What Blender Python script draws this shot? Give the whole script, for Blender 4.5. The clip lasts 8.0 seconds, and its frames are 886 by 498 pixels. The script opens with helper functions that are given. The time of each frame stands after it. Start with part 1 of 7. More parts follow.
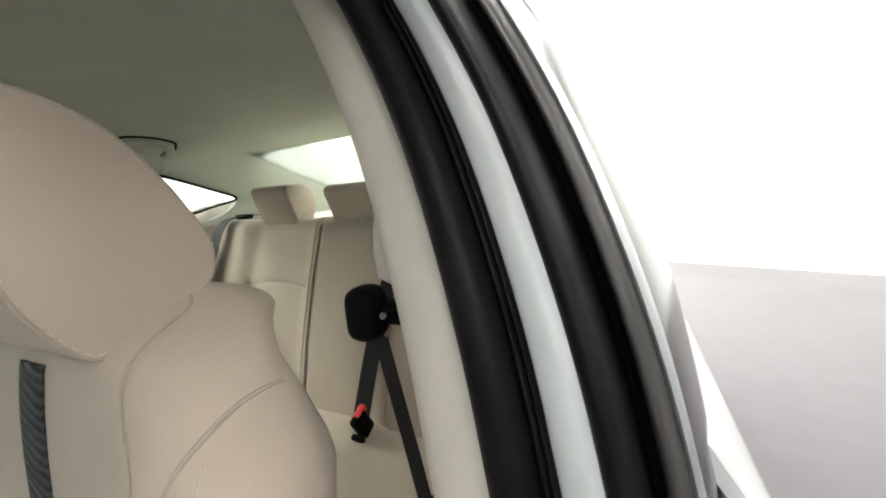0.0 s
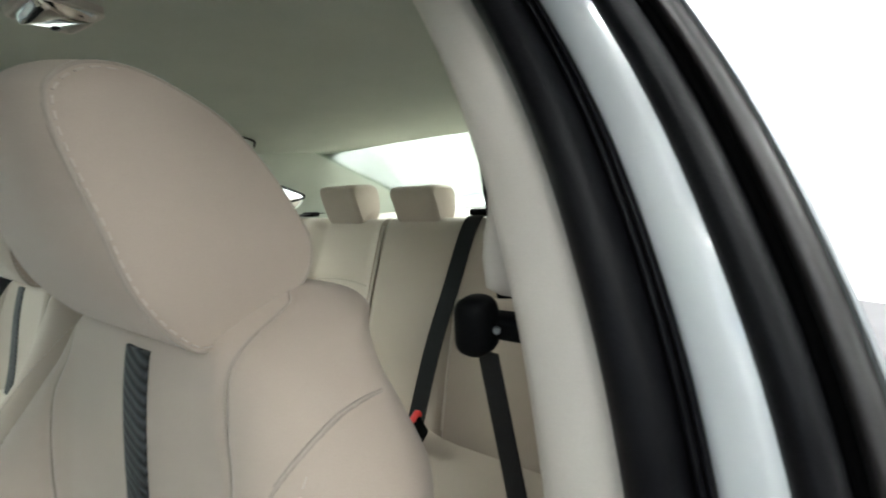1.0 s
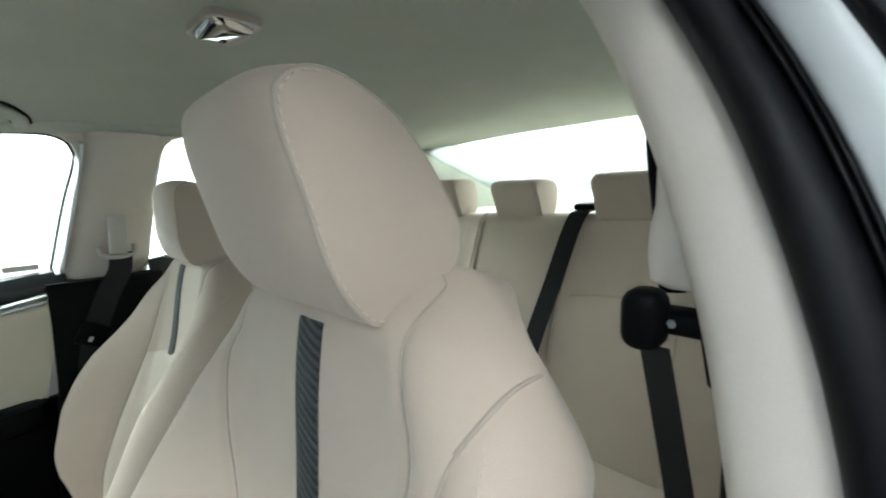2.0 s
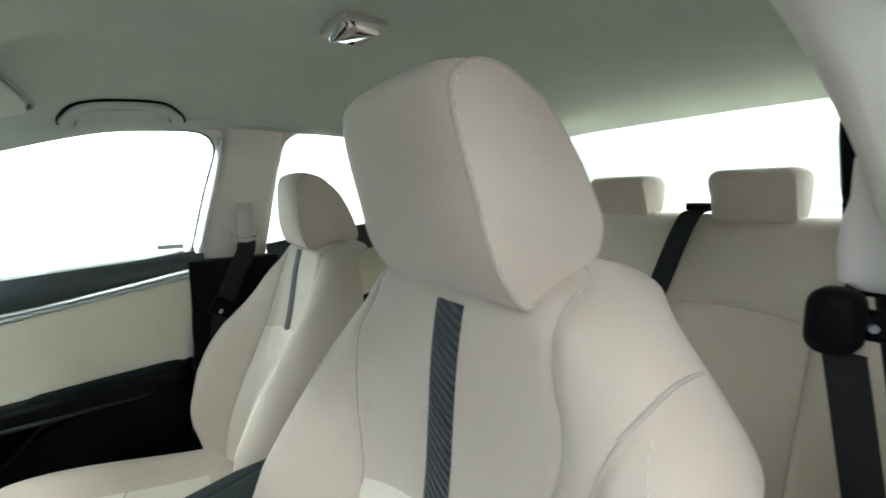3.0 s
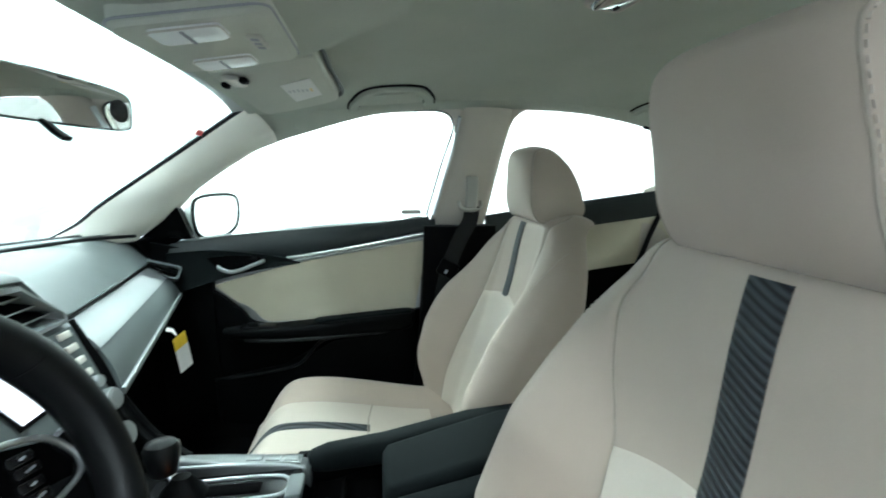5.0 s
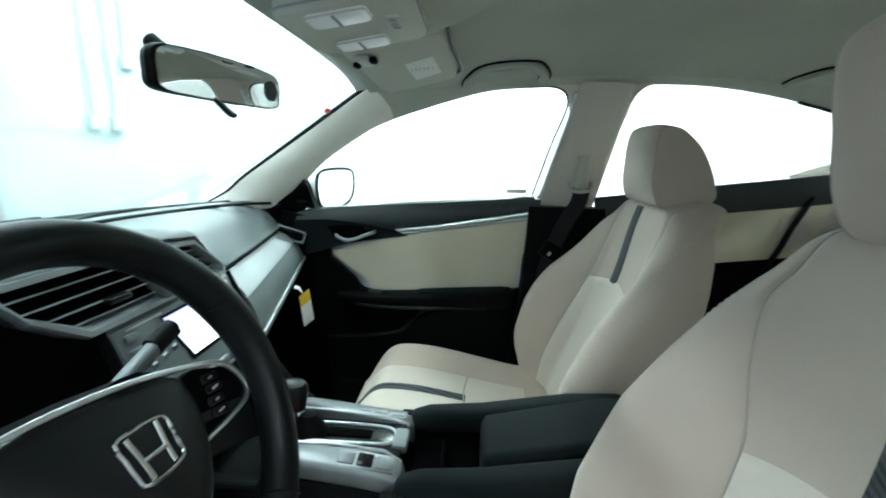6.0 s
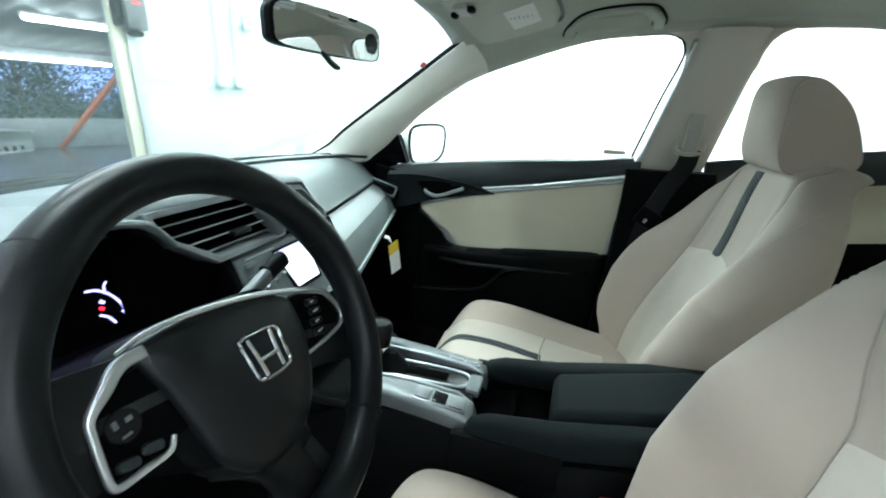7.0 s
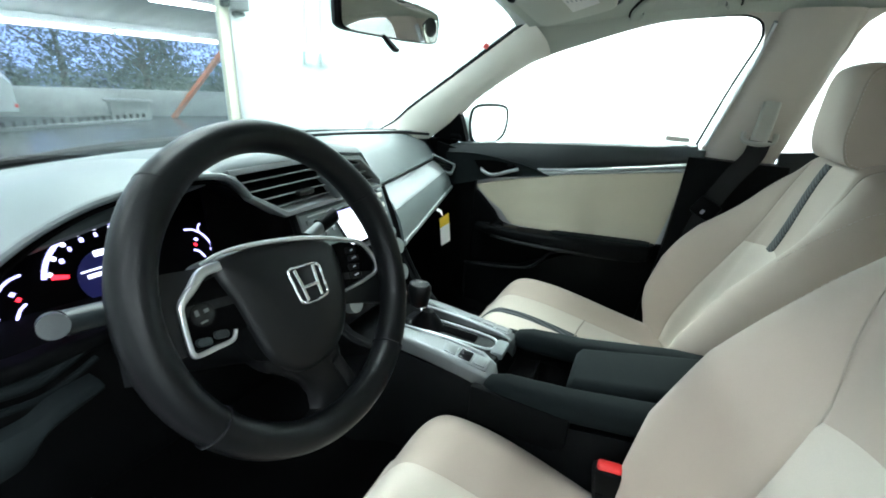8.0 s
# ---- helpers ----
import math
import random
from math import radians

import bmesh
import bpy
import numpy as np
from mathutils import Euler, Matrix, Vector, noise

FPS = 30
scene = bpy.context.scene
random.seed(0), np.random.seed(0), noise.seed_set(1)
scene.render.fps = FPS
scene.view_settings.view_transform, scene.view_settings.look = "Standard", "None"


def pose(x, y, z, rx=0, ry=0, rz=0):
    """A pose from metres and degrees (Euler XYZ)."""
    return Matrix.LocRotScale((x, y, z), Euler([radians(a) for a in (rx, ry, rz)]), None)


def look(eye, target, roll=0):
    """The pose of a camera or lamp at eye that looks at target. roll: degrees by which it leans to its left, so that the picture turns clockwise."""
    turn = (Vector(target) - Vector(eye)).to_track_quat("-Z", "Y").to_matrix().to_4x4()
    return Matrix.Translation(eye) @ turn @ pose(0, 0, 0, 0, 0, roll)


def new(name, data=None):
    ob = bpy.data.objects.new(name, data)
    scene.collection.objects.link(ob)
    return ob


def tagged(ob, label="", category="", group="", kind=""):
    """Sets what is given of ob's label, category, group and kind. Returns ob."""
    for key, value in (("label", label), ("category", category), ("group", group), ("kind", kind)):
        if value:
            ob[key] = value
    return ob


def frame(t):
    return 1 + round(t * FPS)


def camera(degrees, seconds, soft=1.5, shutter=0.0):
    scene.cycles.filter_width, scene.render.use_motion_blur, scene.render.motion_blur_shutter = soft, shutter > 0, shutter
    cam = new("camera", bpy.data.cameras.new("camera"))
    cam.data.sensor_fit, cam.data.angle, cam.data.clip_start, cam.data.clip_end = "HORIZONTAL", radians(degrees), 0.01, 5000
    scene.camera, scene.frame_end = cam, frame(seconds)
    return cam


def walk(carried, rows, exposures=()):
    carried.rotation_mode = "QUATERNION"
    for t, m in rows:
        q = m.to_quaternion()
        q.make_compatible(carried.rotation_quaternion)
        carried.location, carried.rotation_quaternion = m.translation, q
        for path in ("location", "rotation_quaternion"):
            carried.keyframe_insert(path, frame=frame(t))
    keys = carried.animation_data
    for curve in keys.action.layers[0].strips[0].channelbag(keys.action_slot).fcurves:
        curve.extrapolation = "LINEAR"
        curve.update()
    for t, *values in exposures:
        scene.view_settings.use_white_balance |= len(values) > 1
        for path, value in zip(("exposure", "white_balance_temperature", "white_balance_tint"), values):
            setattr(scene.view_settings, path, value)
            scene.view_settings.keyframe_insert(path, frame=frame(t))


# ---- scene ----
cam = camera(93.3, 8.0, 1.8, 0.4)
ROOM = -20.0  # the room stands turned under the car
# The car is drawn on a plan of its own: x to its right, y ahead, and laid into the world at its true size.
CAR = Matrix.Translation((0, 0, -0.11)) @ Matrix.Scale(1.08, 4)

PATH = [
    (0, (-0.72, 0.143, 1.12), (0.193, -1.611, 0.823), -5.0),
    (0.5, (-0.7, 0.132, 1.116), (0.282, -1.587, 0.829), -4.8),
    (1, (-0.674, 0.143, 1.12), (0.438, -1.5, 0.868), -2.5),
    (1.5, (-0.656, 0.16, 1.119), (0.614, -1.364, 0.865), -2.2),
    (3, (-0.618, 0.221, 1.113), (1.023, -0.893, 0.853), -0.9),
    (3.5, (-0.61, 0.243, 1.109), (1.132, -0.7, 0.835), -0.7),
    (4, (-0.602, 0.258, 1.108), (1.235, -0.482, 0.828), -0.6),
    (4.5, (-0.6, 0.279, 1.103), (1.305, -0.245, 0.794), -0.1),
    (5.8, (-0.605, 0.343, 1.097), (1.349, 0.369, 0.67), 1.6),
    (6, (-0.608, 0.341, 1.096), (1.337, 0.462, 0.646), 1.7),
    (6.5, (-0.615, 0.342, 1.092), (1.287, 0.69, 0.579), 2.2),
    (7, (-0.622, 0.336, 1.086), (1.205, 0.841, 0.45), 2.3),
    (7.5, (-0.64, 0.312, 1.081), (1.103, 0.975, 0.359), 3.4),
    (8, (-0.668, 0.262, 1.09), (1.018, 1.049, 0.358), 3.6),
]
walk(cam, [(t, look(CAR @ Vector(eye), CAR @ Vector(target), roll)) for t, eye, target, roll in PATH], [(0, 1.85, 7000, 12), (1, 1.85, 6500, 9), (1.5, 2.0, 6300, 8), (4, 2.2, 6000, 5), (6, 1.78, 5700, 0), (7, 1.92, 5780, 2), (8, 2.13, 5880, 3)])

# ---- world, sun and large lights ----
world = bpy.data.worlds.new("world")
scene.world = world
world.use_nodes = True
wn = world.node_tree.nodes
sky = wn.new("ShaderNodeTexSky")
sky.sky_type = "NISHITA"
sky.sun_disc = False
sky.sun_elevation = radians(55)
sky.sun_rotation = radians(180)
sky.dust_density = 0.2
sky.ozone_density = 4.0
wn["Background"].inputs["Strength"].default_value = 0.07
world.node_tree.links.new(sky.outputs["Color"], wn["Background"].inputs["Color"])
sun_data = bpy.data.lights.new("sun", "SUN")
sun_data.energy = 1.3
sun_data.angle = radians(20)
sun_data.color = (0.93, 0.97, 1.0)
sun = new("sun", sun_data)
sun.matrix_world = pose(0, 0, 30, 35, 0, 0)

LAMP_WATTS = 34.0


def room(u, v, z=0.0):
    """A place in the turned room: u along its front wall, v towards it."""
    c, s = math.cos(radians(ROOM)), math.sin(radians(ROOM))
    return Vector((c * u - s * v, s * u + c * v, z))


# ---- materials ----
def material(name, colour, rough=0.5, metal=0.0, var=0.06, grain=200.0, bump=0.1, stain=6.0, dist=0.001, spec=0.5, sheen=0.0, coat=0.0):
    """A surface with variation at two scales, and a fine relief."""
    m = bpy.data.materials.new(name)
    m.use_nodes = True
    nt = m.node_tree
    bsdf = nt.nodes["Principled BSDF"]
    bsdf.inputs["Roughness"].default_value = rough
    bsdf.inputs["Metallic"].default_value = metal
    bsdf.inputs["Specular IOR Level"].default_value = spec
    bsdf.inputs["Sheen Weight"].default_value = sheen
    bsdf.inputs["Coat Weight"].default_value = coat
    tc = nt.nodes.new("ShaderNodeTexCoord")
    n1 = nt.nodes.new("ShaderNodeTexNoise")
    n1.inputs["Scale"].default_value = stain
    n1.inputs["Detail"].default_value = 5
    n2 = nt.nodes.new("ShaderNodeTexNoise")
    n2.inputs["Scale"].default_value = grain
    n2.inputs["Detail"].default_value = 3
    for n in (n1, n2):
        nt.links.new(tc.outputs["Object"], n.inputs["Vector"])
    mixn = nt.nodes.new("ShaderNodeMix")
    mixn.data_type = "FLOAT"
    mixn.inputs[0].default_value = 0.4
    nt.links.new(n1.outputs["Fac"], mixn.inputs[2])
    nt.links.new(n2.outputs["Fac"], mixn.inputs[3])
    ramp = nt.nodes.new("ShaderNodeValToRGB")
    lo = [max(0.0, c * (1 - 2.2 * var)) for c in colour]
    hi = [min(1.0, c * (1 + 2.2 * var)) for c in colour]
    ramp.color_ramp.elements[0].position = 0.25
    ramp.color_ramp.elements[1].position = 0.75
    ramp.color_ramp.elements[0].color = (*lo, 1)
    ramp.color_ramp.elements[1].color = (*hi, 1)
    nt.links.new(mixn.outputs[0], ramp.inputs["Fac"])
    nt.links.new(ramp.outputs["Color"], bsdf.inputs["Base Color"])
    if bump:
        b = nt.nodes.new("ShaderNodeBump")
        b.inputs["Strength"].default_value = bump
        b.inputs["Distance"].default_value = dist
        nt.links.new(n2.outputs["Fac"], b.inputs["Height"])
        nt.links.new(b.outputs["Normal"], bsdf.inputs["Normal"])
    return m


def glow(name, colour, strength):
    m = bpy.data.materials.new(name)
    m.use_nodes = True
    bsdf = m.node_tree.nodes["Principled BSDF"]
    bsdf.inputs["Base Color"].default_value = (*colour, 1)
    bsdf.inputs["Emission Color"].default_value = (*colour, 1)
    bsdf.inputs["Emission Strength"].default_value = strength
    return m


def glass(name, tint=(1, 1, 1), gloss=1.0):
    """A thin pane: clear, with a mirror image that grows towards grazing."""
    m = bpy.data.materials.new(name)
    m.use_nodes = True
    nt = m.node_tree
    nt.nodes.remove(nt.nodes["Principled BSDF"])
    out = nt.nodes["Material Output"]
    t = nt.nodes.new("ShaderNodeBsdfTransparent")
    t.inputs["Color"].default_value = (*tint, 1)
    g = nt.nodes.new("ShaderNodeBsdfGlossy")
    g.inputs["Roughness"].default_value = 0.01
    f = nt.nodes.new("ShaderNodeFresnel")
    f.inputs["IOR"].default_value = 1.45
    mul = nt.nodes.new("ShaderNodeMath")
    mul.operation = "MULTIPLY"
    mul.inputs[1].default_value = gloss
    mx = nt.nodes.new("ShaderNodeMixShader")
    nt.links.new(f.outputs["Fac"], mul.inputs[0])
    nt.links.new(mul.outputs[0], mx.inputs["Fac"])
    nt.links.new(t.outputs[0], mx.inputs[1])
    nt.links.new(g.outputs[0], mx.inputs[2])
    nt.links.new(mx.outputs[0], out.inputs["Surface"])
    return m


IVORY = material("ivory_cloth", (0.44, 0.366, 0.306), rough=0.75, var=0.025, grain=900, bump=0.18, dist=0.0006, sheen=0.2, spec=0.3)
IVORY_PALE = material("ivory_insert_cloth", (0.565, 0.50, 0.43), rough=0.8, var=0.03, grain=600, bump=0.25, dist=0.0008, sheen=0.2, spec=0.25)
SEAM = material("seam_thread", (0.37, 0.32, 0.27), rough=0.8, var=0.05, grain=900)
STITCH = material("pale_stitching", (0.52, 0.46, 0.40), rough=0.8, var=0.05, grain=900)
TRIM_BEIGE = material("beige_trim_plastic", (0.53, 0.49, 0.44), rough=0.6, var=0.03, grain=700, bump=0.12, dist=0.0005, spec=0.35)
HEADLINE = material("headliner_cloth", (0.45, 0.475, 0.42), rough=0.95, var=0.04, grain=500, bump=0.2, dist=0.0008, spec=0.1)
# beige trim lightened: the light on the windscreen pillar is put into its colour
PILLAR_LIT = material("beige_pillar_plastic_lit", (0.82, 0.79, 0.715), rough=0.6, var=0.03, grain=700, bump=0.12, dist=0.0005, spec=0.35)
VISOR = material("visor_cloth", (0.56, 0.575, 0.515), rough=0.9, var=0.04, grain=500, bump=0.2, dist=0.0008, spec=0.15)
DOOR_IVORY = material("ivory_door_vinyl", (0.56, 0.52, 0.41), rough=0.5, var=0.03, grain=500, bump=0.15, dist=0.0006, spec=0.35)
BLACK = material("black_textured_plastic", (0.0022, 0.0025, 0.0028), rough=0.55, var=0.12, grain=900, bump=0.25, dist=0.0006, spec=0.06)
DASH = material("dark_grey_dash_pad", (0.10, 0.117, 0.12), rough=0.45, var=0.10, grain=900, bump=0.35, dist=0.0007, spec=0.5)
DOOR_RAIL = material("charcoal_door_rail_vinyl", (0.016, 0.021, 0.023), rough=0.42, var=0.12, grain=900, bump=0.3, dist=0.0006, spec=0.4)
BLACK_SOFT = material("black_armrest_cloth", (0.0045, 0.0070, 0.0078), rough=0.85, var=0.10, grain=800, bump=0.25, dist=0.0007, spec=0.15)
LEATHER = material("black_wheel_urethane", (0.0045, 0.005, 0.0055), rough=0.36, var=0.10, grain=700, bump=0.22, dist=0.0005, spec=0.19)
HUB = material("charcoal_hub_vinyl", (0.005, 0.0056, 0.0062), rough=0.38, var=0.10, grain=800, bump=0.2, dist=0.0005, spec=0.30)
RUBBER = material("black_rubber_seal", (0.003, 0.003, 0.004), rough=0.46, var=0.12, grain=500, bump=0.3, dist=0.0006, spec=0.15)
GLOSSBLACK = material("gloss_black_plastic", (0.008, 0.008, 0.009), rough=0.18, var=0.05, bump=0.0, spec=0.25)
CARPET = material("black_carpet", (0.002, 0.002, 0.0022), rough=1.0, var=0.2, grain=600, bump=0.6, dist=0.002, spec=0.03)
RAIL = material("grey_satin_console_trim", (0.17, 0.18, 0.185), rough=0.42, metal=0.5, var=0.05, grain=600, bump=0.05, dist=0.0003)
# near-black: plain black faces, and painted shade in hollows and gaps
VOID = material("matt_near_black", (0.0012, 0.0012, 0.0013), rough=0.9, var=0.1, grain=600, bump=0.1, dist=0.0004, spec=0.03)
SILVER = material("satin_silver_trim", (0.36, 0.38, 0.39), rough=0.42, metal=0.75, var=0.03, grain=600, bump=0.05, dist=0.0003)
# satin vent plastic, lightened to carry the light missing on its face
BEZEL_LIT = material("grey_satin_vent_lit", (0.24, 0.262, 0.27), rough=0.4, var=0.05, grain=700, bump=0.08, dist=0.0004, spec=0.5)
BRIGHT_SILVER = material("bright_silver_trim", (0.62, 0.64, 0.65), rough=0.30, metal=0.85, var=0.03, grain=600, bump=0.04, dist=0.0003)
GUIDE = material("grey_beige_plastic", (0.40, 0.39, 0.355), rough=0.5, var=0.03, grain=600, bump=0.08, dist=0.0004)
CHROME = material("chrome", (0.8, 0.8, 0.82), rough=0.08, metal=1.0, var=0.01, bump=0.0)
WHITE_PAINT = material("white_car_paint", (0.60, 0.625, 0.64), rough=0.25, var=0.01, grain=900, bump=0.0, coat=0.6)
BELT = material("black_belt_webbing", (0.005, 0.005, 0.006), rough=0.7, var=0.12, grain=1200, bump=0.35, dist=0.0006, spec=0.3)
PALE_PLASTIC = material("pale_grey_plastic", (0.60, 0.58, 0.53), rough=0.5, var=0.03, grain=600, bump=0.08, dist=0.0004)
PAPER = material("white_paper", (0.82, 0.82, 0.80), rough=0.8, var=0.03, grain=300, bump=0.05)
YELLOW = material("yellow_card", (0.80, 0.55, 0.03), rough=0.7, var=0.04, grain=300, bump=0.05)
RED = material("red_plastic", (0.70, 0.03, 0.03), rough=0.4, var=0.04, grain=300, bump=0.05)
GREY_INK = material("grey_ink", (0.35, 0.36, 0.40), rough=0.7, var=0.04, bump=0.0)
MIRROR = material("mirror_glass", (0.9, 0.9, 0.9), rough=0.01, metal=1.0, var=0.0, bump=0.0)
GLASS = glass("window_glass", (0.90, 0.938, 0.905), 0.8)
WINDSHIELD = glass("windshield_glass", (0.92, 0.95, 0.93), 0.45)
LAMP_LENS = material("lamp_lens_plastic", (0.88, 0.90, 0.90), rough=0.3, var=0.02, bump=0.0)
WALL = material("white_wall_paint", (0.82, 0.84, 0.83), rough=0.7, var=0.03, grain=60, bump=0.15, stain=1.2, dist=0.003)
# greenish white, darkened: the front wall's weaker light is put into the colour
WALL_GREEN_DIM = material("green_white_wall_dimmed", (0.47, 0.545, 0.535), rough=0.7, var=0.03, grain=60, bump=0.15, stain=1.2, dist=0.003)
CONCRETE = material("concrete", (0.24, 0.25, 0.245), rough=0.9, var=0.22, grain=30, bump=0.4, stain=1.5, dist=0.01)
ASPHALT = material("wet_asphalt", (0.085, 0.09, 0.10), rough=0.25, var=0.35, grain=6, bump=0.5, stain=0.8, dist=0.008)
EPOXY = material("purple_grey_epoxy_floor", (0.078, 0.069, 0.079), rough=0.3, var=0.07, grain=8, bump=0.015, stain=0.9, dist=0.004, spec=0.35)
CANOPY = material("corrugated_canopy_sheet", (0.35, 0.37, 0.39), rough=0.6, var=0.06, grain=20, bump=0.1, stain=1.0, dist=0.004)
GREEN = material("leaf_green", (0.045, 0.072, 0.055), rough=0.6, var=0.4, grain=5, bump=0.0, stain=1.0)
BARK = material("bark", (0.10, 0.085, 0.07), rough=0.9, var=0.2, grain=30, bump=0.4, dist=0.01)
ORANGE = material("orange_painted_beam", (0.50, 0.13, 0.05), rough=0.5, var=0.08, grain=40, bump=0.1)
GALV = material("galvanised_steel", (0.45, 0.47, 0.48), rough=0.45, metal=0.7, var=0.08, grain=60, bump=0.08)
POST = material("yellowish_door_track", (0.55, 0.54, 0.42), rough=0.5, var=0.06, grain=60, bump=0.08)
TYRE = material("black_tyre_rubber", (0.02, 0.02, 0.021), rough=0.8, var=0.15, grain=120, bump=0.3, dist=0.002, spec=0.3)
LIP = material("dark_grey_frame_edge", (0.03, 0.027, 0.026), rough=0.4, var=0.08, grain=300, bump=0.05)
GREYBOX = material("grey_motor_housing", (0.09, 0.095, 0.10), rough=0.5, var=0.08, grain=80, bump=0.08)
TUBE = glow("lit_fluorescent_tube", (0.95, 0.98, 1.0), 14.0)
GAUGE = glow("gauge_light", (0.50, 0.44, 1.0), 0.85)
GAUGE_BLUE = glow("gauge_blue_light", (0.006, 0.006, 0.05), 0.2)
GAUGE_WHITE = glow("gauge_white_light", (0.86, 0.84, 1.0), 0.75)
GAUGE_RED = glow("gauge_red_light", (1.0, 0.02, 0.04), 0.8)
DUSK = glow("dusk_sky_light", (0.42, 0.53, 1.0), 0.27)
SCREEN_WHITE = glow("lit_screen_white", (0.95, 0.94, 1.0), 0.42)
SCREEN_VIOLET = glow("lit_screen_violet", (0.55, 0.48, 1.0), 0.36)
SHIFT_LIGHT = glow("orange_shift_light", (1.0, 0.22, 0.02), 3.0)


def ribbed(name, colour, scale):
    """Dark cloth with slanting ribs."""
    m = material(name, colour, rough=0.6, var=0.1, grain=800, bump=0.0, spec=0.4)
    nt = m.node_tree
    bsdf = nt.nodes["Principled BSDF"]
    tc = nt.nodes.new("ShaderNodeTexCoord")
    mp = nt.nodes.new("ShaderNodeMapping")
    mp.inputs["Rotation"].default_value = (0, radians(25), 0)
    w = nt.nodes.new("ShaderNodeTexWave")
    w.bands_direction = "Z"
    w.inputs["Scale"].default_value = scale
    b = nt.nodes.new("ShaderNodeBump")
    b.inputs["Strength"].default_value = 0.8
    b.inputs["Distance"].default_value = 0.002
    ramp = nt.nodes.new("ShaderNodeValToRGB")
    ramp.color_ramp.elements[0].color = (*[c * 0.35 for c in colour], 1)
    ramp.color_ramp.elements[1].color = (*[c * 1.9 for c in colour], 1)
    nt.links.new(tc.outputs["Object"], mp.inputs["Vector"])
    nt.links.new(mp.outputs["Vector"], w.inputs["Vector"])
    nt.links.new(w.outputs["Fac"], b.inputs["Height"])
    nt.links.new(w.outputs["Fac"], ramp.inputs["Fac"])
    nt.links.new(ramp.outputs["Color"], bsdf.inputs["Base Color"])
    nt.links.new(b.outputs["Normal"], bsdf.inputs["Normal"])
    return m


STRIPE = ribbed("ribbed_charcoal_stripe", (0.03, 0.034, 0.038), 42.0)


# ---- mesh helpers ----
def origin(ob):
    return ob.location + origin(ob.parent) if ob is not None else Vector((0, 0, 0))


def link(name, bm, mat, parent=None, label="", smooth=True, car=True):
    """A mesh object. A part of the car is drawn on the car's plan and laid into the world by CAR."""
    if car:
        bmesh.ops.transform(bm, matrix=CAR, verts=bm.verts[:])
    if parent is not None:
        bmesh.ops.translate(bm, vec=-origin(parent), verts=bm.verts[:])
    bmesh.ops.recalc_face_normals(bm, faces=bm.faces[:])
    me = bpy.data.meshes.new(name)
    for f in bm.faces:
        f.smooth = smooth
    bm.to_mesh(me)
    bm.free()
    me.materials.append(mat)
    me.set_sharp_from_angle(angle=radians(38))
    ob = new(name, me)
    if parent is not None:
        ob.parent = parent
    if label:
        ob["label"] = label
    return ob


def part(name, bm, mat, parent, label="", smooth=True):
    return link(name, bm, mat, parent, label, smooth, parent.get("car", True) if parent.parent is None else parent.parent.get("car", True))


def thing(name, label, category, at=(0, 0, 0), group="", kind="", car=True):
    ob = new(name)
    ob.location = CAR @ Vector(at) if car else Vector(at)
    if not car:
        ob["car"] = False
    return tagged(ob, label, category, group, kind)


def loft(rings, closed=True, caps=True, loop=False):
    """Skin through rings of equal length. closed: each ring is a loop; loop: the last ring joins the first."""
    bm = bmesh.new()
    vs = [[bm.verts.new(p) for p in ring] for ring in rings]
    n = len(rings[0])
    rows = list(zip(vs, vs[1:])) + ([(vs[-1], vs[0])] if loop else [])
    for a, b in rows:
        for i in range(n if closed else n - 1):
            j = (i + 1) % n
            bm.faces.new((a[i], a[j], b[j], b[i]))
    if caps and closed and not loop:
        bm.faces.new(vs[0][::-1])
        bm.faces.new(vs[-1])
    return bm


def catmull(pts, per=6, close=False):
    """A smooth line through the points."""
    P = [Vector(p) for p in pts]
    n = len(P)
    out = []
    for i in range(n if close else n - 1):
        p1, p2 = P[i], P[(i + 1) % n]
        p0 = P[i - 1] if (i > 0 or close) else p1 * 2 - p2
        p3 = P[(i + 2) % n] if (i + 2 < n or close) else p2 * 2 - p1
        for k in range(per):
            t = k / per
            out.append(0.5 * (2 * p1 + (p2 - p0) * t + (2 * p0 - 5 * p1 + 4 * p2 - p3) * t * t + (3 * p1 - p0 - 3 * p2 + p3) * t ** 3))
    if not close:
        out.append(P[-1])
    return out


def ease(x, a, b):
    t = min(1.0, max(0.0, (x - a) / (b - a)))
    return t * t * (3 - 2 * t)


def lerp(table, x):
    """Reads a table of (x, value) with straight lines between."""
    if x <= table[0][0]:
        return table[0][1]
    for (a, p), (b, q) in zip(table, table[1:]):
        if x <= b:
            return p + (q - p) * (x - a) / (b - a)
    return table[-1][1]


def flow(table, x):
    """Reads a table of (x, value) with a smooth line through its points."""
    n = len(table)
    if x <= table[0][0]:
        return table[0][1]
    for i in range(n - 1):
        (a, p), (b, q) = table[i], table[i + 1]
        if x <= b:
            t = (x - a) / (b - a)
            ma = (q - table[i - 1][1]) / (b - table[i - 1][0]) * (b - a) if i else q - p
            mb = (table[i + 2][1] - p) / (table[i + 2][0] - a) * (b - a) if i + 2 < n else q - p
            return p * (2 * t ** 3 - 3 * t * t + 1) + q * (3 * t * t - 2 * t ** 3) + ma * (t ** 3 - 2 * t * t + t) + mb * (t ** 3 - t * t)
    return table[-1][1]


def circle(r, n=10, rx=None):
    return [((rx or r) * math.cos(2 * math.pi * k / n), r * math.sin(2 * math.pi * k / n)) for k in range(n)]


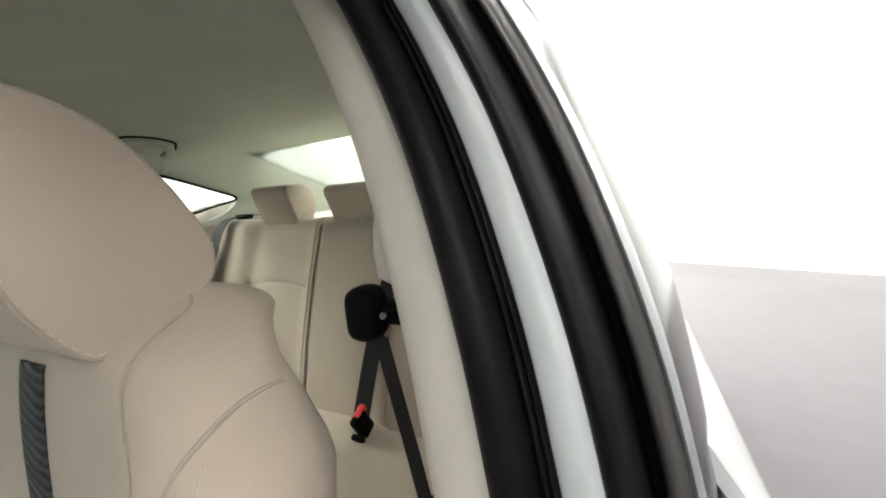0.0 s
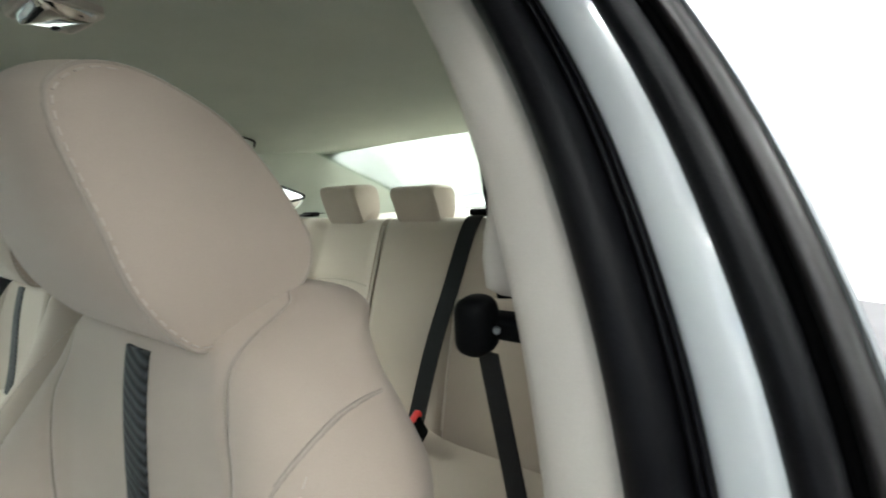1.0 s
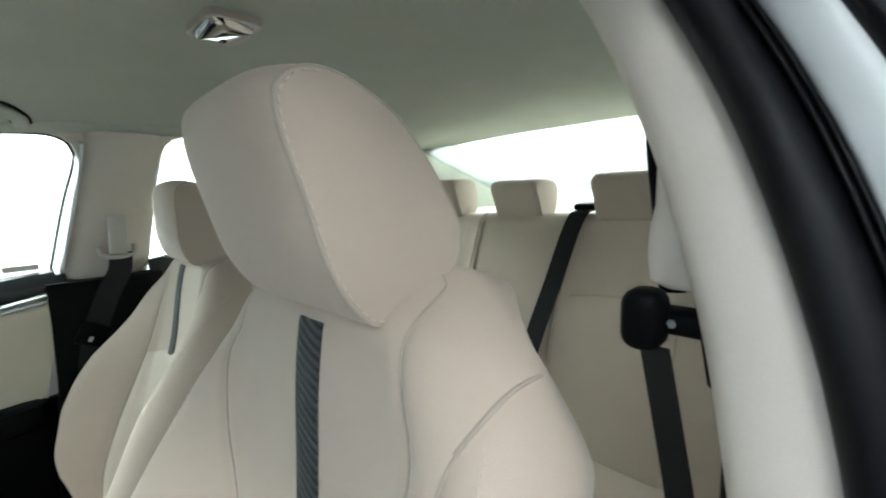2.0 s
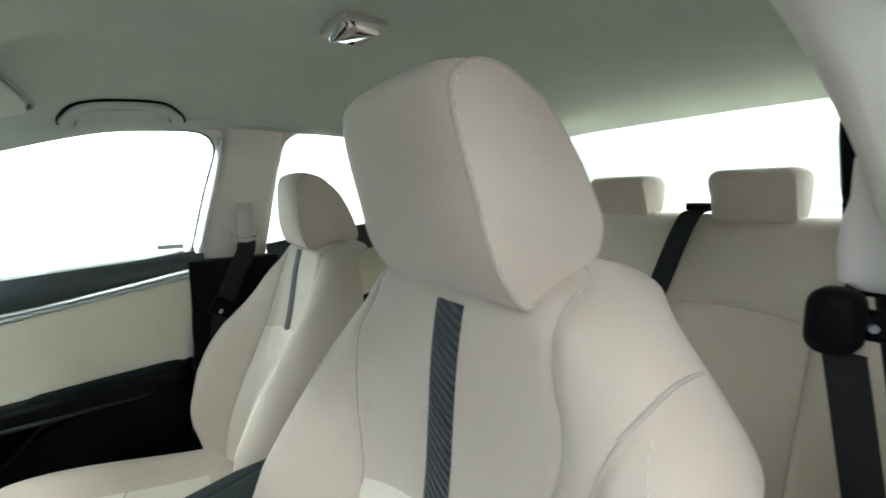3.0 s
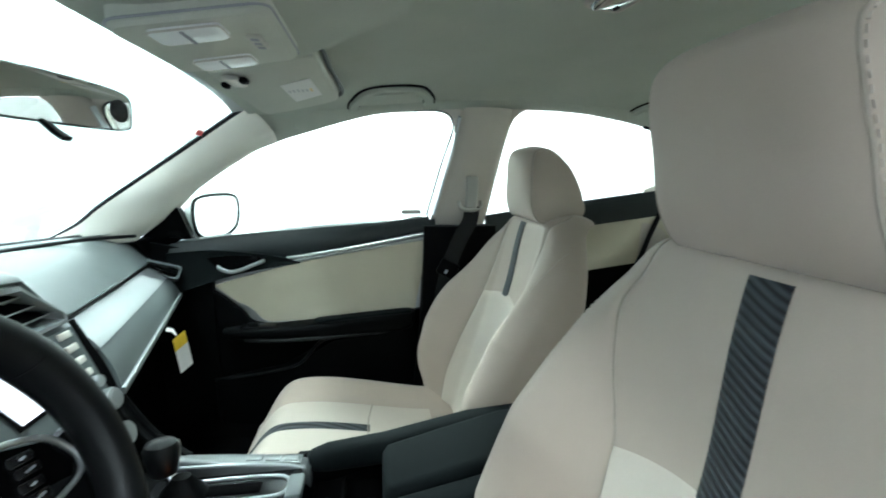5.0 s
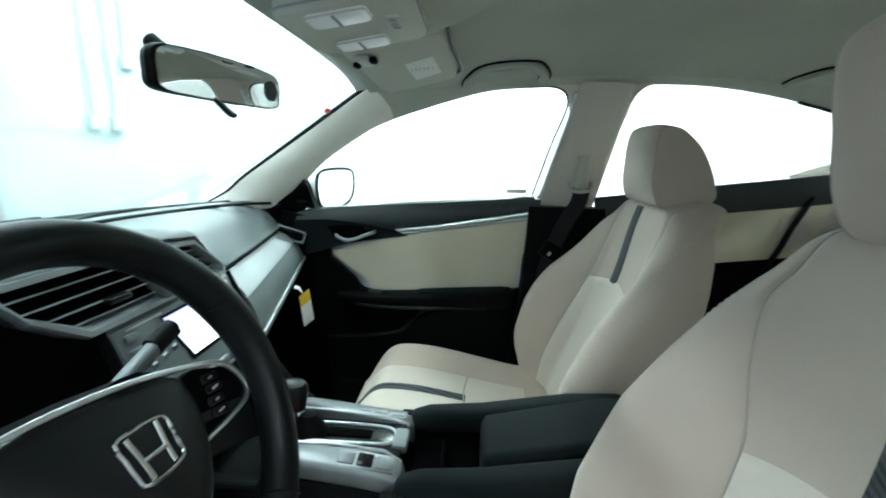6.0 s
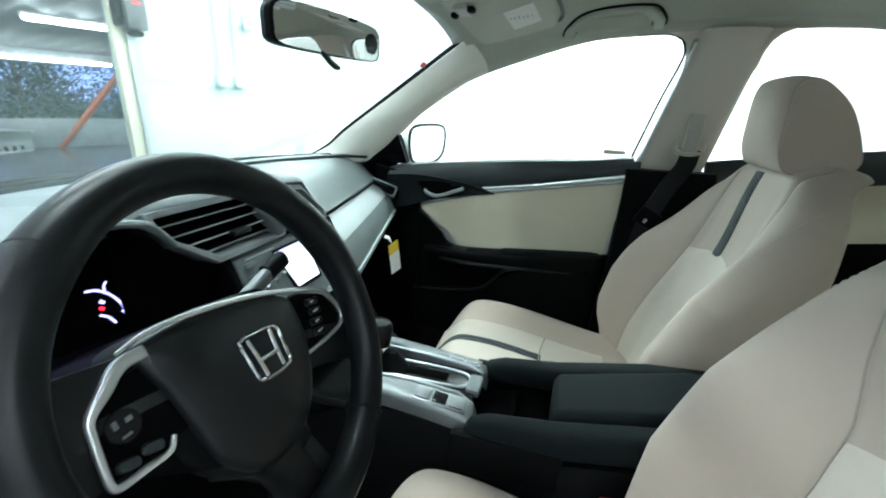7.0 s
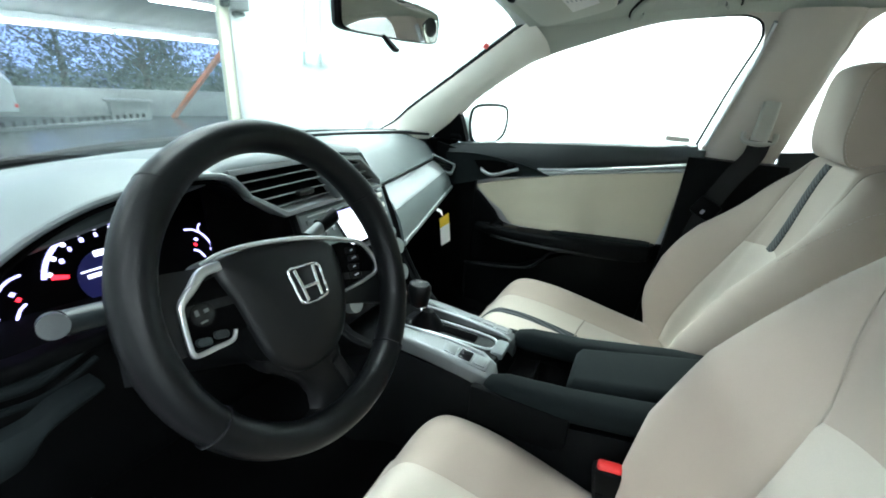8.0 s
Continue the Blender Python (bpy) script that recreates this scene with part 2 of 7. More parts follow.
def rounded(w, h, r, n=4):
    """A rounded rectangle, w by h, in a plane."""
    r = min(r, w / 2 - 1e-5, h / 2 - 1e-5)
    pts = []
    for cx, cy, a in ((w / 2 - r, h / 2 - r, 0), (r - w / 2, h / 2 - r, 90), (r - w / 2, r - h / 2, 180), (w / 2 - r, r - h / 2, 270)):
        for k in range(n + 1):
            g = radians(a + 90 * k / n)
            pts.append((cx + r * math.cos(g), cy + r * math.sin(g)))
    return pts


def sweep(line, profile, up=(0, 0, 1), close=False, caps=True, scale=None):
    """A profile (side, up) carried along a line."""
    L = [Vector(p) for p in line]
    U = Vector(up)
    rings = []
    n = len(L)
    for i, p in enumerate(L):
        a = L[i - 1] if (i > 0 or close) else p
        b = L[(i + 1) % n] if (i + 1 < n or close) else p
        d = (b - a).normalized()
        s = d.cross(U)
        s = s.normalized() if s.length > 1e-6 else Vector((1, 0, 0))
        u = s.cross(d)
        k = scale(i / max(1, n - 1)) if scale else 1.0
        rings.append([p + s * (x * k) + u * (y * k) for x, y in profile])
    return loft(rings, True, caps, close)


def tube(line, r, n=8, close=False):
    return sweep(line, circle(r, n), (0.05, 0.03, 1), close)


def block(size, at=(0, 0, 0), bevel=0.004, segs=2, m=None):
    """A box with rounded edges."""
    bm = bmesh.new()
    bmesh.ops.create_cube(bm, size=1, matrix=Matrix.Diagonal((*size, 1)))
    if bevel:
        bmesh.ops.bevel(bm, geom=bm.edges[:], offset=min(bevel, min(size) * 0.45), segments=segs, profile=0.5, affect="EDGES")
    bmesh.ops.transform(bm, matrix=Matrix.Translation(at) @ (m or Matrix()), verts=bm.verts[:])
    return bm


def prism(poly, axis, a, b, bevel=0.0, segs=2):
    """A polygon in the plane across the axis, from a to b along it. axis x: (y, z); y: (x, z); z: (x, y)."""
    def at(p, d):
        return {"x": (d, p[0], p[1]), "y": (p[0], d, p[1]), "z": (p[0], p[1], d)}[axis]
    bm = loft([[at(p, a) for p in poly], [at(p, b) for p in poly]])
    if bevel:
        es = [e for e in bm.edges if len(e.link_faces) == 2 and e.calc_face_angle(0) > 0.6]
        bmesh.ops.bevel(bm, geom=es, offset=bevel, segments=segs, profile=0.5, affect="EDGES")
    return bm


def sheet(f, nu, nv, thick=0.0, way=None):
    """A surface f(u, v) for u, v in 0..1; with thickness along way, or along its own normals."""
    P = [[Vector(f(i / nu, j / nv)) for j in range(nv + 1)] for i in range(nu + 1)]
    bm = bmesh.new()
    top = [[bm.verts.new(p) for p in row] for row in P]
    for i in range(nu):
        for j in range(nv):
            bm.faces.new((top[i][j], top[i + 1][j], top[i + 1][j + 1], top[i][j + 1]))
    if thick:
        low = []
        for i in range(nu + 1):
            row = []
            for j in range(nv + 1):
                if way is not None:
                    w = Vector(way)
                else:
                    du = P[min(nu, i + 1)][j] - P[max(0, i - 1)][j]
                    dv = P[i][min(nv, j + 1)] - P[i][max(0, j - 1)]
                    w = du.cross(dv).normalized()
                row.append(bm.verts.new(P[i][j] - w * thick))
            low.append(row)
        for i in range(nu):
            for j in range(nv):
                bm.faces.new((low[i][j], low[i][j + 1], low[i + 1][j + 1], low[i + 1][j]))
        for i in range(nu):
            bm.faces.new((top[i][0], low[i][0], low[i + 1][0], top[i + 1][0]))
            bm.faces.new((top[i + 1][nv], low[i + 1][nv], low[i][nv], top[i][nv]))
        for j in range(nv):
            bm.faces.new((top[0][j + 1], low[0][j + 1], low[0][j], top[0][j]))
            bm.faces.new((top[nu][j], low[nu][j], low[nu][j + 1], top[nu][j + 1]))
    return bm


def ruled(a, b, nv=6, thick=0.004, bulge=(0, 0, 0), way=None):
    """A skin between two lines with the same number of points, bowed by bulge in its middle."""
    A, B, w = [Vector(p) for p in a], [Vector(p) for p in b], Vector(bulge)
    n = len(A) - 1
    return sheet(lambda u, v: A[round(u * n)].lerp(B[round(u * n)], v) + w * (4 * v * (1 - v)), n, nv, thick, way)


def joined(bms):
    out = bmesh.new()
    for b in bms:
        me = bpy.data.meshes.new("tmp")
        b.to_mesh(me)
        b.free()
        out.from_mesh(me)
        bpy.data.meshes.remove(me)
    return out


# ================= the room =================
def room_block(u0, u1, v0, v1, z0, z1, bevel=0.004):
    bm = block((u1 - u0, v1 - v0, z1 - z0), ((u0 + u1) / 2, (v0 + v1) / 2, (z0 + z1) / 2), bevel)
    bmesh.ops.transform(bm, matrix=Matrix.Rotation(radians(ROOM), 4, "Z"), verts=bm.verts[:])
    return bm


V_FRONT, V_BACK, U_LEFT, U_RIGHT, CEIL = 4.5, -5.3, -6.5, 4.6, 3.3
GATE_L, GATE_R, GATE_H = -3.6, 0.72, 2.55


def setting(name, bm, mat, label, smooth=False):
    return tagged(link(name, bm, mat, None, "", smooth, False), label, name.split("_")[0], "", "structure")


def floor_material():
    """Sealed floor, worn and stained in patches."""
    m = EPOXY
    nt = m.node_tree
    bsdf = nt.nodes["Principled BSDF"]
    tc = nt.nodes.new("ShaderNodeTexCoord")
    n = nt.nodes.new("ShaderNodeTexNoise")
    n.inputs["Scale"].default_value = 0.7
    n.inputs["Detail"].default_value = 3
    n.inputs["Distortion"].default_value = 0.3
    r = nt.nodes.new("ShaderNodeMapRange")
    r.inputs["From Min"].default_value = 0.3
    r.inputs["From Max"].default_value = 0.7
    r.inputs["To Min"].default_value = 0.29
    r.inputs["To Max"].default_value = 0.35
    nt.links.new(tc.outputs["Object"], n.inputs["Vector"])
    nt.links.new(n.outputs["Fac"], r.inputs["Value"])
    nt.links.new(r.outputs["Result"], bsdf.inputs["Roughness"])
    return m


ground = setting("floor", room_block(U_LEFT, U_RIGHT, V_BACK, V_FRONT + 0.2, -0.6, 0.0, 0), floor_material(), "purple-grey sealed garage floor with worn stains")
setting("ground", room_block(-400, 400, V_FRONT + 0.1, 600, -0.4, -0.2, 0), ASPHALT, "wet dark asphalt yard outside the garage")
setting("wall_back", room_block(U_LEFT - 0.2, U_RIGHT + 0.2, V_BACK - 0.2, V_BACK, 0, CEIL, 0), WALL, "bright white painted garage wall")
setting("wall_left", room_block(U_LEFT - 0.2, U_LEFT, V_BACK, V_FRONT, 0, CEIL, 0), WALL, "bright white painted garage wall")
setting("wall_right", room_block(U_RIGHT, U_RIGHT + 0.2, V_BACK, V_FRONT, 0, CEIL, 0), WALL, "bright white painted garage wall")
setting("wall_front", joined([
    room_block(U_LEFT - 0.2, GATE_L, V_FRONT, V_FRONT + 0.2, 0, CEIL, 0),
    room_block(GATE_R, U_RIGHT + 0.2, V_FRONT, V_FRONT + 0.2, 0, CEIL, 0),
    room_block(GATE_L, GATE_R, V_FRONT, V_FRONT + 0.2, GATE_H, CEIL, 0)]), WALL_GREEN_DIM, "pale green-white garage wall with an open vehicle gate")
setting("ceiling", room_block(U_LEFT - 0.2, U_RIGHT + 0.2, V_BACK - 0.2, V_FRONT + 0.2, CEIL, CEIL + 0.2, 0), WALL, "white garage ceiling")


# ---- lit tube fixtures under the garage ceiling ----
def tube_light(u, v, z, length, along_u=True, watts=LAMP_WATTS, r=0.013):
    t = thing("ceiling_light", "long white fluorescent fixture with lit tubes", "light", room(u, v, z), "garage ceiling lights", car=False)
    rot = Matrix.Translation(room(u, v, z)) @ Matrix.Rotation(radians(ROOM + (0 if along_u else 90)), 4, "Z")
    b = block((length, 0.16, 0.05), (0, 0, 0.03), 0.01)
    bmesh.ops.transform(b, matrix=rot, verts=b.verts[:])
    part("housing", b, PALE_PLASTIC, t)
    for s in (-0.04, 0.04):
        b = tube([(-length / 2 + 0.03, s, -0.015), (length / 2 - 0.03, s, -0.015)], r)
        bmesh.ops.transform(b, matrix=rot, verts=b.verts[:])
        part("tube", b, TUBE, t)
    lamp = bpy.data.lights.new("tube_glow", "AREA")
    lamp.shape, lamp.size, lamp.size_y, lamp.energy = "RECTANGLE", length - 0.1, 0.12, watts
    lamp.color = (0.97, 1.0, 0.98)
    ob = new("tube_glow", lamp)
    ob.parent = t
    ob.matrix_basis = Matrix.Translation(-t.location) @ rot @ Matrix.Translation((0, 0, -0.04))
    return t


# all tubes are lit; uneven shares of the watts balance the light in the car
LAMP_SHARE = [(0.45, 0.22, 0.22, 0.15), (1.5, 0.2, 0.8, 0.95), (1.8, 0.9, 2.0, 2.4)]
for v in (-3.6, -1.2, 1.2, 3.6):
    for u in (-3.2, 0.0, 3.0):
        tube_light(u, v, CEIL - 0.06, 2.3, True, LAMP_WATTS * LAMP_SHARE[round(u > -1) + round(u > 1)][round((v + 3.6) / 2.4)])

# ================= the car's shell =================


def glass_x(z):
    """The side glass leans in towards the roof."""
    return 0.735 - (z - 0.92) * 0.366


ROOF_C = [(-1.0, 1.30), (-0.9, 1.318), (-0.6, 1.345), (-0.3, 1.366), (0.0, 1.370), (0.3, 1.345), (0.5, 1.290), (0.66, 1.262)]
ROOF_E = [(-1.0, 1.28), (-0.9, 1.30), (-0.6, 1.272), (-0.35, 1.290), (-0.1, 1.297), (0.1, 1.292), (0.33, 1.272), (0.5, 1.248), (0.66, 1.235)]
ROOF_W = [(-1.0, 0.60), (-0.9, 0.605), (-0.6, 0.60), (-0.3, 0.60), (0.1, 0.60), (0.4, 0.60), (0.66, 0.56)]


def roof_z(x, y, lift=0.0):
    k = min(1.0, abs(x) / lerp(ROOF_W, y))
    return lerp(ROOF_C, y) * (1 - k ** 2.6) + lerp(ROOF_E, y) * k ** 2.6 + lift


def headliner(u, v):
    y = -0.97 + 1.585 * v
    x = (2 * u - 1) * lerp(ROOF_W, y)
    if x < 0:
        x *= 1 - 0.09 * ease(y, -0.55, -0.85)
    return (x, y, roof_z(x, y))


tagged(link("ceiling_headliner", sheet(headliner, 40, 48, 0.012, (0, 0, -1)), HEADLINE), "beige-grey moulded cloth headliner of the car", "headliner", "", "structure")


def roof_skin(u, v):
    y = -1.0 + 1.655 * v
    k = abs(2 * u - 1)
    x = (2 * u - 1) * (lerp(ROOF_W, y) + 0.004)
    if x < 0:
        x *= 1 - 0.09 * ease(y, -0.55, -0.85)
    return (x, y, roof_z(min(abs(x), lerp(ROOF_W, y)), y) + 0.030 - 0.018 * k ** 8)


tagged(link("roof_panel", sheet(roof_skin, 24, 30, 0.008, (0, 0, 1)), WHITE_PAINT), "white painted sheet-metal car roof", "roof", "", "structure")

# ---- side walls of the cabin: window lines (y, z), rail, pillars ----
FRONT_TOP = [(0.857, 0.976), (0.826, 1.034), (0.671, 1.141), (0.534, 1.197), (0.33, 1.256), (0.20, 1.271), (0.071, 1.276)]
REAR_TOP = [(-0.075, 1.277), (-0.19, 1.286), (-0.338, 1.277), (-0.50, 1.252), (-0.62, 1.222), (-0.71, 1.198), (-0.866, 1.146)]
REAR_LOW = [(-0.052, 0.983), (-0.419, 1.031), (-0.611, 1.062), (-0.729, 1.087), (-0.866, 1.14)]


def on_glass(yz, s=1, off=0.0):
    return Vector((s * (glass_x(yz[1]) + off), yz[0], yz[1]))


def pane(outline, s, name):
    """A curved-edge side window, 4 mm thick."""
    bm = bmesh.new()
    a = [bm.verts.new(on_glass(p, s)) for p in outline]
    bm.faces.new(a)
    ext = bmesh.ops.extrude_face_region(bm, geom=bm.faces[:])
    vs = [g for g in ext["geom"] if isinstance(g, bmesh.types.BMVert)]
    bmesh.ops.translate(bm, vec=(s * 0.004, 0, 0), verts=vs)
    return tagged(link(name, bm, GLASS), "clear side window glass in the car door", "window", "", "structure")


front_outline = [(0.844, 0.905)] + [tuple(p) for p in [v[:2] for v in catmull([(*p, 0) for p in FRONT_TOP], 3)]] + [(0.08, 1.219), (0.109, 1.132), (0.143, 0.975)]
rear_outline = [(0.02, 0.975), (-0.05, 1.10)] + [tuple(v[:2]) for v in catmull([(*p, 0) for p in REAR_TOP], 3)] + REAR_LOW[::-1]
pane(front_outline, 1, "window_front")
pane(rear_outline, 1, "window_rear")
near_outline = [(-0.20, 0.990), (-0.20, 1.10)] + [p for p in rear_outline if p[0] < -0.20]
pane(near_outline, -1, "window_rear_near")


def roof_rail(s):
    """Beige trim between the headliner and the window tops."""
    low = catmull([on_glass(p, s, -0.004) for p in [(0.62, 1.165)] + FRONT_TOP[3:] + [(0.0, 1.280)] + REAR_TOP[1:5]], 6)
    up = []
    for p in low:
        y = max(-0.96, min(0.64, p.y))
        w = lerp(ROOF_W, y) - 0.03
        up.append(Vector((s * w, y, roof_z(w, y) + 0.006)))
    return ruled(up, low, 6, 0.006, (s * -0.006, 0, -0.002), (-s, 0, -0.3))


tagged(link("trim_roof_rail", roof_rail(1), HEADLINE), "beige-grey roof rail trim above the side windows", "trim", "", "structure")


def a_pillar(s, name):
    front = catmull([(s * 0.53, 0.612, 1.258), (s * 0.605, 0.835, 1.128), (s * 0.640, 1.02, 1.012), (s * 0.655, 1.10, 0.955), (s * 0.66, 1.19, 0.910)], 6)
    back = catmull([on_glass((0.572, 1.1835), s, -0.006), on_glass((0.640, 1.155), s, -0.006), on_glass((0.79, 1.062), s, -0.004), on_glass((0.86, 1.0), s, -0.01), (s * 0.70, 0.985, 0.905)], 6)
    ob = tagged(link(name, ruled(front, back, 10, 0.01, (s * -0.022, -0.02, -0.004), (-s, -0.3, 0)), PILLAR_LIT), "beige moulded windscreen pillar trim in a lightened colour", "pillar", "", "structure")
    return ob


a_pillar(1, "pillar_front")
edge = catmull([(0.540, 0.622, 1.262), (0.612, 0.845, 1.130), (0.648, 1.03, 1.012), (0.668, 1.11, 0.955), (0.675, 1.20, 0.905)], 6)
tagged(link("trim_windscreen_seal", tube(edge, 0.006), RUBBER), "black rubber seal along the windscreen edge", "seal", "", "structure")


def b_pillar_far():
    """Upper part of the passenger's centre pillar: beige, with a softly rounded face."""
    rings = []
    for z, ya, yb in ((1.285, 0.066, -0.082), (1.22, 0.078, -0.075), (1.14, 0.098, -0.064), (1.05, 0.118, -0.052), (0.985, 0.133, -0.044), (0.945, 0.142, -0.038)):
        x = glass_x(z)
        w = ya - yb
        ring = []
        for k in range(13):
            t = k / 12
            b = math.sin(math.pi * t) ** 0.45
            ring.append((x - 0.006 - 0.032 * b, ya - w * t, z))
        ring += [(x + 0.03, yb, z), (x + 0.03, ya, z)]
        rings.append(ring)
    return loft(rings)


def belt_pillar(side):
    t = thing("pillar_centre", "beige upper centre pillar trim with a seat belt guide slot", "pillar", (0.66, 0.03, 0.96), "", "structure")
    part("upper_trim", b_pillar_far(), TRIM_BEIGE, t)
    low = loft([[(0.66 + dx, y, z) for dx, y in ((0, a), (-0.02, (a + b) / 2), (0, b), (0.05, b), (0.05, a))] for z, a, b in ((0.946, 0.165, -0.06), (0.85, 0.165, -0.07), (0.70, 0.17, -0.08), (0.50, 0.19, -0.09), (0.30, 0.21, -0.1))])
    part("lower_trim", low, BLACK, t, "black lower pillar trim")
    line = [(0.592, 0.073, 1.262), (0.626, 0.084, 1.18), (0.655, 0.105, 1.09), (0.695, 0.13, 0.98)]
    part("window_frame_edge", sweep(catmull(line, 5), rounded(0.007, 0.024, 0.003), (1, 0, 0)), WHITE_PAINT, t, "white painted window frame edge")
    for name, run in (("corner_front", [(0.069, 1.283), (0.135, 1.279), (0.105, 1.270), (0.090, 1.258), (0.083, 1.238), (0.082, 1.205), (0.069, 1.20)]), ("corner_rear", [(-0.070, 1.285), (-0.135, 1.288), (-0.105, 1.277), (-0.088, 1.262), (-0.079, 1.24), (-0.074, 1.20), (-0.062, 1.20)])):
        part("window_corner", loft([[on_glass(p, 1, o) for p in run] for o in (-0.012, -0.002)]), TRIM_BEIGE, t)
    part("glass_seal", tube(catmull([on_glass(p, 1, -0.006) for p in ((0.20, 1.274), (0.135, 1.276), (0.104, 1.267), (0.091, 1.250), (0.089, 1.22), (0.116, 1.125), (0.152, 0.972))], 6), 0.0032, 6), RUBBER, t, "black glass seal")
    part("slot_plate", block((0.004, 0.05, 0.13), (0.622, 0.02, 1.15), 0.002, 2, Matrix.Rotation(radians(-20), 4, "Y")), TRIM_BEIGE, t)
    return t


belt_pillar(1)


# ---- passenger's front door ----
def door_front():
    d = thing("front_door", "closed car door with ivory vinyl panel, black armrest and silver strip", "car door", (0.70, 0.5, 0.30))
    sill = catmull([(0.706, 0.90, 0.893), (0.703, 0.73, 0.918), (0.700, 0.5, 0.938), (0.697, 0.30, 0.955), (0.692, 0.145, 0.972)], 6)
    mid = catmull([(0.688, 0.90, 0.800), (0.690, 0.73, 0.832), (0.690, 0.56, 0.850), (0.690, 0.35, 0.885), (0.688, 0.145, 0.918)], 6)
    part("top_rail", ruled(sill, mid, 8, 0.02, (-0.012, 0, 0), (-1, 0, 0)), DOOR_RAIL, d, "charcoal grained upper door rail")
    part("sill_cap", ruled(sill, [p + Vector((0.03, 0, 0.004)) for p in sill], 2, 0.015, (0, 0, 0.004), (0, 0, 1)), DOOR_RAIL, d)
    top = catmull([(0.676, 0.575, 0.856), (0.676, 0.448, 0.874), (0.675, 0.307, 0.899), (0.674, 0.147, 0.929)], 6)
    low = catmull([(0.676, 0.540, 0.840), (0.676, 0.40, 0.862), (0.675, 0.28, 0.882), (0.674, 0.147, 0.903)], 6)
    mid_line = [a.lerp(b, 0.45) for a, b in zip(top, low)]
    part("trim_strip", ruled(top, [p + Vector((0, 0, 0.0006)) for p in mid_line], 5, 0.008, (-0.006, 0, 0), (-1, 0, 0)), BRIGHT_SILVER, d, "bright silver trim strip")
    part("trim_strip", ruled([p - Vector((0, 0, 0.0006)) for p in mid_line], low, 5, 0.008, (-0.003, 0, 0), (-1, 0, 0)), SILVER, d, "satin silver trim strip")
    pan_top = catmull([(0.682, 0.780, 0.772), (0.681, 0.735, 0.786), (0.680, 0.69, 0.799), (0.680, 0.65, 0.809), (0.680, 0.58, 0.826), (0.680, 0.40, 0.864), (0.678, 0.145, 0.908)], 6)
    pan_low = catmull([(0.684, 0.778, 0.768), (0.686, 0.728, 0.726), (0.688, 0.685, 0.699), (0.690, 0.650, 0.660), (0.690, 0.60, 0.652), (0.690, 0.40, 0.66), (0.690, 0.19, 0.675)], 6)

    def vinyl(u, v):
        a, b = pan_top[round(u * 36)], pan_low[round(u * 36)]
        p = a.lerp(b, v)
        at_v = lerp([(0.20, 0.14), (0.41, 0.32), (0.55, 0.36), (0.66, 0.42), (0.78, 0.5)], p.y)
        return p + Vector((0.0045 * ease(v, at_v - 0.10, at_v + 0.20) * (1 - ease(v, 0.8, 1.0)) * (1 - ease(p.y, 0.55, 0.68)), 0, 0))
    part("vinyl_panel", sheet(vinyl, 36, 24, 0.012, (-1, 0, 0)), DOOR_IVORY, d, "ivory vinyl door insert with a soft crease")
    bezel_a = catmull([(0.676, 0.90, 0.872), (0.672, 0.78, 0.879), (0.670, 0.663, 0.868), (0.671, 0.597, 0.857), (0.674, 0.538, 0.840)], 6)
    bezel_b = catmull([(0.676, 0.90, 0.752), (0.676, 0.845, 0.766), (0.674, 0.725, 0.803), (0.674, 0.60, 0.827), (0.676, 0.536, 0.836)], 6)
    part("handle_bezel", ruled(bezel_a, bezel_b, 6, 0.012, (0.004, 0, 0), (-1, 0, 0)), BLACK_SOFT, d, "black handle surround")
    # solid near-black piece stands in for the shaded hollow
    part("recess_shade", prism([(0.790, 0.858), (0.72, 0.865), (0.648, 0.860), (0.634, 0.842), (0.655, 0.830), (0.72, 0.812), (0.752, 0.812)], "x", 0.668, 0.676), VOID, d, "near-black piece for the shade in the handle recess")
    h = part("inner_handle", sweep(catmull([(0.674, 0.765, 0.834), (0.662, 0.752, 0.826), (0.658, 0.725, 0.818), (0.657, 0.695, 0.824), (0.658, 0.668, 0.835), (0.662, 0.648, 0.842), (0.674, 0.636, 0.846)], 6), rounded(0.008, 0.011, 0.003)), SILVER, d, "satin silver pull handle")
    part("lock_button", block((0.012, 0.020, 0.011), (0.664, 0.660, 0.856), 0.003), GLOSSBLACK, h)
    low_a = catmull([(0.700, 0.93, 0.79), (0.697, 0.80, 0.755), (0.697, 0.72, 0.69), (0.695, 0.655, 0.642), (0.695, 0.40, 0.65), (0.695, 0.145, 0.675)], 5)
    low_b = [Vector((0.715, p.y, 0.30)) for p in low_a]
    part("lower_panel", ruled(low_a, low_b, 8, 0.02, (0.0, 0, 0), (-1, 0, 0)), BLACK, d, "black lower door panel")
    front_a = [(0.70, 0.95, 0.90), (0.70, 0.95, 0.80), (0.70, 0.95, 0.30)]
    front_b = [(0.695, 0.79, 0.87), (0.695, 0.79, 0.755), (0.70, 0.79, 0.30)]
    part("front_panel", ruled(front_a, front_b, 4, 0.02, (0, 0, 0), (-1, 0, 0)), BLACK, d)
    part("rear_edge", block((0.05, 0.022, 0.66), (0.708, 0.137, 0.635), 0.004), DOOR_RAIL, d, "charcoal door edge")
    arm = []
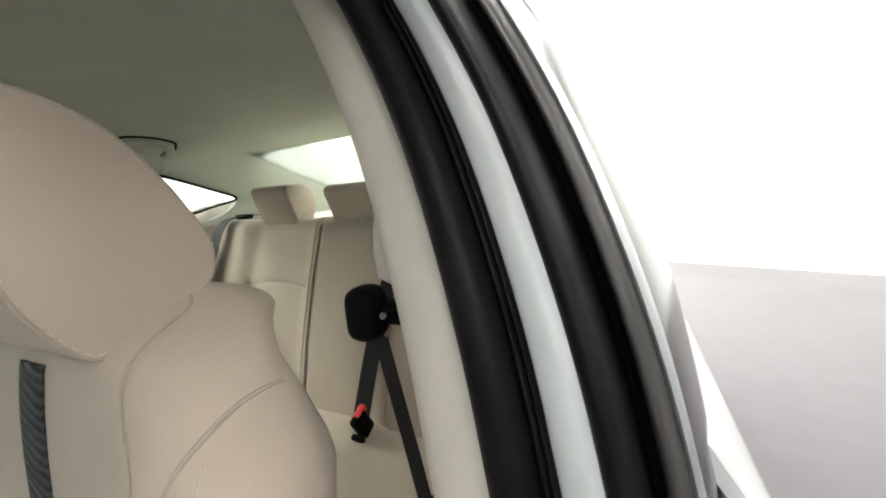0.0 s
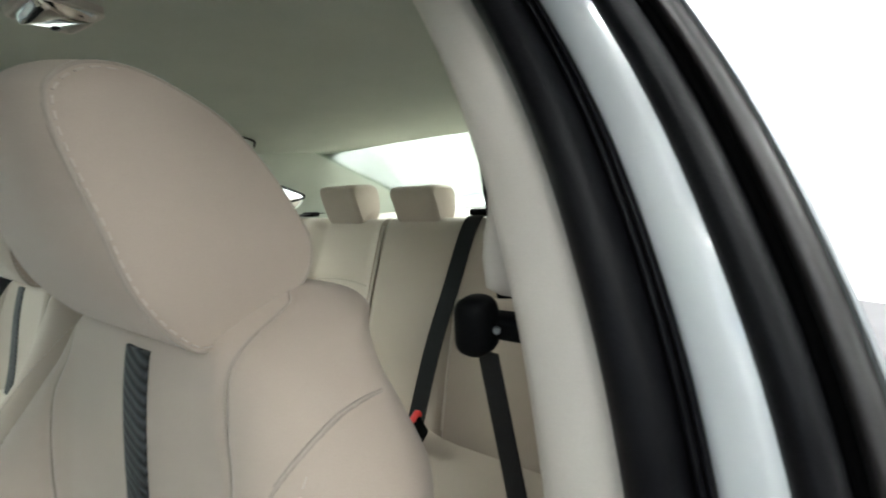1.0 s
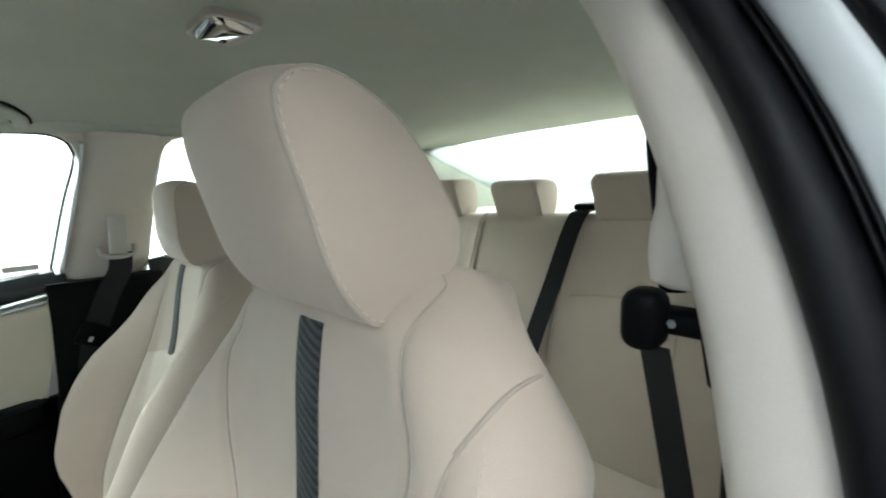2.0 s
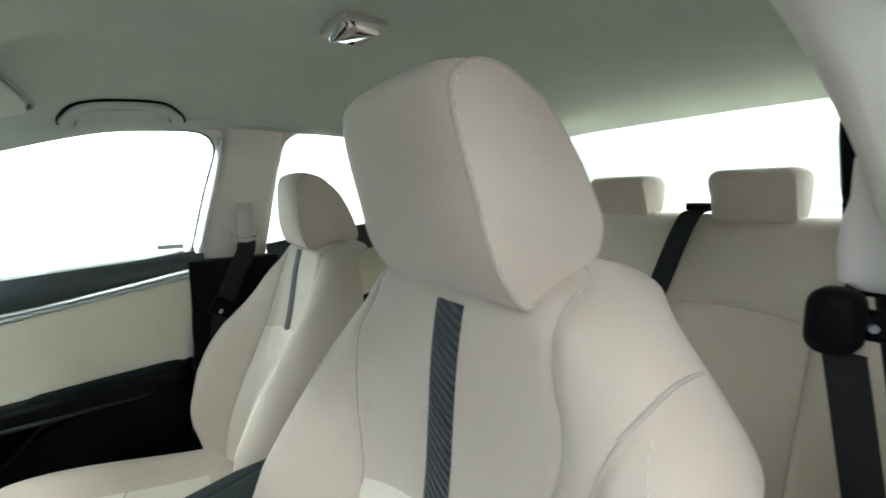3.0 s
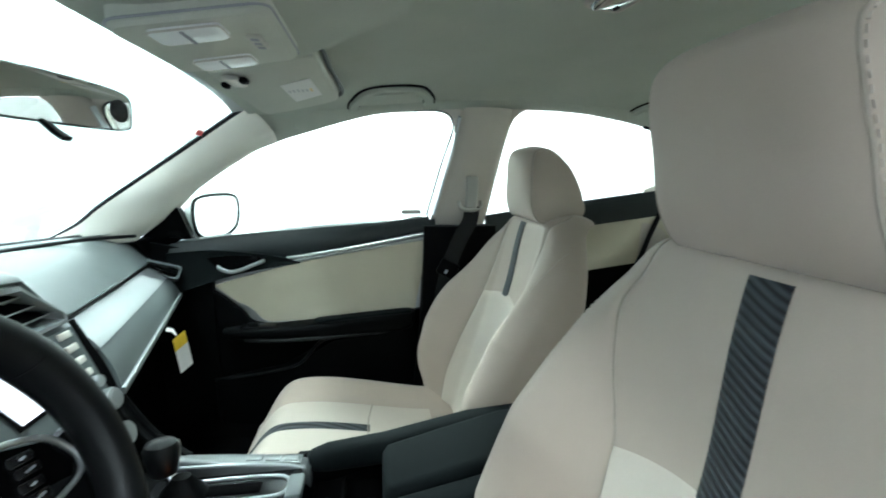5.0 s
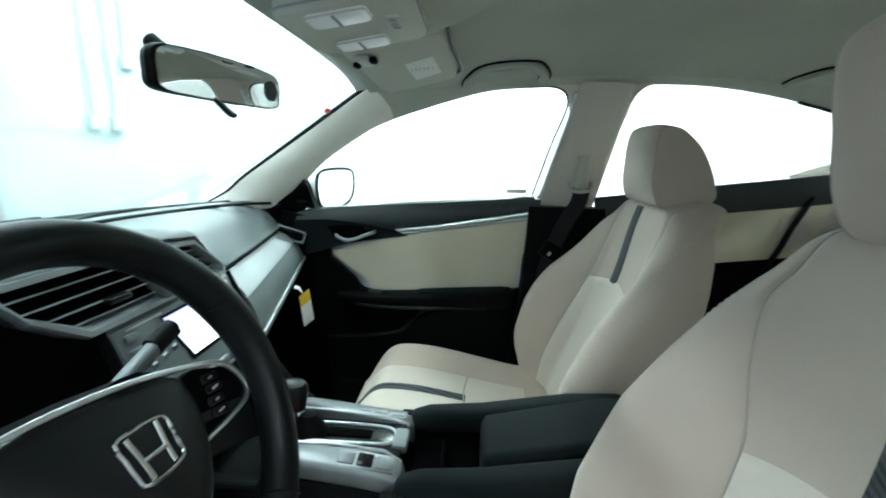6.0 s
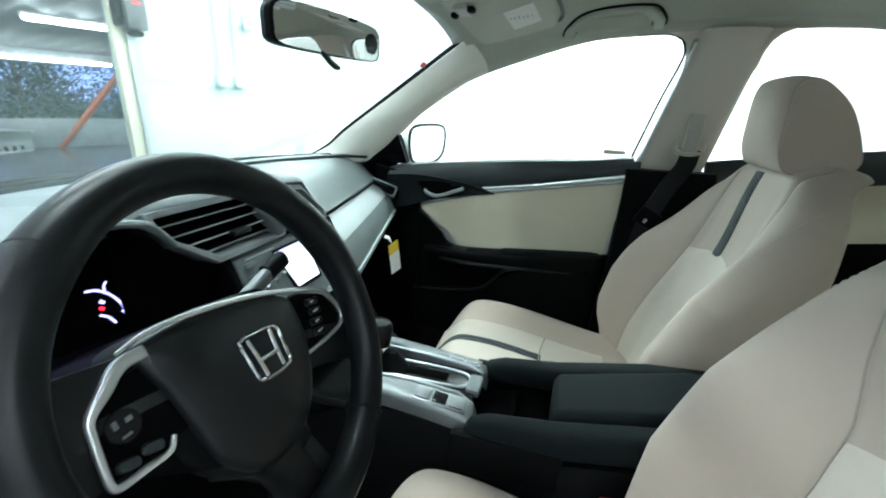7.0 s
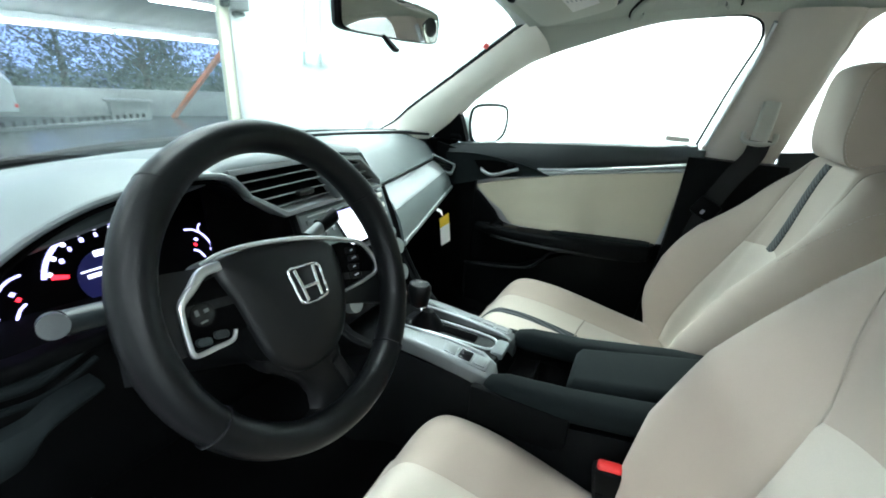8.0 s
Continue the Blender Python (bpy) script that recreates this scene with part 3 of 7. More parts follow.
    for y, w, z, hh in ((0.765, 0.012, 0.628, 0.020), (0.72, 0.035, 0.634, 0.03), (0.60, 0.048, 0.640, 0.036), (0.45, 0.058, 0.650, 0.045), (0.32, 0.062, 0.664, 0.052), (0.24, 0.060, 0.668, 0.052), (0.205, 0.05, 0.668, 0.046), (0.192, 0.03, 0.668, 0.03)):
        arm.append([(0.69 - w / 2 + a, y, z - hh / 2 + 0.01 + b) for a, b in rounded(w + 0.02, hh, 0.014)])
    part("armrest", loft(arm), BLACK, d, "black padded armrest")
    pad = []
    for y, w in ((0.50, 0.01), (0.485, 0.035), (0.35, 0.045), (0.23, 0.045), (0.205, 0.03)):
        z = lerp([(0.2, 0.676), (0.5, 0.655)], y)
        pad.append([(0.662 + a, y, z + 0.002 + b) for a, b in rounded(w, 0.016, 0.006)])
    part("armrest_pad", loft(pad), BLACK_SOFT, d)
    part("switch_plate", block((0.04, 0.10, 0.008), (0.668, 0.66, 0.648), 0.003), GLOSSBLACK, d)
    part("window_switch", block((0.016, 0.03, 0.01), (0.664, 0.675, 0.655), 0.003), BLACK, d)
    part("pull_lip", tube(catmull([(0.655, 0.70, 0.610), (0.632, 0.60, 0.612), (0.625, 0.45, 0.618), (0.628, 0.28, 0.628)], 5), 0.006), HUB, d)
    pocket = []
    for y, w in ((0.81, 0.008), (0.79, 0.03), (0.60, 0.045), (0.52, 0.05), (0.44, 0.06), (0.24, 0.062), (0.16, 0.03)):
        top = lerp([(0.22, 0.635), (0.47, 0.592), (0.51, 0.56), (0.55, 0.518), (0.62, 0.498), (0.81, 0.465)], y)
        pocket.append([(0.71 - w, y, top), (0.71 - w * 0.7, y, top + 0.008), (0.715, y, top), (0.715, y, 0.31), (0.71 - w, y, 0.32)])
    part("map_pocket", loft(pocket), BLACK, d)
    part("pocket_edge", tube(catmull([(0.695, 0.805, 0.470), (0.672, 0.70, 0.489), (0.664, 0.62, 0.503), (0.658, 0.55, 0.524), (0.655, 0.511, 0.563), (0.650, 0.472, 0.600), (0.646, 0.36, 0.622), (0.646, 0.23, 0.644)], 5), 0.005), HUB, d)
    sail = [(0.845, 0.905), (0.857, 0.976), (0.865, 1.005), (0.93, 0.96), (0.985, 0.905)]
    part("mirror_sail", loft([[(glass_x(z) - 0.02, y, z) for y, z in sail], [(glass_x(z) + 0.01, y, z) for y, z in sail]]), BLACK, d, "black triangular mirror base cover")
    part("window_sticker", block((0.001, 0.06, 0.014), (glass_x(0.985) - 0.004, 0.20, 0.985), 0, 1, Matrix.Rotation(radians(-20), 4, "Y")), PALE_PLASTIC, d, "small printed window label")
    return d


door_front()


def door_rear():
    d = thing("rear_door", "closed rear car door with charcoal rail and ivory panel", "car door", (0.70, -0.45, 0.30))
    sill = catmull([(0.70, -0.04, 0.975), (0.695, -0.42, 1.028), (0.688, -0.58, 1.050), (0.68, -0.70, 1.068)], 6)
    mid = [p + Vector((-0.008, 0, -0.085)) for p in sill]
    low = [p + Vector((0.0, 0, -0.24)) for p in sill]
    base = [Vector((0.715, p.y, 0.30)) for p in sill]
    part("top_rail", ruled(sill, mid, 6, 0.02, (-0.01, 0, 0), (-1, 0, 0)), DOOR_RAIL, d, "charcoal upper door rail")
    part("vinyl_panel", ruled(mid, low, 6, 0.02, (0.006, 0, 0), (-1, 0, 0)), DOOR_IVORY, d, "ivory vinyl door insert")
    part("lower_panel", ruled(low, base, 6, 0.02, (0.006, 0, 0), (-1, 0, 0)), BLACK, d, "black lower door panel")
    part("door_seal", tube(catmull([(0.674, -0.645, 1.00), (0.674, -0.607, 0.909), (0.678, -0.587, 0.844), (0.682, -0.564, 0.784), (0.69, -0.52, 0.66)], 6), 0.0085), RUBBER, d, "black seal along the door edge")
    return d


door_rear()


def quarter_trim(s, name):
    """Beige trim behind the rear side window, up to the rear glass."""
    a = catmull([on_glass((-0.62, 1.225), s, -0.006), on_glass((-0.80, 1.172), s, -0.01), on_glass((-0.885, 1.14), s, -0.012), (s * 0.655, -0.84, 1.09), (s * 0.67, -0.70, 1.055)], 5)
    b = catmull([(s * 0.585, -0.62, 1.272), (s * (0.60 if s > 0 else 0.58), -0.91, 1.302 if s > 0 else 1.28), (s * 0.58, -1.10, 1.235), (s * 0.552, -1.30, 1.155), (s * 0.545, -1.42, 1.05)], 5)
    return tagged(link(name, ruled(a, b, 8, 0.01, (s * -0.01, 0, 0), (-s, 0, -0.2)), HEADLINE), "beige-grey moulded rear pillar trim", "pillar", "", "structure")


quarter_trim(1, "pillar_rear")
dark_outline = catmull([on_glass((-0.50, 1.250), 1, -0.012), on_glass((-0.62, 1.223), 1, -0.014), on_glass((-0.80, 1.170), 1, -0.018), on_glass((-0.882, 1.139), 1, -0.020), on_glass((-0.80, 1.118), 1, -0.016), on_glass((-0.70, 1.095), 1, -0.012)], 6)
tagged(link("trim_quarter_seal", tube(dark_outline, 0.0045), RUBBER), "black rubber seal round the rear side window", "seal", "", "structure")
corner = catmull([(0.690, -0.58, 1.060), (0.690, -0.68, 1.094), (0.688, -0.77, 1.118), (0.682, -0.90, 1.135), (0.67, -1.02, 1.10)], 5)
tagged(link("trim_rear_corner", ruled(corner, [Vector((p.x + 0.01, p.y, 0.74)) for p in corner], 6, 0.01, (-0.012, 0, 0), (-1, 0, 0)), TRIM_BEIGE), "beige trim under the rear side window beside the bench", "trim", "", "structure")
quarter_trim(-1, "pillar_rear_near")


def rear_glass(u, v):
    k = 2 * u - 1
    y = -0.90 - 0.52 * v - 0.05 * (1 - k * k)
    return (k * (0.605 - 0.055 * v) * (1.0 if k > 0 else 0.93), y, 1.322 - 0.235 * v - 0.018 * k * k * (1 - v))


tagged(link("window_back", sheet(rear_glass, 16, 10, 0.004), GLASS), "clear sloping rear window glass", "window", "", "structure")


def shelf(u, v):
    return ((2 * u - 1) * 0.62, -0.87 - 0.56 * v, 1.050 + 0.012 * v)


tagged(link("parcel_shelf", sheet(shelf, 8, 8, 0.02, (0, 0, 1)), TRIM_BEIGE), "pale beige cloth rear parcel shelf", "shelf", "", "structure")


def windscreen(u, v):
    k = 2 * u - 1
    y = 0.630 + 0.02 * (1 - k * k) + (0.585 + 0.01 * (1 - k * k)) * v
    return (k * (0.555 + 0.12 * v), y, 1.268 - 0.362 * v + 0.03 * (1 - k * k) * (1 - v))


tagged(link("windscreen", sheet(windscreen, 20, 14, 0.005), WINDSHIELD), "clear raked windscreen glass", "window", "", "structure")

# ---- the driver's centre pillar in the open doorway ----
NEAR_X = [(0.45, -0.690), (0.62, -0.688), (0.78, -0.680), (0.90, -0.665), (1.0, -0.647), (1.05, -0.635), (1.10, -0.618), (1.15, -0.597), (1.20, -0.571), (1.25, -0.540), (1.30, -0.503), (1.34, -0.470)]
NEAR_Y = [(0.45, 0.02), (0.78, 0.01), (0.95, -0.010), (1.05, -0.026), (1.15, -0.052), (1.25, -0.079), (1.34, -0.108)]


def near_pillar():
    p = thing("pillar_centre_near", "centre pillar in the open driver's doorway, beige trim and white paint", "pillar", (-0.66, -0.06, 0.45), "", "structure")
    zs = [1.335 - 0.0148 * k for k in range(60)]

    def band(pts, name, mat, label=""):
        rings = [[(flow(NEAR_X, z) + dx, flow(NEAR_Y, z) + dy, z) for dx, dy in pts] for z in zs]
        return part(name, loft(rings), mat, p, label)

    trim = [tuple(v[:2]) for v in catmull([(0.001, -0.016, 0), (0.005, -0.0125, 0), (0.014, -0.010, 0), (0.028, -0.010, 0), (0.042, -0.016, 0), (0.050, -0.034, 0), (0.052, -0.06, 0), (0.048, -0.09, 0), (0.03, -0.12, 0)], 3)] + [(0.0, -0.13), (-0.05, -0.13), (-0.05, -0.03), (-0.002, -0.02)]
    band(trim, "upper_trim", TRIM_BEIGE, "smooth beige pillar trim")
    def rounded_band(line, deep):
        return [tuple(v[:2]) for v in catmull([(*p, 0) for p in line], 4)] + [(line[-1][0], deep), (line[0][0], deep)]
    band(rounded_band([(0.0045, -0.014), (0.0025, -0.004), (-0.003, 0.002), (-0.010, 0.0035), (-0.017, 0.001), (-0.0225, -0.009)], -0.03), "door_seal", RUBBER, "black rubber door seal")
    band(rounded_band([(-0.0220, -0.013), (-0.0232, -0.007), (-0.0250, -0.0055), (-0.0265, -0.008)], -0.03), "seal_lip", RUBBER)
    band(rounded_band([(-0.0262, -0.012), (-0.0272, -0.008), (-0.0286, -0.0075), (-0.0296, -0.011)], -0.03), "seal_lip", RUBBER)
    band(rounded_band([(-0.0290, -0.014), (-0.031, -0.009), (-0.038, -0.004), (-0.046, 0.0), (-0.0525, 0.0)], -0.08), "painted_jamb", WHITE_PAINT, "white painted door jamb")
    band(rounded_band([(-0.0508, -0.006), (-0.053, 0.003), (-0.0585, 0.008), (-0.0640, 0.0055), (-0.0675, -0.003), (-0.0685, -0.012)], -0.09), "outer_seal", RUBBER, "black rubber outer seal")
    # near-black band puts the shade of the gap into colour
    band(rounded_band([(-0.0680, -0.016), (-0.0700, -0.013), (-0.0740, -0.014)], -0.10), "gap_shade", VOID, "near-black band for the shade behind the seal")
    band(rounded_band([(-0.0735, -0.014), (-0.0755, -0.007), (-0.080, -0.007), (-0.0835, -0.011)], -0.10), "frame_lip", LIP, "dark grey frame lip")
    band([(-0.083, -0.013), (-0.085, -0.0105), (-0.0868, -0.013), (-0.0868, -0.03), (-0.083, -0.03)], "bright_edge", SILVER, "thin bright frame edge")
    band([(-0.084, -0.034), (-0.0865, -0.032), (-0.089, -0.045), (-0.092, -0.14), (-0.092, -0.17), (-0.084, -0.17)], "cover_plate", GLOSSBLACK, "dark gloss pillar cover")
    zs = [1.235 - 0.006 * k for k in range(27)]
    band([(0.046, -0.062), (0.0535, -0.066), (0.0535, -0.082), (0.046, -0.086)], "belt_slot", BLACK, "black belt height slot")
    cover = catmull([(-0.547, -0.095, 1.170), (-0.552, -0.095, 1.150), (-0.555, -0.095, 1.125), (-0.558, -0.095, 1.10), (-0.563, -0.095, 1.055)], 4)
    part("slot_cover", sweep(cover, rounded(0.015, 0.014, 0.004), (0, 1, 0), scale=lambda t: 0.35 + 0.65 * ease(t, 0.0, 0.35)), BLACK, p, "black belt slot cover")
    frame_run = [(1.215, -0.515), (1.19, -0.521), (1.163, -0.528), (1.129, -0.533), (1.088, -0.541), (1.051, -0.552), (0.97, -0.566)]
    part("rear_door_frame", loft([[(x - 0.035 + a, -0.18 + b, z) for a, b in rounded(0.07, 0.04, 0.012)] for z, x in frame_run]), BLACK, p, "black rear door frame behind the pillar")
    return p


near_pillar()

# ---- outside skin behind the open doorway ----
FLANK = [(0.30, -0.78), (0.36, -0.80), (0.50, -0.802), (0.64, -0.796), (0.76, -0.802), (0.82, -0.807), (0.86, -0.805), (0.90, -0.788), (0.94, -0.763), (0.965, -0.747), (0.985, -0.735)]


def flank(u, v):
    y = -0.10 - 2.05 * u
    z = 0.985 - 0.685 * v
    return (flow(FLANK, z) + 0.08 * (-y - 0.10), y, z)


car_side = thing("car_side", "white painted rear door and rear wing of the car", "car body", (-0.80, -1.0, 0.30), "", "structure")
part("skin", sheet(flank, 40, 40, 0.01, (-1, 0, 0)), WHITE_PAINT, car_side)
part("belt_moulding", tube([(-0.732, -0.16, 0.988), (-0.704, -0.5, 0.988), (-0.668, -0.95, 0.985)], 0.006), RUBBER, car_side, "black belt moulding")
part("moulding_end", block((0.012, 0.03, 0.012), (-0.745, -0.129, 0.945), 0.003), BLACK, car_side)


def boot_lid(u, v):
    return ((2 * u - 1) * 0.62, -1.44 - 0.40 * v, 1.070 + 0.070 * ease(v, 0.0, 0.9) - 0.05 * (2 * u - 1) ** 4)


tagged(link("boot_lid", sheet(boot_lid, 12, 6, 0.01, (0, 0, 1)), WHITE_PAINT), "white painted boot lid behind the rear window", "car body", "", "structure")
# floor of the cabin, with the sill of the doorway
tagged(link("cabin_floor", sheet(lambda u, v: ((2 * u - 1) * 0.76, -0.9 + 2.1 * v, 0.30 + 0.10 * ease(abs(2 * u - 1), 0.86, 0.96) + 0.12 * (1 - ease(abs(2 * u - 1), 0.1, 0.24))), 40, 20, 0.03, (0, 0, 1)), CARPET), "black carpeted cabin floor", "floor", "", "structure")
tagged(link("trim_kick_panel", block((0.03, 0.36, 0.62), (0.725, 1.06, 0.60), 0.01), CARPET), "black carpeted side panel of the footwell", "trim", "", "structure")
tagged(link("firewall", block((1.42, 0.03, 0.62), (0, 1.16, 0.58), 0.01), CARPET), "black carpeted front bulkhead of the cabin", "bulkhead", "", "structure")
tagged(link("far_body_side", sheet(lambda u, v: (0.775 + 0.045 * math.sin(math.pi * min(1, v * 1.3)), 1.2 - 2.4 * u, 0.885 + 0.07 * u - 0.60 * v), 24, 8, 0.01, (1, 0, 0)), WHITE_PAINT), "white painted far side of the car", "car body", "", "structure")


# ---- the rest of the body, seen only from outside ----
def nose_ring(y, w, top, low=0.24):
    return [(-w, y, low + 0.05), (-w - 0.012, y, (low + top) / 2), (-w, y, top - 0.05), (-w + 0.07, y, top), (w - 0.07, y, top), (w, y, top - 0.05), (w + 0.012, y, (low + top) / 2), (w, y, low + 0.05), (w - 0.05, y, low), (-w + 0.05, y, low)]


shell = thing("car_shell", "white painted front and rear bodywork of the sedan", "car body", (0, 0, 0.10), "", "structure")
part("front_body", loft([nose_ring(y, w, t) for y, w, t in ((1.26, 0.775, 0.845), (1.5, 0.775, 0.825), (1.8, 0.765, 0.785), (2.0, 0.74, 0.735), (2.14, 0.69, 0.66), (2.19, 0.62, 0.56))]), WHITE_PAINT, shell, "white front wings and nose")
part("rear_body", loft([nose_ring(y, w, t) for y, w, t in ((-1.46, 0.640, 0.985), (-1.7, 0.635, 0.99), (-1.86, 0.62, 0.985), (-1.96, 0.60, 0.93), (-2.02, 0.57, 0.80))]), WHITE_PAINT, shell, "white tail and rear bumper")
for s in (-1, 1):
    part("front_wing", sheet(lambda u, v: (s * (0.775 + 0.01 * math.sin(math.pi * v)), 1.0 + 0.28 * u, 0.84 - 0.55 * v), 4, 8, 0.01, (s, 0, 0)), WHITE_PAINT, shell)
    part("sill_panel", sheet(lambda u, v: (s * 0.775, -0.2 + 1.3 * u, 0.36 - 0.10 * v), 6, 2, 0.02, (s, 0, 0)), WHITE_PAINT, shell)
    part("headlamp", block((0.22, 0.10, 0.07), (s * 0.56, 2.10, 0.63), 0.03, 3), LAMP_LENS, shell, "clear headlamp")
    part("tail_lamp", block((0.20, 0.06, 0.10), (s * 0.46, -1.985, 0.84), 0.025, 3), RED, shell, "red tail lamp")
for x, y in ((-0.66, 1.62), (0.66, 1.62), (-0.56, -1.22), (0.56, -1.22)):
    wh = part("wheel", sweep([(x - 0.09, y, 0.395), (x - 0.075, y, 0.395), (x + 0.075, y, 0.395), (x + 0.09, y, 0.395)], circle(0.29, 36), (0, 0, 1), scale=lambda t: 0.93 if t < 0.1 or t > 0.9 else 1.0), TYRE, shell, "black tyre")
    part("rim", sweep([(x - 0.094, y, 0.395), (x + 0.094, y, 0.395)], circle(0.20, 30), (0, 0, 1)), SILVER, wh, "silver wheel rim")


# ================= front seats =================
BACK_W = [(0.0, 0.205), (0.05, 0.232), (0.12, 0.245), (0.25, 0.25), (0.36, 0.243), (0.45, 0.226), (0.516, 0.198), (0.548, 0.178), (0.575, 0.160), (0.598, 0.140), (0.614, 0.122), (0.624, 0.098), (0.627, 0.070)]
BACK_T = [(0.0, 0.13), (0.2, 0.135), (0.4, 0.125), (0.52, 0.105), (0.59, 0.085), (0.615, 0.062), (0.627, 0.035)]
BOLSTER = [(0.0, 0.07), (0.08, 0.090), (0.22, 0.095), (0.34, 0.075), (0.45, 0.035), (0.54, 0.010), (0.6, 0.0)]


# where the sewn creases run: height, distance from the middle
SEAMS = [[(0.02, 0.103), (0.20, 0.103), (0.36, 0.104), (0.40, 0.111), (0.447, 0.1255), (0.506, 0.138), (0.530, 0.134), (0.548, 0.124), (0.565, 0.1185), (0.583, 0.115), (0.599, 0.110), (0.612, 0.103), (0.622, 0.088)],
         [(0.10, 0.150), (0.28, 0.150), (0.42, 0.154), (0.48, 0.159), (0.513, 0.162), (0.5345, 0.166), (0.550, 0.171), (0.560, 0.1735), (0.567, 0.1742)]]
SEAMS_PASSENGER = [[(0.02, 0.145), (0.20, 0.136), (0.36, 0.127), (0.45, 0.128), (0.53, 0.128), (0.572, 0.119), (0.598, 0.113), (0.613, 0.102), (0.622, 0.088)]]
SEAMS_PASSENGER_NEAR = [[(0.02, 0.150), (0.20, 0.148), (0.30, 0.141), (0.36, 0.133), (0.45, 0.129), (0.53, 0.128), (0.572, 0.119), (0.598, 0.113), (0.613, 0.102), (0.622, 0.088)]]


WIDER = [(0.0, -0.020), (0.25, -0.020), (0.36, -0.016), (0.45, -0.016), (0.50, 0.004), (0.53, 0.017), (0.56, 0.014), (0.59, 0.007), (0.627, 0.0)]
WIDER_PASSENGER = [(0.0, 0.018), (0.12, 0.022), (0.36, 0.026), (0.45, 0.025), (0.516, 0.020), (0.56, 0.012), (0.6, 0.003)]


def back_half(x, h, broad):
    """Half width of the backrest; broad: the outer side bulges further."""
    return flow(BACK_W, h) + (flow(WIDER if broad < 0 else WIDER_PASSENGER, h) if broad * x > 0 else 0.0)


def sewn(broad, x):
    """The creases on that side of a backrest."""
    return (SEAMS_PASSENGER if x > 0 else SEAMS_PASSENGER_NEAR) if broad > 0 else SEAMS if x < 0 else SEAMS[:1]


def back_front(x, h, broad=0):
    """How far the front of the backrest stands forward at x and height h."""
    w, a = back_half(x, h, broad), lerp(BOLSTER, h)
    k = abs(x)
    if broad > 0 and x > 0:
        a += 0.030 * ease(h, 0.02, 0.14) * (1 - ease(h, 0.26, 0.44))
    y = a * ease(k, 0.095, 0.205) - 0.012 * (1 - ease(k, 0.0, 0.16)) * ease(h, 0.1, 0.3) * (1 - ease(h, 0.4, 0.56))
    r = min(0.062, w * 0.5)
    if k > w - r:
        y -= r * (1 - math.sqrt(max(0.0, 1 - ((k - w + r) / r) ** 2)))
    top = 0.045 * ease(h, 0.565, 0.627) ** 2
    for line in sewn(broad, x):
        if line[0][0] - 0.004 < h < line[-1][0] + 0.004:
            y -= 0.0032 * math.exp(-((k - flow(line, h)) / 0.0048) ** 2)
    return y - top


def back_ring(h, broad=0):
    t = lerp(BACK_T, h)
    ring = []
    n = 200
    for k in range(n + 1):
        g = 2 * k / n - 1
        s = math.copysign(1 - (1 - abs(g)) ** 1.3, g)
        x = back_half(s, h, broad) * s
        ring.append((x, back_front(x, h, broad)))
    w = back_half(1, h, broad)
    edge = back_front(w, h, broad)
    bx = -t - 0.045 * ease(h, 0.565, 0.627) ** 2
    m = 14
    for k in range(1, m):
        g = math.pi * k / m
        ring.append((back_half(math.cos(g), h, broad) * math.copysign(abs(math.cos(g)) ** 0.55, math.cos(g)), min(edge - 0.004, edge + (bx - edge) * math.sin(g) ** 0.55)))
    return ring


def seat_frame(base, lean):
    """Backrest height h and forward n to the car's plan."""
    c, s = math.cos(radians(lean)), math.sin(radians(lean))

    def place(x, n, h):
        return Vector((base[0] + x, base[1] + n * c - h * s, base[2] + n * s + h * c))
    return place


def seam_line(place, pts, r, lift=0.0006, per=8, broad=0):
    """A sewn seam that follows the front of the backrest through points (x, h)."""
    out = []
    for p in catmull([(x, h, 0) for x, h in pts], per):
        w = back_half(p.x, p.y, broad) - 0.002
        x = max(-w, min(w, p.x))
        out.append(place(x, back_front(x, p.y, broad) + lift, p.y))
    return tube(out, r, 6)


def stitches(line, length, gap, r):
    """Single stitches set along a line."""
    bms = []
    pts = [Vector(p) for p in line]
    dist = [0.0]
    for a, b in zip(pts, pts[1:]):
        dist.append(dist[-1] + (b - a).length)

    def at(d):
        for k in range(len(pts) - 1):
            if d <= dist[k + 1]:
                return pts[k].lerp(pts[k + 1], (d - dist[k]) / max(1e-9, dist[k + 1] - dist[k]))
        return pts[-1]
    d = 0.0
    while d + length < dist[-1]:
        bms.append(tube([at(d), at(d + length / 2), at(d + length)], r, 5))
        d += length + gap
    return joined(bms)


HEAD_SIDE = [(0.0755, 1.183), (0.063, 1.192), (0.045, 1.194), (0.024, 1.188), (-0.005, 1.171), (-0.027, 1.144), (-0.046, 1.110), (-0.053, 1.088), (-0.042, 1.064), (-0.008, 1.047), (0.026, 1.037), (0.043, 1.046), (0.060, 1.075), (0.070, 1.115), (0.0785, 1.150), (0.080, 1.172)]
HEAD_HALF_INNER = [(0.57, 0.086), (0.66, 0.081), (0.72, 0.079), (0.75, 0.076)]
HEAD_HALF = [(0.57, 0.091), (0.62, 0.087), (0.66, 0.083), (0.69, 0.079), (0.72, 0.0735), (0.75, 0.0695)]


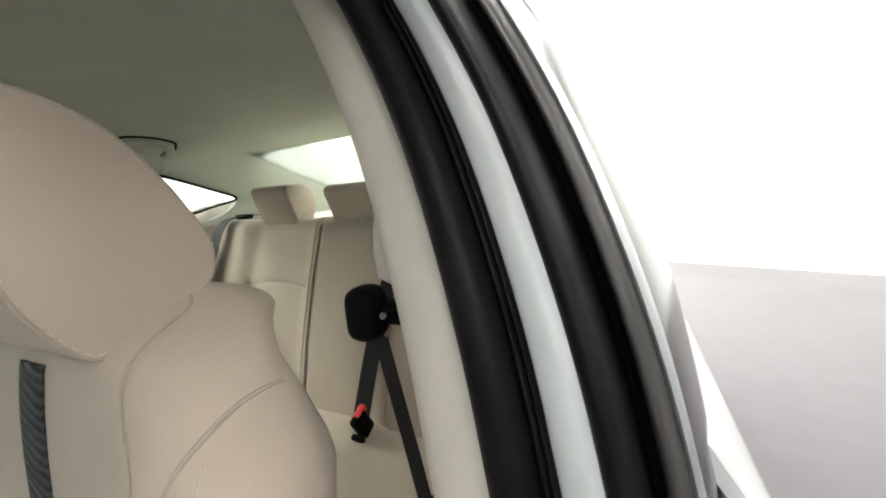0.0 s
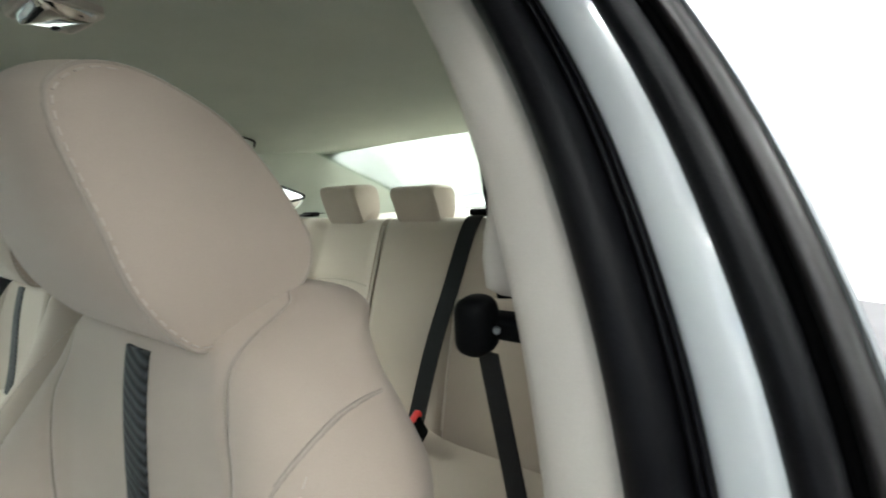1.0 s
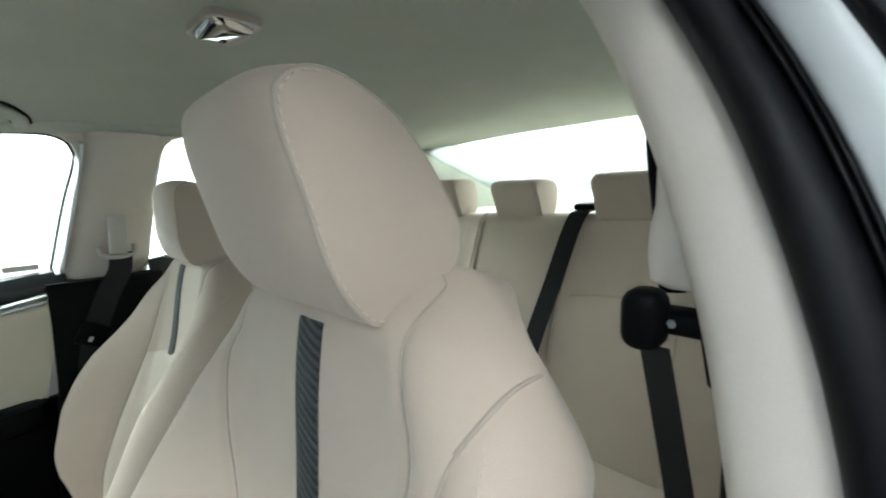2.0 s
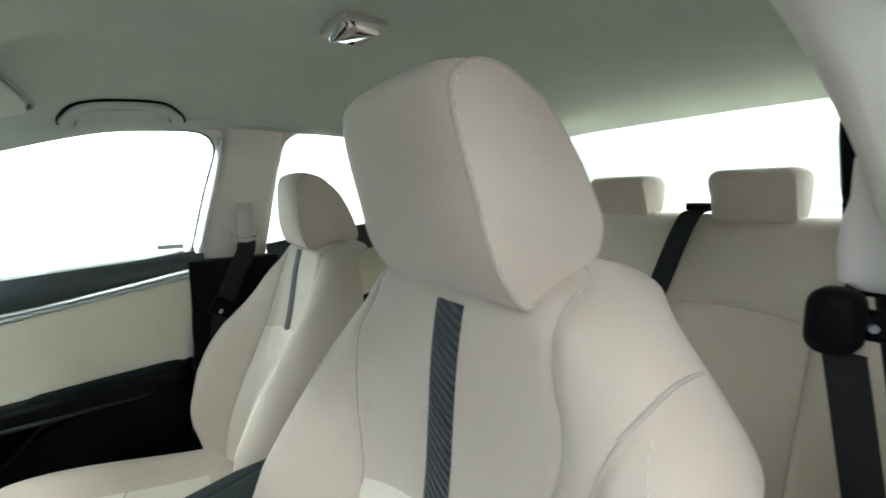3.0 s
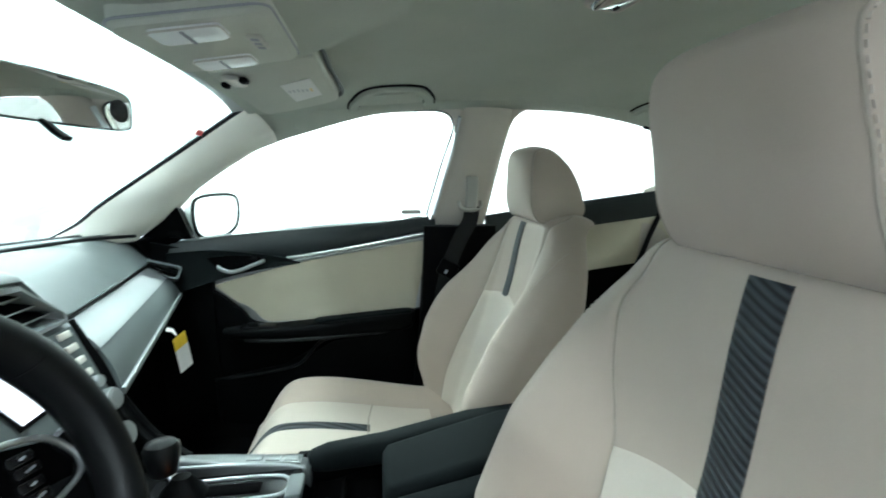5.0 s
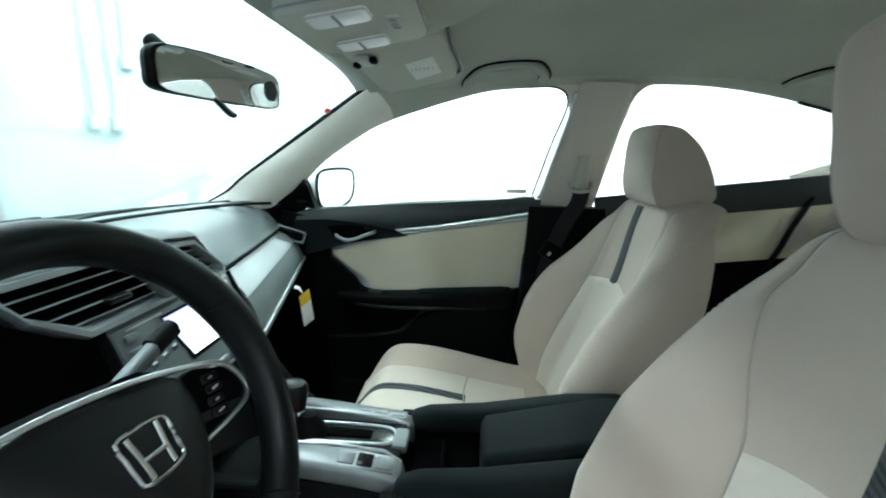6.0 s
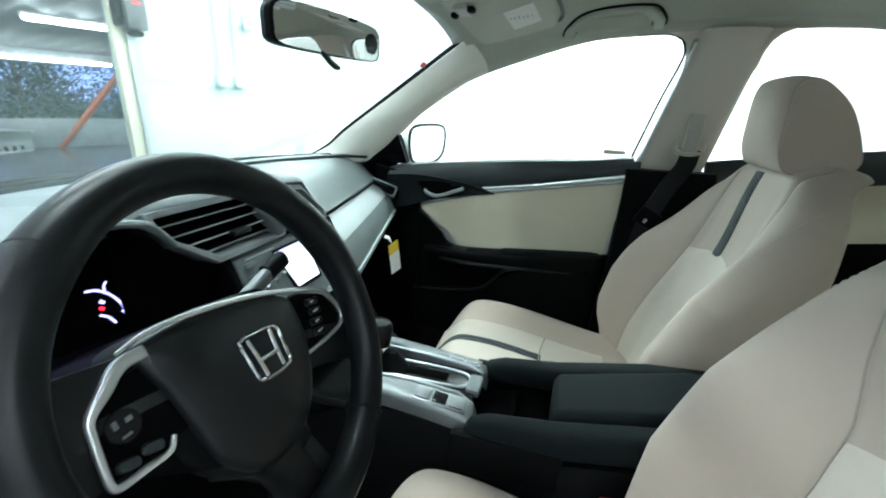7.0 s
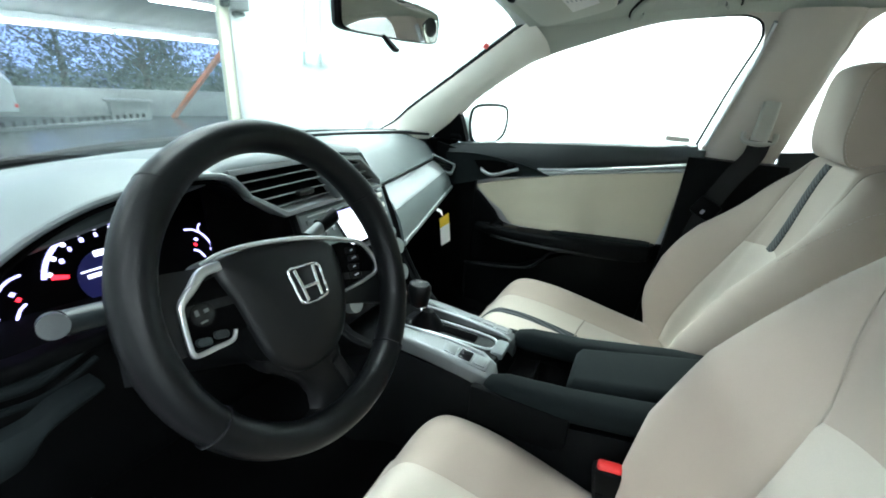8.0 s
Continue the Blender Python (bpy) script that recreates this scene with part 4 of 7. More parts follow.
def front_seat(cx, base_y, lean, cushion_front, label, raised=0.0, mirror=1):
    cushion_z = raised - 0.015
    base = (cx, base_y, 0.435 + raised)
    place = seat_frame(base, lean)
    broad = -1 if cx < 0 else 1
    seat = thing("front_seat", label, "car seat", (cx, 0.30, 0.33), "front seats")
    hs = [0.627 * (1 - (1 - k / 130) ** 1.3) for k in range(131)]
    back = part("backrest", loft([[place(x, n, h) for x, n in back_ring(h, broad)] for h in hs]), IVORY, seat, "ivory cloth backrest with side bolsters")

    def insert(u, v):
        k = 2 * u - 1
        hh = 0.03 + (0.338 + 0.028 * (1 - abs(k) ** 1.6)) * v
        x = k * (flow(sewn(broad, k)[0], hh) - 0.002)
        edge = min(1.0, (1 - abs(k)) * 14, (1 - v) * 26)
        return place(x, back_front(x, hh, broad) + 0.0055 * math.sqrt(edge), hh)
    part("centre_insert", sheet(insert, 40, 40, 0.009, tuple(place(0, 1, 0) - place(0, 0, 0))), IVORY_PALE, back, "paler woven ivory centre insert")
    sx = -0.0145 if broad < 0 else 0.020

    def stripe(u, v):
        h = 0.388 + 0.190 * v
        x = sx + (u - 0.5) * 0.034
        return place(x, back_front(x, h) + 0.0015 + 0.002 * math.sqrt(max(0, 1 - (2 * u - 1) ** 2)), h)
    part("stripe", sheet(stripe, 8, 40, 0.003, tuple(place(0, 1, 0) - place(0, 0, 0))), STRIPE, back, "ribbed charcoal stripe")
    for s in (-1, 1):
        for run in sewn(broad, s):
            part("seam", seam_line(place, [(s * x, h) for h, x in run], 0.0009, 0.0007, 8, broad), SEAM, back)
        line = []
        for p in catmull([(s * 0.196, 0.42, 0), (s * 0.190, 0.50, 0), (s * 0.178, 0.545, 0)], 10):
            line.append(place(p.x, back_front(p.x, p.y, broad) + 0.0008, p.y))
        part("stitching", stitches(line, 0.005, 0.003, 0.0006), STITCH, back)
    if broad < 0:
        tuck = [(-0.1745, -0.062, 0.5705), (-0.1748, -0.044, 0.569), (-0.1735, -0.027, 0.563), (-0.1705, -0.0105, 0.5505), (-0.166, -0.001, 0.538)]
        part("seam", tube(catmull([place(x, n, h) for x, n, h in tuck], 5), 0.0014, 6), SEAM, back)
    # headrest: a padded block with a sewn panel on either side
    head_dx = -0.003 if cx < 0 else 0.0
    nod = radians(0 if cx < 0 else 9)
    inv = []
    for y, z in HEAD_SIDE:
        dy, dz = y - 0.136, z - 0.46
        c, s = math.cos(radians(10)), math.sin(radians(10))
        inv.append((dy * c + dz * s, dz * c - dy * s))
    prof = [tuple(v[:2]) for v in catmull([(n, h, 0) for n, h in inv], 4, True)]
    mn = sum(p[0] for p in prof) / len(prof)
    mh = sum(p[1] for p in prof) / len(prof)

    def half(h, side):
        """Half width between the side panels at a height along the backrest."""
        return lerp(HEAD_HALF if side < 0 else HEAD_HALF_INNER, h)

    def pad(x, n, h, out=1.0):
        """A place on the headrest: x across, and a point of its side outline drawn in towards the middle by out."""
        dn, dh = (n - mn) * out, (h - mh) * out
        if cx > 0 and dn < 0:
            dn *= 1.2
        return place(head_dx + x, mn + dn * math.cos(nod) - dh * math.sin(nod), mh + dh * math.cos(nod) + dn * math.sin(nod))
    rings = []
    for side in (-1, 1):
        caps = []
        for q in (0.12, 0.35, 0.6, 0.78, 0.90, 0.96, 0.985):
            caps.append([pad(side * (half(mh + (h - mh) * q, side) + 0.005 * (1 - q ** 2) + 0.0006), n, h, q) for n, h in prof])
        caps.append([pad(side * (half(h, side) - 0.0012), n, h, 0.986) for n, h in prof])
        face = []
        for k in range(14):
            x = 1 - k / 14 if side < 0 else k / 14
            x = 1 - (1 - x) ** 1.7
            row = []
            for n, h in prof:
                puff = 1 - abs(x) ** 4.5
                lead = ease(n, mn - 0.01, mn + 0.05)
                row.append(pad(side * half(h, side) * x, n + 0.014 * puff * lead, h, 0.997))
            face.append(row)
        rings += caps + face if side < 0 else face + caps[::-1]
    head = part("headrest", loft(rings), IVORY, seat, "rounded ivory cloth headrest")
    order = catmull([(n, h, 0) for n, h in inv], 6, True)
    for s in (-1, 1):
        part("seam", tube([pad(s * half(p.y, s), p.x, p.y, 0.988) for p in order], 0.0013, 6, True), SEAM, head)
        run = [pad(s * (half(p.y, s) + 0.0022), p.x, p.y, 0.955) for p in catmull([(n, h, 0) for n, h in inv[9:] + inv[:3]], 6)]
        part("stitching", stitches(run, 0.0042, 0.003, 0.0006), STITCH, head)
    for s in (-0.045, 0.045):
        part("headrest_post", tube([place(s, -0.035, 0.57), place(s, -0.02, mh)], 0.006), CHROME, seat, "chrome headrest post")
    # cushion
    cush = []
    y0, y1 = base_y - 0.02, cushion_front
    for k in range(60):
        t = k / 59
        y = y0 + (y1 - y0) * (1 - (1 - t) ** 1.25)
        nose = ease(t, 0.70, 1.0)
        top = 0.470 + 0.052 * ease(t, 0.0, 0.7) - 0.075 * nose ** 2 + cushion_z
        w = 0.225 + 0.02 * math.sin(math.pi * t) - 0.045 * nose ** 2
        ring = []
        n = 70
        for j in range(n + 1):
            s = -math.cos(math.pi * j / n)
            x = w * s
            b = 0.030 * ease(abs(x), 0.10, 0.185) * (1 - 0.5 * nose)
            r = 0.07
            if abs(x) > w - r:
                b -= r * (1 - math.sqrt(max(0, 1 - ((abs(x) - w + r) / r) ** 2)))
            ring.append((cx + x, y, top + b))
        ring += [(cx + w * 0.96, y - 0.03 * nose, 0.38 + cushion_z), (cx - w * 0.96, y - 0.03 * nose, 0.38 + cushion_z)]
        cush.append(ring)
    cu = part("cushion", loft(cush), IVORY, seat, "ivory cloth seat cushion")

    def cush_top(x, t):
        y = y0 + (y1 - y0) * t
        tt = 1 - (1 - t) ** (1 / 1.25)
        nose = ease(tt, 0.70, 1.0)
        return Vector((cx + x, y, 0.470 + 0.052 * ease(tt, 0.0, 0.7) - 0.075 * nose ** 2 + cushion_z + 0.030 * ease(abs(x), 0.10, 0.185) * (1 - 0.5 * nose)))
    part("centre_insert", sheet(lambda u, v: cush_top((2 * u - 1) * 0.104, 0.15 + 0.83 * v) + Vector((0, 0, 0.0025 + 0.002 * math.sqrt(min(1, (1 - abs(2 * u - 1)) * 10)))), 40, 60, 0.006, (0, 0, 1)), IVORY_PALE, cu, "paler woven ivory cushion insert")
    part("stripe", sheet(lambda u, v: cush_top(sx * mirror - 0.025 + (u - 0.5) * 0.028, 0.45 + 0.53 * v) + Vector((0, 0, 0.0052)), 4, 24, 0.003, (0, 0, 1)), STRIPE, cu, "ribbed charcoal stripe")
    part("seam", tube([cush_top(-0.105 + 0.21 * k / 12, 0.44 + 0.02 * math.sin(math.pi * k / 12)) + Vector((0, 0, 0.004)) for k in range(13)], 0.0022, 6), SEAM, cu)
    part("side_shield", block((0.03, 0.38, 0.09), (cx - math.copysign(0.22, cx) * -1, (y0 + y1) / 2 - 0.02, 0.40), 0.012), BLACK, seat, "black plastic side shield")
    part("side_shield", block((0.03, 0.38, 0.09), (cx + math.copysign(0.22, cx) * -1, (y0 + y1) / 2 - 0.02, 0.40), 0.012), BLACK, seat, "black plastic side shield")
    for s in (-0.17, 0.17):
        part("rail", block((0.04, 0.46, 0.06), (cx + s, (y0 + y1) / 2, 0.345), 0.006), BLACK, seat)
    return seat


front_seat(-0.340, 0.136, 10.0, 0.560, "ivory cloth driver's seat with one charcoal stripe, set upright", 0.025)
front_seat(0.350, 0.113, 16.0, 0.625, "ivory cloth passenger seat with one charcoal stripe, leaning back")


def buckle(x, y, z, tilt, label):
    b = thing("seat_belt_buckle", label, "seat belt buckle", (x, y, z - 0.10))
    m = Matrix.Rotation(radians(tilt), 4, "X")
    part("stalk", block((0.03, 0.014, 0.10), (x, y, z - 0.06), 0.005, 2, m), BLACK, b)
    part("body", block((0.024, 0.042, 0.065), (x, y, z), 0.007, 3, m), BLACK, b)
    part("release_button", block((0.018, 0.034, 0.016), (x, y + 0.002, z + 0.030), 0.005, 3, m), RED, b, "red release button")
    return b


buckle(-0.145, 0.215, 0.555, -10, "black seat belt buckle with red button beside the driver's seat")


# ================= rear seat =================
BENCH_H = 0.555

def rear_seat():
    s = thing("rear_bench", "ivory cloth rear bench seat with three headrests", "car seat", (0, -0.5, 0.30))

    def bp(x, n, h):
        c, q = math.cos(radians(18.5)), math.sin(radians(18.5))
        return Vector((x, -0.605 + n * c - h * q, 0.545 + n * q + h * c))

    def bfront(x, h):
        a = abs(x)
        sculpt = 0.020 * ease(abs(a - 0.285), 0.095, 0.17) * (1 if a > 0.14 else 0.5)
        rim = -0.006 * math.exp(-((a - 0.400) / 0.006) ** 2) * (1 - ease(h, 0.33, 0.37))
        groove = -0.008 * math.exp(-((a - 0.135) / 0.008) ** 2)
        lum = 0.012 * math.sin(math.pi * min(1, max(0, h / 0.56)))
        seam = -0.005 * math.exp(-((h - 0.325 - 0.03 * math.cos((a - 0.285) * 8)) / 0.006) ** 2) * (1 if 0.16 < a < 0.41 else 0)
        r = 0.05
        top = -r * (1 - math.sqrt(max(0, 1 - max(0, (h - BENCH_H + r) / r) ** 2)))
        side = -0.05 * ease(a, 0.54, 0.64)
        return sculpt + rim + groove + lum + seam + top + side
    rings = []
    for k in range(61):
        h = BENCH_H * (1 - (1 - k / 60) ** 1.4)
        ring = []
        for j in range(161):
            x = -0.62 + 1.24 * j / 160
            ring.append(bp(x, bfront(x, h), h))
        ring += [bp(0.62, -0.12, h), bp(-0.62, -0.12, h)]
        rings.append(ring)
    b = part("backrest", loft(rings), IVORY, s, "ivory cloth rear backrest")
    for x in (-0.135, 0.135):
        part("piping", tube([bp(x + 0.006 * math.copysign(1, x), bfront(x, h) + 0.006, h) for h in [0.03 + 0.49 * k / 20 for k in range(21)]], 0.004, 6), IVORY_PALE, b, "pale piping")
    for c0 in (-0.285, 0.285):
        arch = []
        for k in range(33):
            x = c0 - 0.117 + 0.234 * k / 32
            h = 0.325 + 0.03 * math.cos((abs(x) - 0.285) * 8)
            arch.append(bp(x, bfront(x, h) + 0.0015, h))
        part("seam", tube(arch, 0.0022, 6), SEAM, b)
        x = math.copysign(0.400, c0)
        part("seam", tube([bp(x, bfront(x, h) + 0.0015, h) for h in [0.03 + 0.31 * k / 16 for k in range(17)]], 0.0022, 6), SEAM, b)
    for x0, w, hh in ((0.312, 0.076, 0.118), (0.025, 0.074, 0.104), (-0.268, 0.074, 0.108)):
        prof = catmull([(-0.002, 1.046, 0), (0.008, 1.054, 0), (0.026, 1.10, 0), (0.040, 1.046 + hh - 0.018, 0), (0.032, 1.046 + hh - 0.003, 0), (0.0, 1.046 + hh, 0), (-0.07, 1.046 + hh - 0.006, 0), (-0.085, 1.10, 0), (-0.07, 1.056, 0), (-0.02, 1.042, 0)], 4, True)
        mn, mh = sum(p.x for p in prof) / len(prof), sum(p.y for p in prof) / len(prof)
        rings = []
        for k in range(21):
            g = -1 + 2 * k / 20
            x = w * math.copysign(1 - (1 - abs(g)) ** 1.7, g)
            e = max(0.0, (abs(x) - w + 0.016) / 0.016)
            sc = 1 - 0.16 * e ** 2.4
            rings.append([(x0 + x, -0.780 + mn + (p.x - mn) * sc, mh + (p.y - mh) * sc) for p in prof])
        part("headrest", loft(rings), IVORY, s, "low ivory cloth rear headrest")
    cush = []
    for k in range(26):
        t = k / 25
        y = -0.60 + 0.46 * t
        nose = ease(t, 0.85, 1.0)
        ring = []
        for j in range(61):
            x = -0.62 + 1.24 * j / 60
            a = abs(x)
            z = 0.556 + 0.02 * t - 0.06 * nose ** 2 + 0.016 * ease(abs(a - 0.285), 0.1, 0.2) - 0.006 * math.exp(-((a - 0.135) / 0.008) ** 2) - 0.006 * math.exp(-((t - 0.42) / 0.02) ** 2)
            ring.append((x, y, z))
        ring += [(0.62, y - 0.04 * nose, 0.33), (-0.62, y - 0.04 * nose, 0.33)]
        cush.append(ring)
    part("cushion", loft(cush), IVORY, s, "ivory cloth rear cushion")
    return s


rear_seat()
buckle(-0.115, -0.545, 0.600, -30, "black seat belt buckle with red button on the rear bench")


def ribbon(line, w, t=0.0016, wide=(1, 0, 0)):
    """Flat webbing along a line; wide gives its width's direction."""
    W = Vector(wide).normalized()
    L = [Vector(p) for p in line]
    rings = []
    for i, p in enumerate(L):
        d = (L[min(i + 1, len(L) - 1)] - L[max(i - 1, 0)]).normalized()
        s = (W - d * W.dot(d)).normalized()
        n = s.cross(d) * (t / 2)
        rings.append([p - s * w / 2 - n, p + s * w / 2 - n, p + s * w / 2 + n, p - s * w / 2 + n])
    return loft(rings)


def far_belt():
    b = thing("seat_belt", "black seat belt hanging from a pale guide on the centre pillar", "seat belt", (0.64, 0.04, 0.62))
    part("guide", sweep(catmull([(0.632, 0.024, 1.095), (0.622, 0.026, 1.06), (0.618, 0.030, 1.005)], 5), rounded(0.018, 0.036, 0.007), (0, 1, 0)), GUIDE, b, "grey-beige plastic belt guide")
    part("guide_ring", tube(catmull([(0.626, 0.064, 1.024), (0.620, 0.060, 1.004), (0.617, 0.030, 0.998), (0.621, 0.000, 1.004), (0.630, -0.004, 1.024)], 5), 0.006), GUIDE, b, "grey-beige plastic guide ring")
    part("webbing", ribbon(catmull([(0.618, 0.026, 1.01), (0.618, 0.032, 0.965), (0.620, 0.060, 0.91), (0.622, 0.094, 0.82), (0.630, 0.115, 0.70), (0.65, 0.12, 0.50)], 5), 0.046, 0.0016, (0.1, 1, 0)), BELT, b)
    part("tongue", block((0.014, 0.060, 0.050), (0.612, 0.098, 0.822), 0.006, 2, Matrix.Rotation(radians(28), 4, "X")), BLACK, b)
    part("latch_plate", block((0.004, 0.008, 0.012), (0.604, 0.104, 0.815), 0.001, 1, Matrix.Rotation(radians(28), 4, "X")), GREY_INK, b, "small grey mark")
    return b


far_belt()


def near_belt():
    b = thing("seat_belt", "black seat belt on the driver's centre pillar", "seat belt", (-0.58, -0.06, 0.62))
    part("guide", block((0.022, 0.026, 0.034), (-0.560, -0.056, 1.047), 0.009, 4), BLACK, b, "black plastic belt guide")
    part("anchor_bolt", tube([(-0.5735, -0.054, 1.047), (-0.5750, -0.051, 1.047)], 0.002), RAIL, b, "small grey bolt")
    part("webbing", ribbon(catmull([(-0.563, -0.062, 1.030), (-0.571, -0.063, 0.985), (-0.580, -0.065, 0.93), (-0.592, -0.068, 0.84), (-0.61, -0.07, 0.6)], 5), 0.022, 0.0016, (0.866, -0.5, 0)), BELT, b)
    part("tongue", block((0.010, 0.050, 0.026), (-0.585, -0.07, 0.90), 0.004), BLACK, b)
    part("retractor_cover", block((0.050, 0.085, 0.60), (-0.618, -0.118, 0.70), 0.012, 3), BLACK, b, "black cover over the belt retractor")
    part("bracket", block((0.040, 0.020, 0.014), (-0.580, -0.068, 1.045), 0.005, 3), BLACK, b, "black guide bracket")
    part("height_slider", loft([[(-0.585 + 0.030 * k + a * q, -0.088 + c * q, z) for a, c in rounded(0.034, 0.030, 0.010)] for z, k, q in ((1.060, 0.35, 0.8), (1.064, 0.48, 1.0), (1.080, 0.54, 1.0), (1.096, 0.60, 0.85), (1.108, 0.66, 0.62), (1.128, 0.78, 0.42), (1.136, 0.82, 0.2))]), TRIM_BEIGE, b, "beige height slider cover")
    return b


near_belt()


def centre_rear_belt():
    b = thing("seat_belt", "black centre rear seat belt coming over the bench", "seat belt", (-0.14, -0.78, 1.06))
    part("webbing", ribbon(catmull([(-0.165, -0.90, 1.062), (-0.158, -0.80, 1.068), (-0.150, -0.752, 1.04), (-0.128, -0.692, 0.90), (-0.105, -0.635, 0.76), (-0.09, -0.575, 0.60)], 6), 0.046, 0.0016, (1, 0, 0)), BELT, b)
    part("guide", block((0.058, 0.03, 0.016), (-0.160, -0.80, 1.076), 0.005), BLACK, b)
    return b


centre_rear_belt()


def side_rear_belt():
    b = thing("seat_belt", "black outer rear seat belt beside the bench", "seat belt", (0.55, -0.7, 0.46))
    part("webbing", ribbon(catmull([(0.520, -0.86, 1.078), (0.528, -0.745, 1.065), (0.540, -0.688, 0.96), (0.555, -0.634, 0.80), (0.57, -0.575, 0.60), (0.58, -0.53, 0.50)], 6), 0.046, 0.0016, (1, 0, 0)), BELT, b)
    part("guide", block((0.06, 0.03, 0.016), (0.53, -0.82, 1.075), 0.005), BLACK, b)
    return b


side_rear_belt()


# ================= dashboard =================
EDGE_Y = [(-0.70, 0.80), (-0.55, 0.80), (-0.27, 0.800), (0.0, 0.795), (0.10, 0.80), (0.15, 0.812), (0.40, 0.872), (0.66, 0.940), (0.70, 0.95)]
EDGE_Z = [(-0.70, 0.89), (-0.55, 0.90), (-0.30, 0.945), (-0.26, 0.957), (-0.02, 0.957), (0.05, 0.948), (0.10, 0.893), (0.125, 0.872), (0.16, 0.866), (0.40, 0.858), (0.66, 0.848), (0.70, 0.845)]
LOW_A, LOW_B = Vector((0.130, 0.737, 0.735)), Vector((0.665, 0.868, 0.752))


def dashboard():
    d = thing("dashboard", "dark grey moulded dashboard with silver strip and air vents", "dashboard", (0, 0.95, 0.55))
    rings = []
    for k in range(141):
        x = -0.70 + 1.40 * k / 140
        ye, ze = lerp(EDGE_Y, x), lerp(EDGE_Z, x)
        base_y = 1.215 - 0.16 * (x / 0.7) ** 2
        crown = 0.030 * (1 - (x / 0.7) ** 2)
        back = max(ze + 0.012, 0.918 + crown * 1.1)
        rings.append([(x, base_y + 0.03, 0.90), (x, base_y, 0.918 + crown * 0.3), (x, base_y * 0.6 + ye * 0.4, 0.928 + crown), (x, ye + 0.12, back), (x, ye + 0.05, (back * 0.55 + (ze + 0.016) * 0.45)), (x, ye + 0.018, ze + 0.014), (x, ye + 0.004, ze + 0.007), (x, ye, ze), (x, ye + 0.006, ze - 0.006), (x, ye + 0.05, ze - 0.010), (x, base_y, 0.80)])
    part("top_pad", loft(rings), DASH, d, "dark grey grained upper pad")
    part("cowl_edge", tube([(-0.66 + 1.32 * k / 24, 1.236 - 0.16 * ((-0.66 + 1.32 * k / 24) / 0.7) ** 2, 0.922 + 0.010 * (1 - ((-0.66 + 1.32 * k / 24) / 0.7) ** 2)) for k in range(25)], 0.008), RUBBER, d)
    fold = catmull([(-0.10, 0.985, 0.9575), (0.10, 1.0, 0.9565), (0.30, 1.0, 0.950), (0.50, 0.99, 0.940), (0.66, 0.965, 0.925)], 8)
    part("pad_fold", tube(fold, 0.0045), RUBBER, d, "dark fold line")

    def face(a, b, lift):
        def f(u, v):
            x = 0.128 + 0.540 * u
            top = Vector((x, lerp(EDGE_Y, x) + 0.006, lerp(EDGE_Z, x) - 0.010))
            low = LOW_A.lerp(LOW_B, u)
            w = a + (b - a) * v
            return top.lerp(low, w) + Vector((0.006, -0.014, 0.004)) * (math.sin(math.pi * w) ** 0.8) - Vector((0.2, 0.9, -0.3)) * lift
        return f
    part("silver_strip", sheet(face(0.02, 0.43, 0.003), 30, 8, 0.008, (0, -1, 0)), SILVER, d, "wide satin silver strip")
    part("lower_pad", sheet(face(0.44, 1.0, 0.0), 30, 8, 0.02, (0, -1, 0)), DASH, d, "dark grey lower pad")
    # black tube draws the shade in the joint below the upper pad
    part("pad_shadow_gap", tube([Vector(face(0.0, 1.0, -0.001)(k / 30, 0.0)) for k in range(31)], 0.005), RUBBER, d)
    edge = [Vector(face(0.44, 1.0, 0.003)(k / 30, 1.0)) for k in range(31)]
    part("lower_edge", sweep(edge, rounded(0.007, 0.013, 0.003)), SILVER, d, "satin silver lower edge")

    def glove(u, v):
        p = Vector(face(0.37, 1.0, 0.0)(u, 1.0))
        return p + Vector((0, 0.02 + 0.16 * v, -0.008 - 0.26 * v))
    part("glovebox", sheet(glove, 20, 6, 0.02, (0, -1, 0)), BLACK, d, "black glovebox front")
    # vent by the door, its long side running ahead
    va, vb = Vector((0.652, 0.945, 0.842)), Vector((0.668, 0.868, 0.816))
    vl = (vb - va).normalized()
    vn = Vector((-0.85, -0.30, 0.43))
    vn = (vn - vl * vn.dot(vl)).normalized()
    vw = vl.cross(vn)

    def vent_at(p, q, o):
        return va.lerp(vb, 0.5) + vl * p + vw * q + vn * o
    vent = part("side_vent", loft([[vent_at(p, q, o) for p, q in rounded(w, h, 0.008)] for w, h, o in ((0.092, 0.040, -0.03), (0.092, 0.040, 0.004), (0.080, 0.029, 0.004), (0.076, 0.026, -0.025))], True, False), DASH, d, "dark vent surround")
    part("vent_well", loft([[vent_at(p, q, o) for p, q in rounded(0.080, 0.030, 0.006)] for o in (-0.026, -0.022)]), GLOSSBLACK, vent)
    for k in range(3):
        part("vane", loft([[vent_at(-0.038, -0.008 + 0.008 * k + e, -0.016), vent_at(0.038, -0.008 + 0.008 * k + e, -0.016), vent_at(0.038, -0.008 + 0.008 * k + e, 0.0), vent_at(-0.038, -0.008 + 0.008 * k + e, 0.0)] for e in (0, 0.002)]), BLACK, vent)
    # centre vents: slanting ends, in a grey frame
    def frame_at(x, z, o=0.0):
        return Vector((x, 0.797 + (z - 0.87) * 0.12 - o, z))

